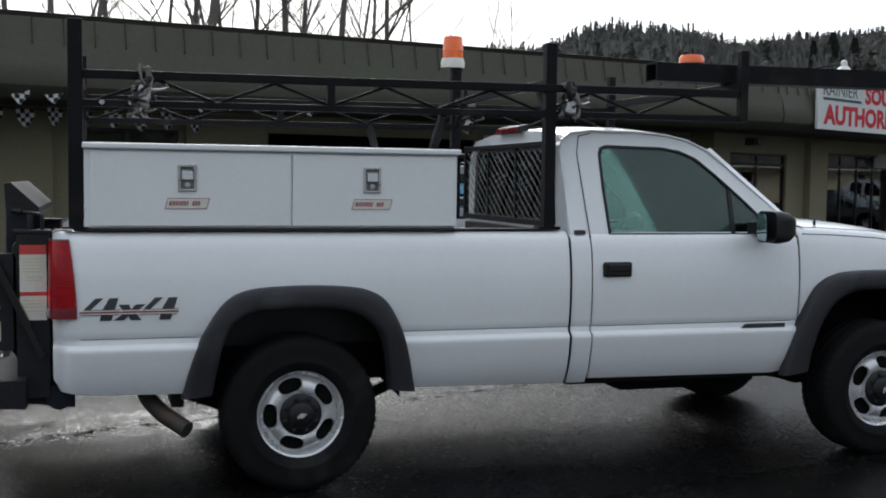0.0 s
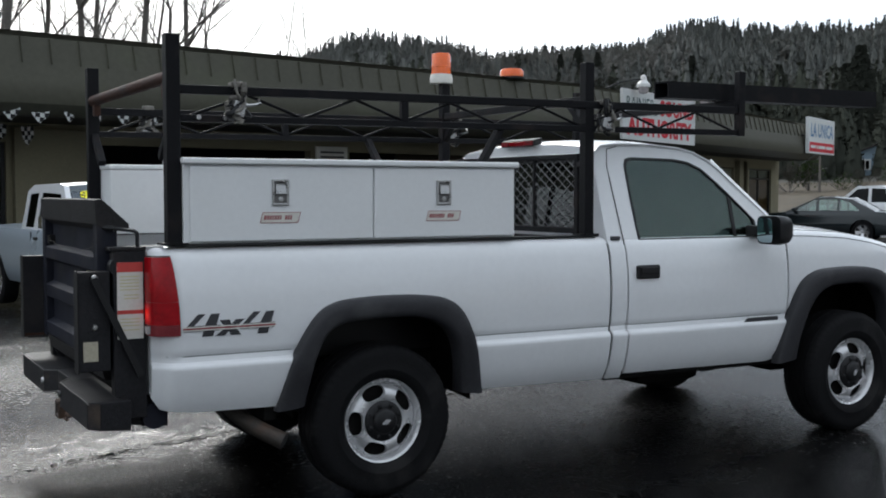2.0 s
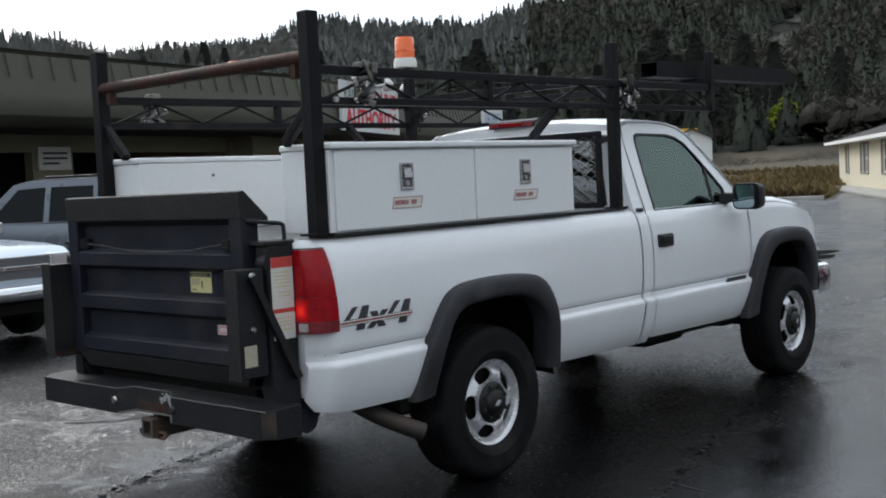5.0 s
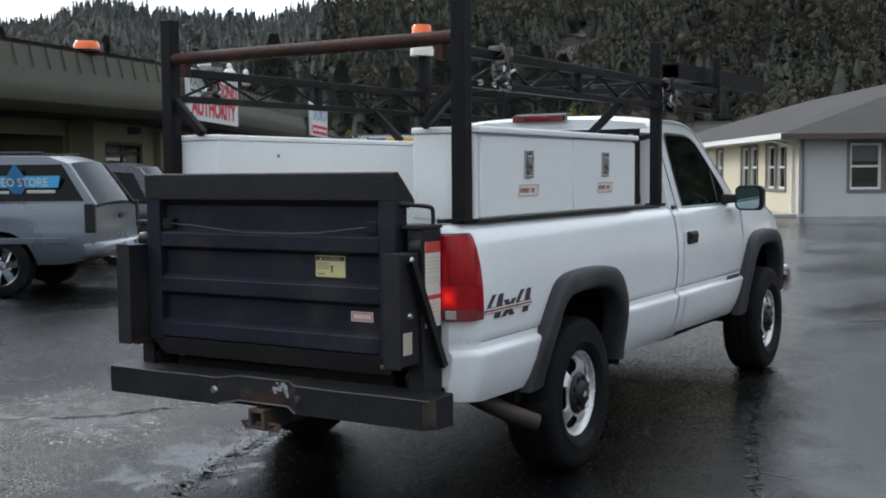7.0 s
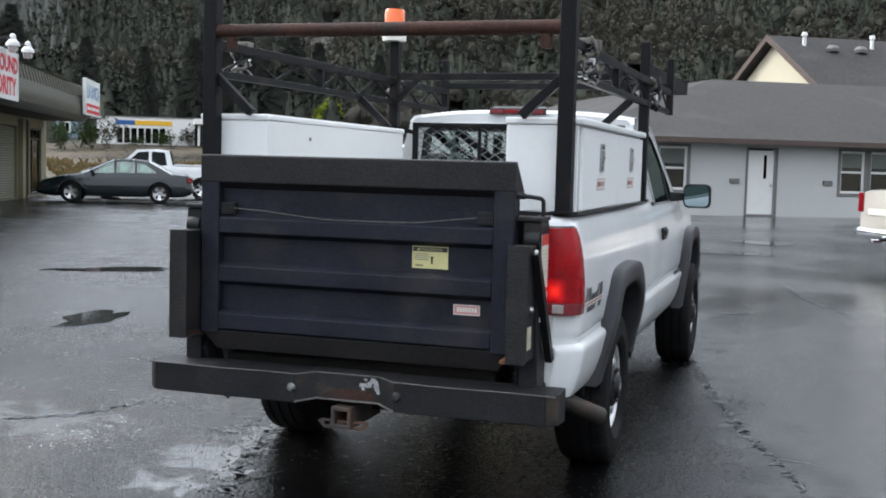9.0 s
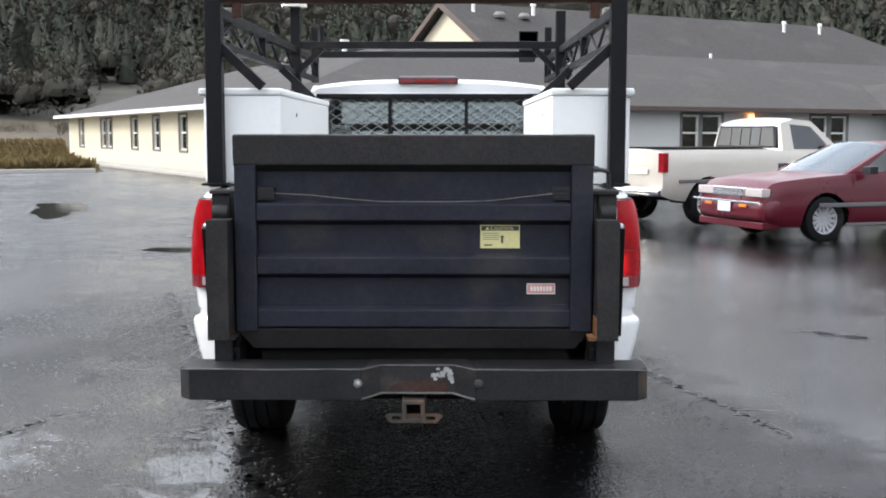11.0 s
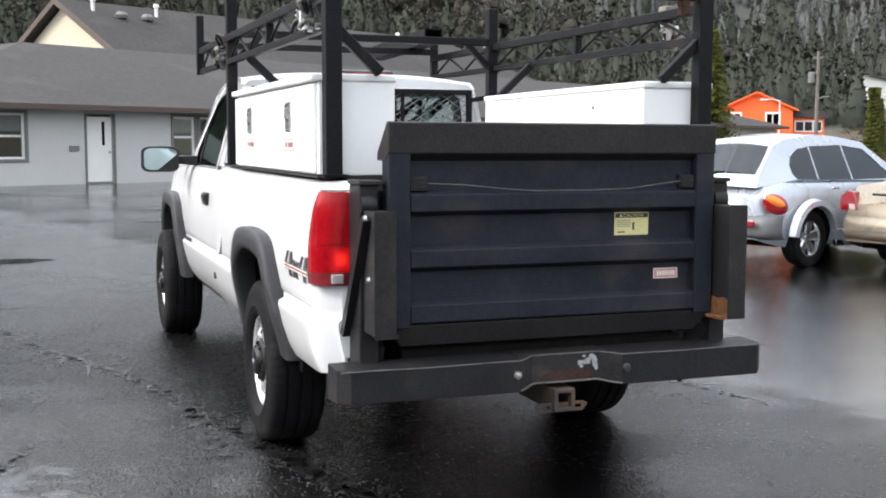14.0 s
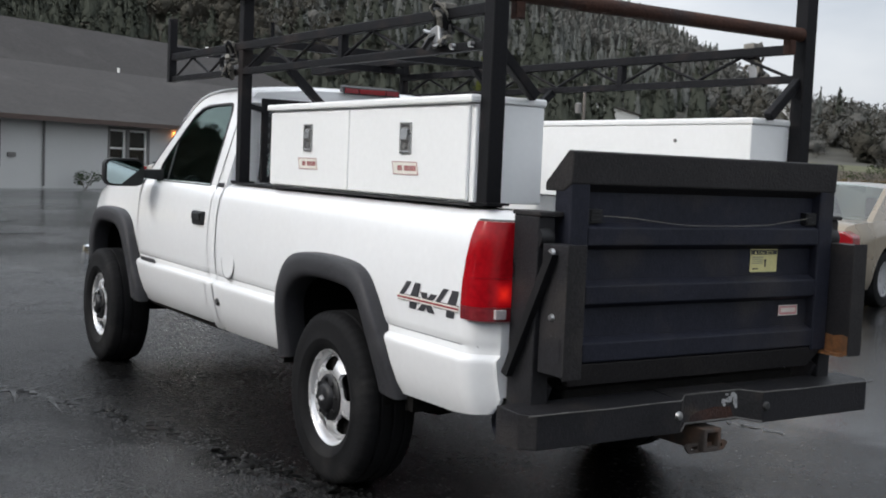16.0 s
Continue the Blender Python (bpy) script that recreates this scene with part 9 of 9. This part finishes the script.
for i in range(46):
    az, r = -64 + 26 * ((i * 0.618) % 1), 84 + 90 * ((i * 0.377) % 1)
    x, y = CX + r * math.cos(radians(az)), CY + r * math.sin(radians(az))
    bush(x, y, (0.0 if r < 84 else land(x, y)) - 0.1, 1.0 + 1.6 * ((i * 0.53) % 1), 2.2, BRUSH if i % 4 else SHRUB, "brown scrub in the rough field", 600 + i, 420)
for i in range(9):
    az, r = -62 + 22 * ((i * 0.618) % 1), 132 + 16 * ((i * 0.377) % 1)
    x, y = CX + r * math.cos(radians(az)), CY + r * math.sin(radians(az))
    bush(x, y, land(x, y) - 0.2, 1.8 + 2.6 * ((i * 0.53) % 1), 3.0, BRUSH, "rough brown shrub in the field", 400 + i, 1100)


# ---- far buildings ----
def placed(az, r, turn=0.0):
    x, y = CX + r * math.cos(radians(az)), CY + r * math.sin(radians(az))
    return pose(x, y, 0.0 if r < 84 else land(x, y), 0, 0, az - 90 + turn)


BLUEBAND = mk("blue_canopy_band", (0.02, 0.10, 0.30), 0.5, 0, 0.05, 1, 10, 0)
YELLOWBAND = mk("yellow_canopy_band", (0.75, 0.42, 0.02), 0.5, 0, 0.05, 1, 10, 0)
gs = thing("filling_station", "white filling station shop with blue and yellow bands", "building", placed(32.2, 150))
part("wall", M().holed([(-9.5, 0), (3.2, 0), (3.2, 3.6), (-9.5, 3.6)], [[(-7.0, 0.2), (-0.6, 0.2), (-0.6, 2.2), (-7.0, 2.2)]], 0.3, flat(0)), TRIMWHITE, gs, smooth=0)
part("side_wall", M().box(-9.5, -9.2, 0.3, 8, 0, 3.6).box(2.9, 3.2, 0.3, 8, 0, 3.6).box(-9.2, 2.9, 7.7, 8, 0, 3.6), TRIMWHITE, gs, smooth=0)
part("roof", M().box(-9.6, 3.3, -0.1, 8.1, 3.6, 3.75), FRAMEGREY, gs, smooth=0)
for i in range(8):
    x = -7.0 + 6.4 * i / 7
    part("window_bar", M().box(x - 0.09, x + 0.09, -0.06, 0.02, 0.2, 2.2), TRIMWHITE, gs, smooth=0)
part("pane", M().box(-7.0, -0.6, 0.12, 0.14, 0.2, 2.2), DARKGLASS, gs, smooth=0)
part("interior", M().box(-8, 2, 2.5, 2.6, 0, 3.4), ROOMSHADE, gs, smooth=0)
part("blue_band", M().box(-7.1, -4.6, -0.08, -0.004, 2.6, 3.2), BLUEBAND, gs, smooth=0)
part("yellow_band", M().box(-4.6, 0.2, -0.08, -0.004, 2.6, 3.2), YELLOWBAND, gs, smooth=0)
part("canopy", M().box(3.0, 9.8, -4.5, 3.0, 2.85, 3.55), TRIMWHITE, gs, smooth=0)
part("canopy_band", M().box(5.6, 9.85, -4.56, -4.504, 2.85, 3.55), YELLOWBAND, gs, smooth=0)
part("canopy_band", M().box(4.2, 5.6, -4.56, -4.504, 2.85, 3.55), BLUEBAND, gs, smooth=0)
for x in (3.6, 9.2):
    part("canopy_post", M().box(x - 0.15, x + 0.15, -3.6, -3.3, 0, 2.85), TRIMWHITE, gs, smooth=0)
for x in (5.6, 7.8):
    part("pump", M().box(x - 0.35, x + 0.35, -3.8, -3.2, 0, 1.8), LABELRED, gs, smooth=0, bevel=0.05)


def house(az, r, w, d, h, ridge, wall, label, turn=0.0, wins=((-0.6, 0.5), (0.6, 0.5)), up=0.0):
    hs = thing("house", label, "house", placed(az, r, turn) @ pose(0, 0, up))
    ws = []
    for u, v in wins:
        ws.append(rect(u * w / 2 - 0.6, u * w / 2 + 0.6, v * h - 0.55, v * h + 0.55))
    part("wall", M().holed([(-w / 2, -1.5), (w / 2, -1.5), (w / 2, h), (0, h + ridge), (-w / 2, h)], ws, 0.2, flat(0)), wall, hs, smooth=0)
    part("back_wall", M().prism([(-w / 2, -1.5), (w / 2, -1.5), (w / 2, h), (0, h + ridge), (-w / 2, h)], d - 0.2, d, lambda u, v, k: (u, k, v)), wall, hs, smooth=0)
    for sg in (1, -1):
        part("side_wall", M().box(min(sg * w / 2, sg * (w / 2 - 0.2)), max(sg * w / 2, sg * (w / 2 - 0.2)), 0.2, d - 0.2, -1.5, h), wall, hs, smooth=0)
        a, b = Vector((0, 0, h + ridge + 0.12)), Vector((sg * (w / 2 + 0.5), 0, h - ridge * 1.0 / w + 0.05))
        n = Vector((0, 0, -0.2))
        part("roof", M().add([(a.x, -0.5, a.z), (b.x, -0.5, b.z), (b.x, d + 0.5, b.z), (a.x, d + 0.5, a.z), (a.x, -0.5, a.z - 0.2), (b.x, -0.5, b.z - 0.2), (b.x, d + 0.5, b.z - 0.2), (a.x, d + 0.5, a.z - 0.2)], [(0, 1, 2, 3), (4, 7, 6, 5), (0, 4, 5, 1), (1, 5, 6, 2), (2, 6, 7, 3)]), wall if wall is ORANGEWALL else ROOF, hs, smooth=0)
    for q in ws:
        win = part("window", M().holed([(q[0][0] - 0.2, q[0][1] - 0.2), (q[1][0] + 0.2, q[1][1] - 0.2), (q[2][0] + 0.2, q[2][1] + 0.2), (q[3][0] - 0.2, q[3][1] + 0.2)], [q], 0.08, flat(-0.083)), TRIMWHITE, hs, smooth=0)
        part("pane", M().prism(q, 0.05, 0.07, lambda u, v, k: (u, k, v)), DARKGLASS, win, smooth=0)
        part("bar", M().box((q[0][0] + q[1][0]) / 2 - 0.05, (q[0][0] + q[1][0]) / 2 + 0.05, -0.05, 0.04, q[0][1], q[2][1]), TRIMWHITE, win, smooth=0)
    part("interior", M().box(-w / 2 + 0.3, w / 2 - 0.3, 1.5, 1.6, -1.4, h - 0.1), ROOMSHADE, hs, smooth=0)
    return hs


oh = house(-36.3, 118, 7.4, 8, 4.2, 1.6, ORANGEWALL, "bright orange two-storey house with white windows", 6, ((-0.62, 0.72), (0.45, 0.72)))
part("porch_roof", M().prism([(-2.4, 2.4), (1.6, 2.4), (-0.4, 3.2)], -2.2, -0.02, lambda u, v, k: (u, k, v)), ORANGEWALL, oh, smooth=0)
part("porch_wall", M().box(-2.0, 1.2, -2.0, -0.02, -1.4, 2.38), STONE, oh, smooth=0)
part("annexe", M().box(3.75, 7.0, 1.0, 8.0, -1.5, 3.2), ORANGEWALL, oh, smooth=0)
part("annexe_window", M().box(4.0, 6.8, 0.93, 0.99, 1.7, 2.9), TRIMWHITE, oh, smooth=0)
for i in range(3):
    part("annexe_pane", M().box(4.15 + i * 0.9, 4.9 + i * 0.9, 0.9, 0.925, 1.85, 2.75), PLASTIC, oh, smooth=0)
part("annexe_roof", M().prism([(3.5, 3.2), (7.4, 3.2), (6.9, 3.9), (3.8, 3.9)], 0.6, 8.4, lambda u, v, k: (u, k, v)), ROOF, oh, smooth=0)
house(38.2, 160, 9, 8, 3.0, 1.6, mk("pale_blue_siding", (0.25, 0.33, 0.40), 0.7, 0, 0.05, 1, 10, 0.05, 30), "pale blue house beside the filling station", -20)
house(24.3, 268, 9, 8, 3.6, 1.0, mk("grey_brown_boards", (0.105, 0.098, 0.088), 0.85, 0, 0.15, 1, 10, 0.1, 30), "grey house high on the wooded hill", 0, (), -2.0)
house(-40.0, 190, 16, 10, 3.6, 2.0, OFFICEWALL, "grey roofed house beyond the field", 12)
house(-49.0, 260, 12, 9, 4.0, 2.2, TRIMWHITE, "pale house among the far trees", -10)
house(28.6, 140, 5.0, 6, 3.0, 1.2, TRIMWHITE, "small white shed by the filling station", 5, ())


# poles and lamps
def pole(az, r, h, label, lamp=False):
    p = thing("street_lamp" if lamp else "utility_pole", label, "street lamp" if lamp else "pole", placed(az, r))
    part("post", M().rod((0, 0, -0.3), (0, 0, h), 0.16 if not lamp else 0.08, 10, 0.11 if not lamp else 0.05), BARK if not lamp else TRIMWHITE, p)
    if lamp:
        part("arm", M().pipe([(0, 0, h - 0.1), (-0.5, 0, h + 0.1), (-1.1, 0, h + 0.1)], 0.04, 6), TRIMWHITE, p)
        part("head", M().box(-1.6, -1.0, -0.12, 0.12, h, h + 0.12), TRIMWHITE, p, smooth=0, bevel=0.02)
    else:
        part("cross_arm", M().box(-0.35, 0.35, -0.07, 0.07, h - 0.5, h - 0.36), BARK, p, smooth=0)
        part("transformer", M().lathe([(0, h - 2.2), (0.24, h - 2.2), (0.26, h - 1.5), (0, h - 1.4)], 14, "z", (-0.42, 0, 0)), FRAMEGREY, p)
        part("bracket_lamp", M().pipe([(0, 0, h - 3.4), (0.5, 0, h - 3.2), (0.8, 0, h - 3.25)], 0.05, 6), FRAMEGREY, p)
    return p


pole(-39.6, 80, 8.0, "grey wooden utility pole with a transformer")
pole(-43.0, 90, 5.2, "slim street lamp beyond the cars", True)
pole(-37.6, 95, 5.0, "slim street lamp beyond the cars", True)
pole(-50.5, 150, 7.0, "distant grey wooden utility pole")
pole(-27.5, 105, 6.5, "slim street lamp behind the office", True)
pole(10.5, 120, 7.0, "distant grey wooden utility pole")
pole(41.0, 130, 6.0, "distant grey wooden utility pole")


# ---- cracks, puddles and grit on the asphalt ----
def crack(pts, width, seed, label="long dark wet crack in the asphalt"):
    """A ragged crack: a dark strip of changing width with loose broken edges."""
    rng = random.Random(seed)
    line = curve_through(pts, max(12, int(10 * len(pts))))
    fine = []
    for a, b in zip(line, line[1:]):
        for k in range(6):
            p = a.lerp(b, k / 6)
            fine.append(p + Vector((rng.uniform(-1, 1), rng.uniform(-1, 1), 0)) * width * 0.7)
    m, rows = M(), []
    gap = 0
    for i, p in enumerate(fine):
        d = (fine[min(i + 1, len(fine) - 1)] - fine[max(i - 1, 0)])
        n = Vector((-d.y, d.x, 0)).normalized()
        w = width * 0.62 * rng.uniform(0.08, 1.0) ** 1.4 * (0.4 + 0.6 * math.sin(math.pi * (i + 1) / (len(fine) + 1)))
        if gap == 0 and rng.random() < 0.10:
            gap = rng.randint(2, 6)
        if gap:
            gap -= 1
            if len(rows) > 1:
                m.grid(rows)
            rows = []
            continue
        rows.append([(p + n * w).to_tuple()[:2] + (0.004,), (p - n * w).to_tuple()[:2] + (0.004,)])
        if rng.random() < 0.10:
            q = p + n * rng.choice((-1, 1)) * width * rng.uniform(1.5, 5) + d.normalized() * width * rng.uniform(0, 3)
            m.add([(p + d * 0.15).to_tuple()[:2] + (0.0042,), (p - d * 0.15).to_tuple()[:2] + (0.0042,), q.to_tuple()[:2] + (0.0042,)], [(0, 1, 2)])
    if len(rows) > 1:
        m.grid(rows)
    return part("crack", m, CRACKDARK, ground, label, 0)


crack([(-2.4, 6.3), (-1.55, 6.62), (-0.9, 6.90), (-0.2, 7.08), (0.5, 7.25)], 0.065, 1)
crack([(4.9, 8.7), (4.1, 8.45), (2.95, 8.10), (2.05, 7.72), (1.2, 7.42), (0.45, 7.31), (-0.3, 7.3)], 0.075, 2)
crack([(3.4, 5.18), (2.6, 5.02), (1.9, 4.86), (1.1, 4.68), (0.5, 4.50), (-0.2, 4.3)], 0.05, 3)
crack([(9.9, 4.6), (9.0, 4.45), (8.0, 4.2), (6.85, 3.86)], 0.06, 4)
crack([(2.85, 3.24), (2.65, 3.05), (2.55, 2.9)], 0.07, 5)
crack([(7.8, 14.3), (8.1, 13.9), (8.4, 13.5)], 0.05, 6)
crack([(5.0, 7.6), (4.9, 8.3), (4.5, 9.0)], 0.03, 7)
crack([(6.4, 5.2), (6.5, 4.8)], 0.05, 8)
crack([(4.0, 5.4), (5.5, 6.2), (7.5, 6.4), (10.0, 6.0)], 0.02, 9)
crack([(-0.6, 8.7), (-0.25, 8.3), (0.3, 8.1)], 0.04, 10)
WATER = mk("standing_water", (0.012, 0.013, 0.014), 0.06, 0, 0.2, 2, 20, 0.02, 30, rvar=0.03)


def puddle(x, y, a, b, turn, seed):
    rng = random.Random(seed)
    ph = [rng.uniform(0, 6.28) for _ in range(5)]
    t = radians(turn)
    pts = []
    for i in range(40):
        u = 2 * math.pi * i / 40
        k = 1 + 0.22 * math.sin(2 * u + ph[0]) + 0.16 * math.sin(3 * u + ph[1]) + 0.12 * math.sin(5 * u + ph[2]) + 0.08 * math.sin(9 * u + ph[3])
        px, py = a * k * math.cos(u), b * k * math.sin(u)
        pts.append((x + px * math.cos(t) - py * math.sin(t), y + px * math.sin(t) + py * math.cos(t), 0.005))
    return part("puddle", M().add(pts, [tuple(range(40))]), WATER, ground, "shallow standing water on the asphalt", 0)


for i, (x, y, a, b, t) in enumerate(((3.1, 10.55, 0.55, 0.22, 5), (19.2, 5.2, 0.5, 0.9, 0), (15.6, 5.7, 0.4, 0.7, 10), (12.5, 9.5, 1.6, 0.5, -10), (7.0, 13.0, 0.9, 0.25, -50), (17.0, 14.0, 2.0, 0.6, 20), (9.0, 9.0, 0.4, 0.9, 0))):
    puddle(x, y, a, b, t, 20 + i)
# loose grit and bits of leaf along the crack beside the wheels
_v, _f = [], []
_g = np.random.default_rng(5)
for i in range(1800):
    s = _g.uniform(0, 1)
    bx, by = (-2.0 + 4.0 * s, 7.25 + 0.25 * s) if i % 3 else (-2.5 + 7 * s, 7.0 + 1.6 * s * s)
    x, y = bx + _g.normal(0, 0.25), by + _g.normal(0, 0.16)
    q = _g.uniform(0.002, 0.0055)
    a = _g.uniform(0, 6.28)
    b = len(_v)
    _v += [(x + q * math.cos(a), y + q * math.sin(a), 0.001), (x + q * math.cos(a + 2.1), y + q * math.sin(a + 2.1), 0.001), (x + q * math.cos(a + 4.2), y + q * math.sin(a + 4.2), 0.001), (x, y, q * 1.1)]
    _f += [(b, b + 1, b + 3), (b + 1, b + 2, b + 3), (b + 2, b, b + 3)]
tagged(new("grit", quick_mesh("grit", _v, _f, mk("wet_grit", (0.07, 0.066, 0.06), 0.35, 0, 0.4, 20, 80, 0, island=0.5))), "loose dark grit lying on the wet asphalt", "grit", kind="stuff")
# broken asphalt crumbs heaved up along the two worn cracks
_v, _f = [], []
_g = np.random.default_rng(15)
for line, count in (([(4.4, 8.55), (2.95, 8.10), (2.05, 7.72), (1.2, 7.42), (0.45, 7.31), (-0.3, 7.30)], 900), ([(-2.3, 6.35), (-1.55, 6.62), (-0.9, 6.90), (-0.2, 7.08), (0.5, 7.25)], 800)):
    pts = curve_through(line, 60)
    for i in range(count):
        p = pts[int(_g.integers(len(pts)))]
        x, y = p.x + _g.normal(0, 0.09), p.y + _g.normal(0, 0.075)
        q, a, hi = 0.004 + 0.011 * _g.uniform(0, 1) ** 2, _g.uniform(0, 6.28), _g.uniform(0.15, 0.35)
        b = len(_v)
        for k in range(5):
            w = q * _g.uniform(0.7, 1.3)
            _v.append((x + w * math.cos(a + 1.257 * k), y + w * math.sin(a + 1.257 * k), -0.001))
        for k in range(5):
            w = q * _g.uniform(0.4, 0.75)
            _v.append((x + w * math.cos(a + 1.257 * k), y + w * math.sin(a + 1.257 * k), q * hi * _g.uniform(0.7, 1.2)))
        for k in range(5):
            j = (k + 1) % 5
            _f += [(b + k, b + j, b + 5 + j), (b + k, b + 5 + j, b + 5 + k)]
        _f += [(b + 5, b + 6, b + 7), (b + 5, b + 7, b + 8), (b + 5, b + 8, b + 9)]
tagged(new("asphalt_crumbs", quick_mesh("asphalt_crumbs", _v, _f, mk("wet_asphalt_crumbs", (0.016, 0.0155, 0.015), 0.3, 0, 0.5, 20, 90, 0.3, 120, island=0.6))), "broken wet asphalt crumbs along the worn cracks", "rubble", kind="stuff")
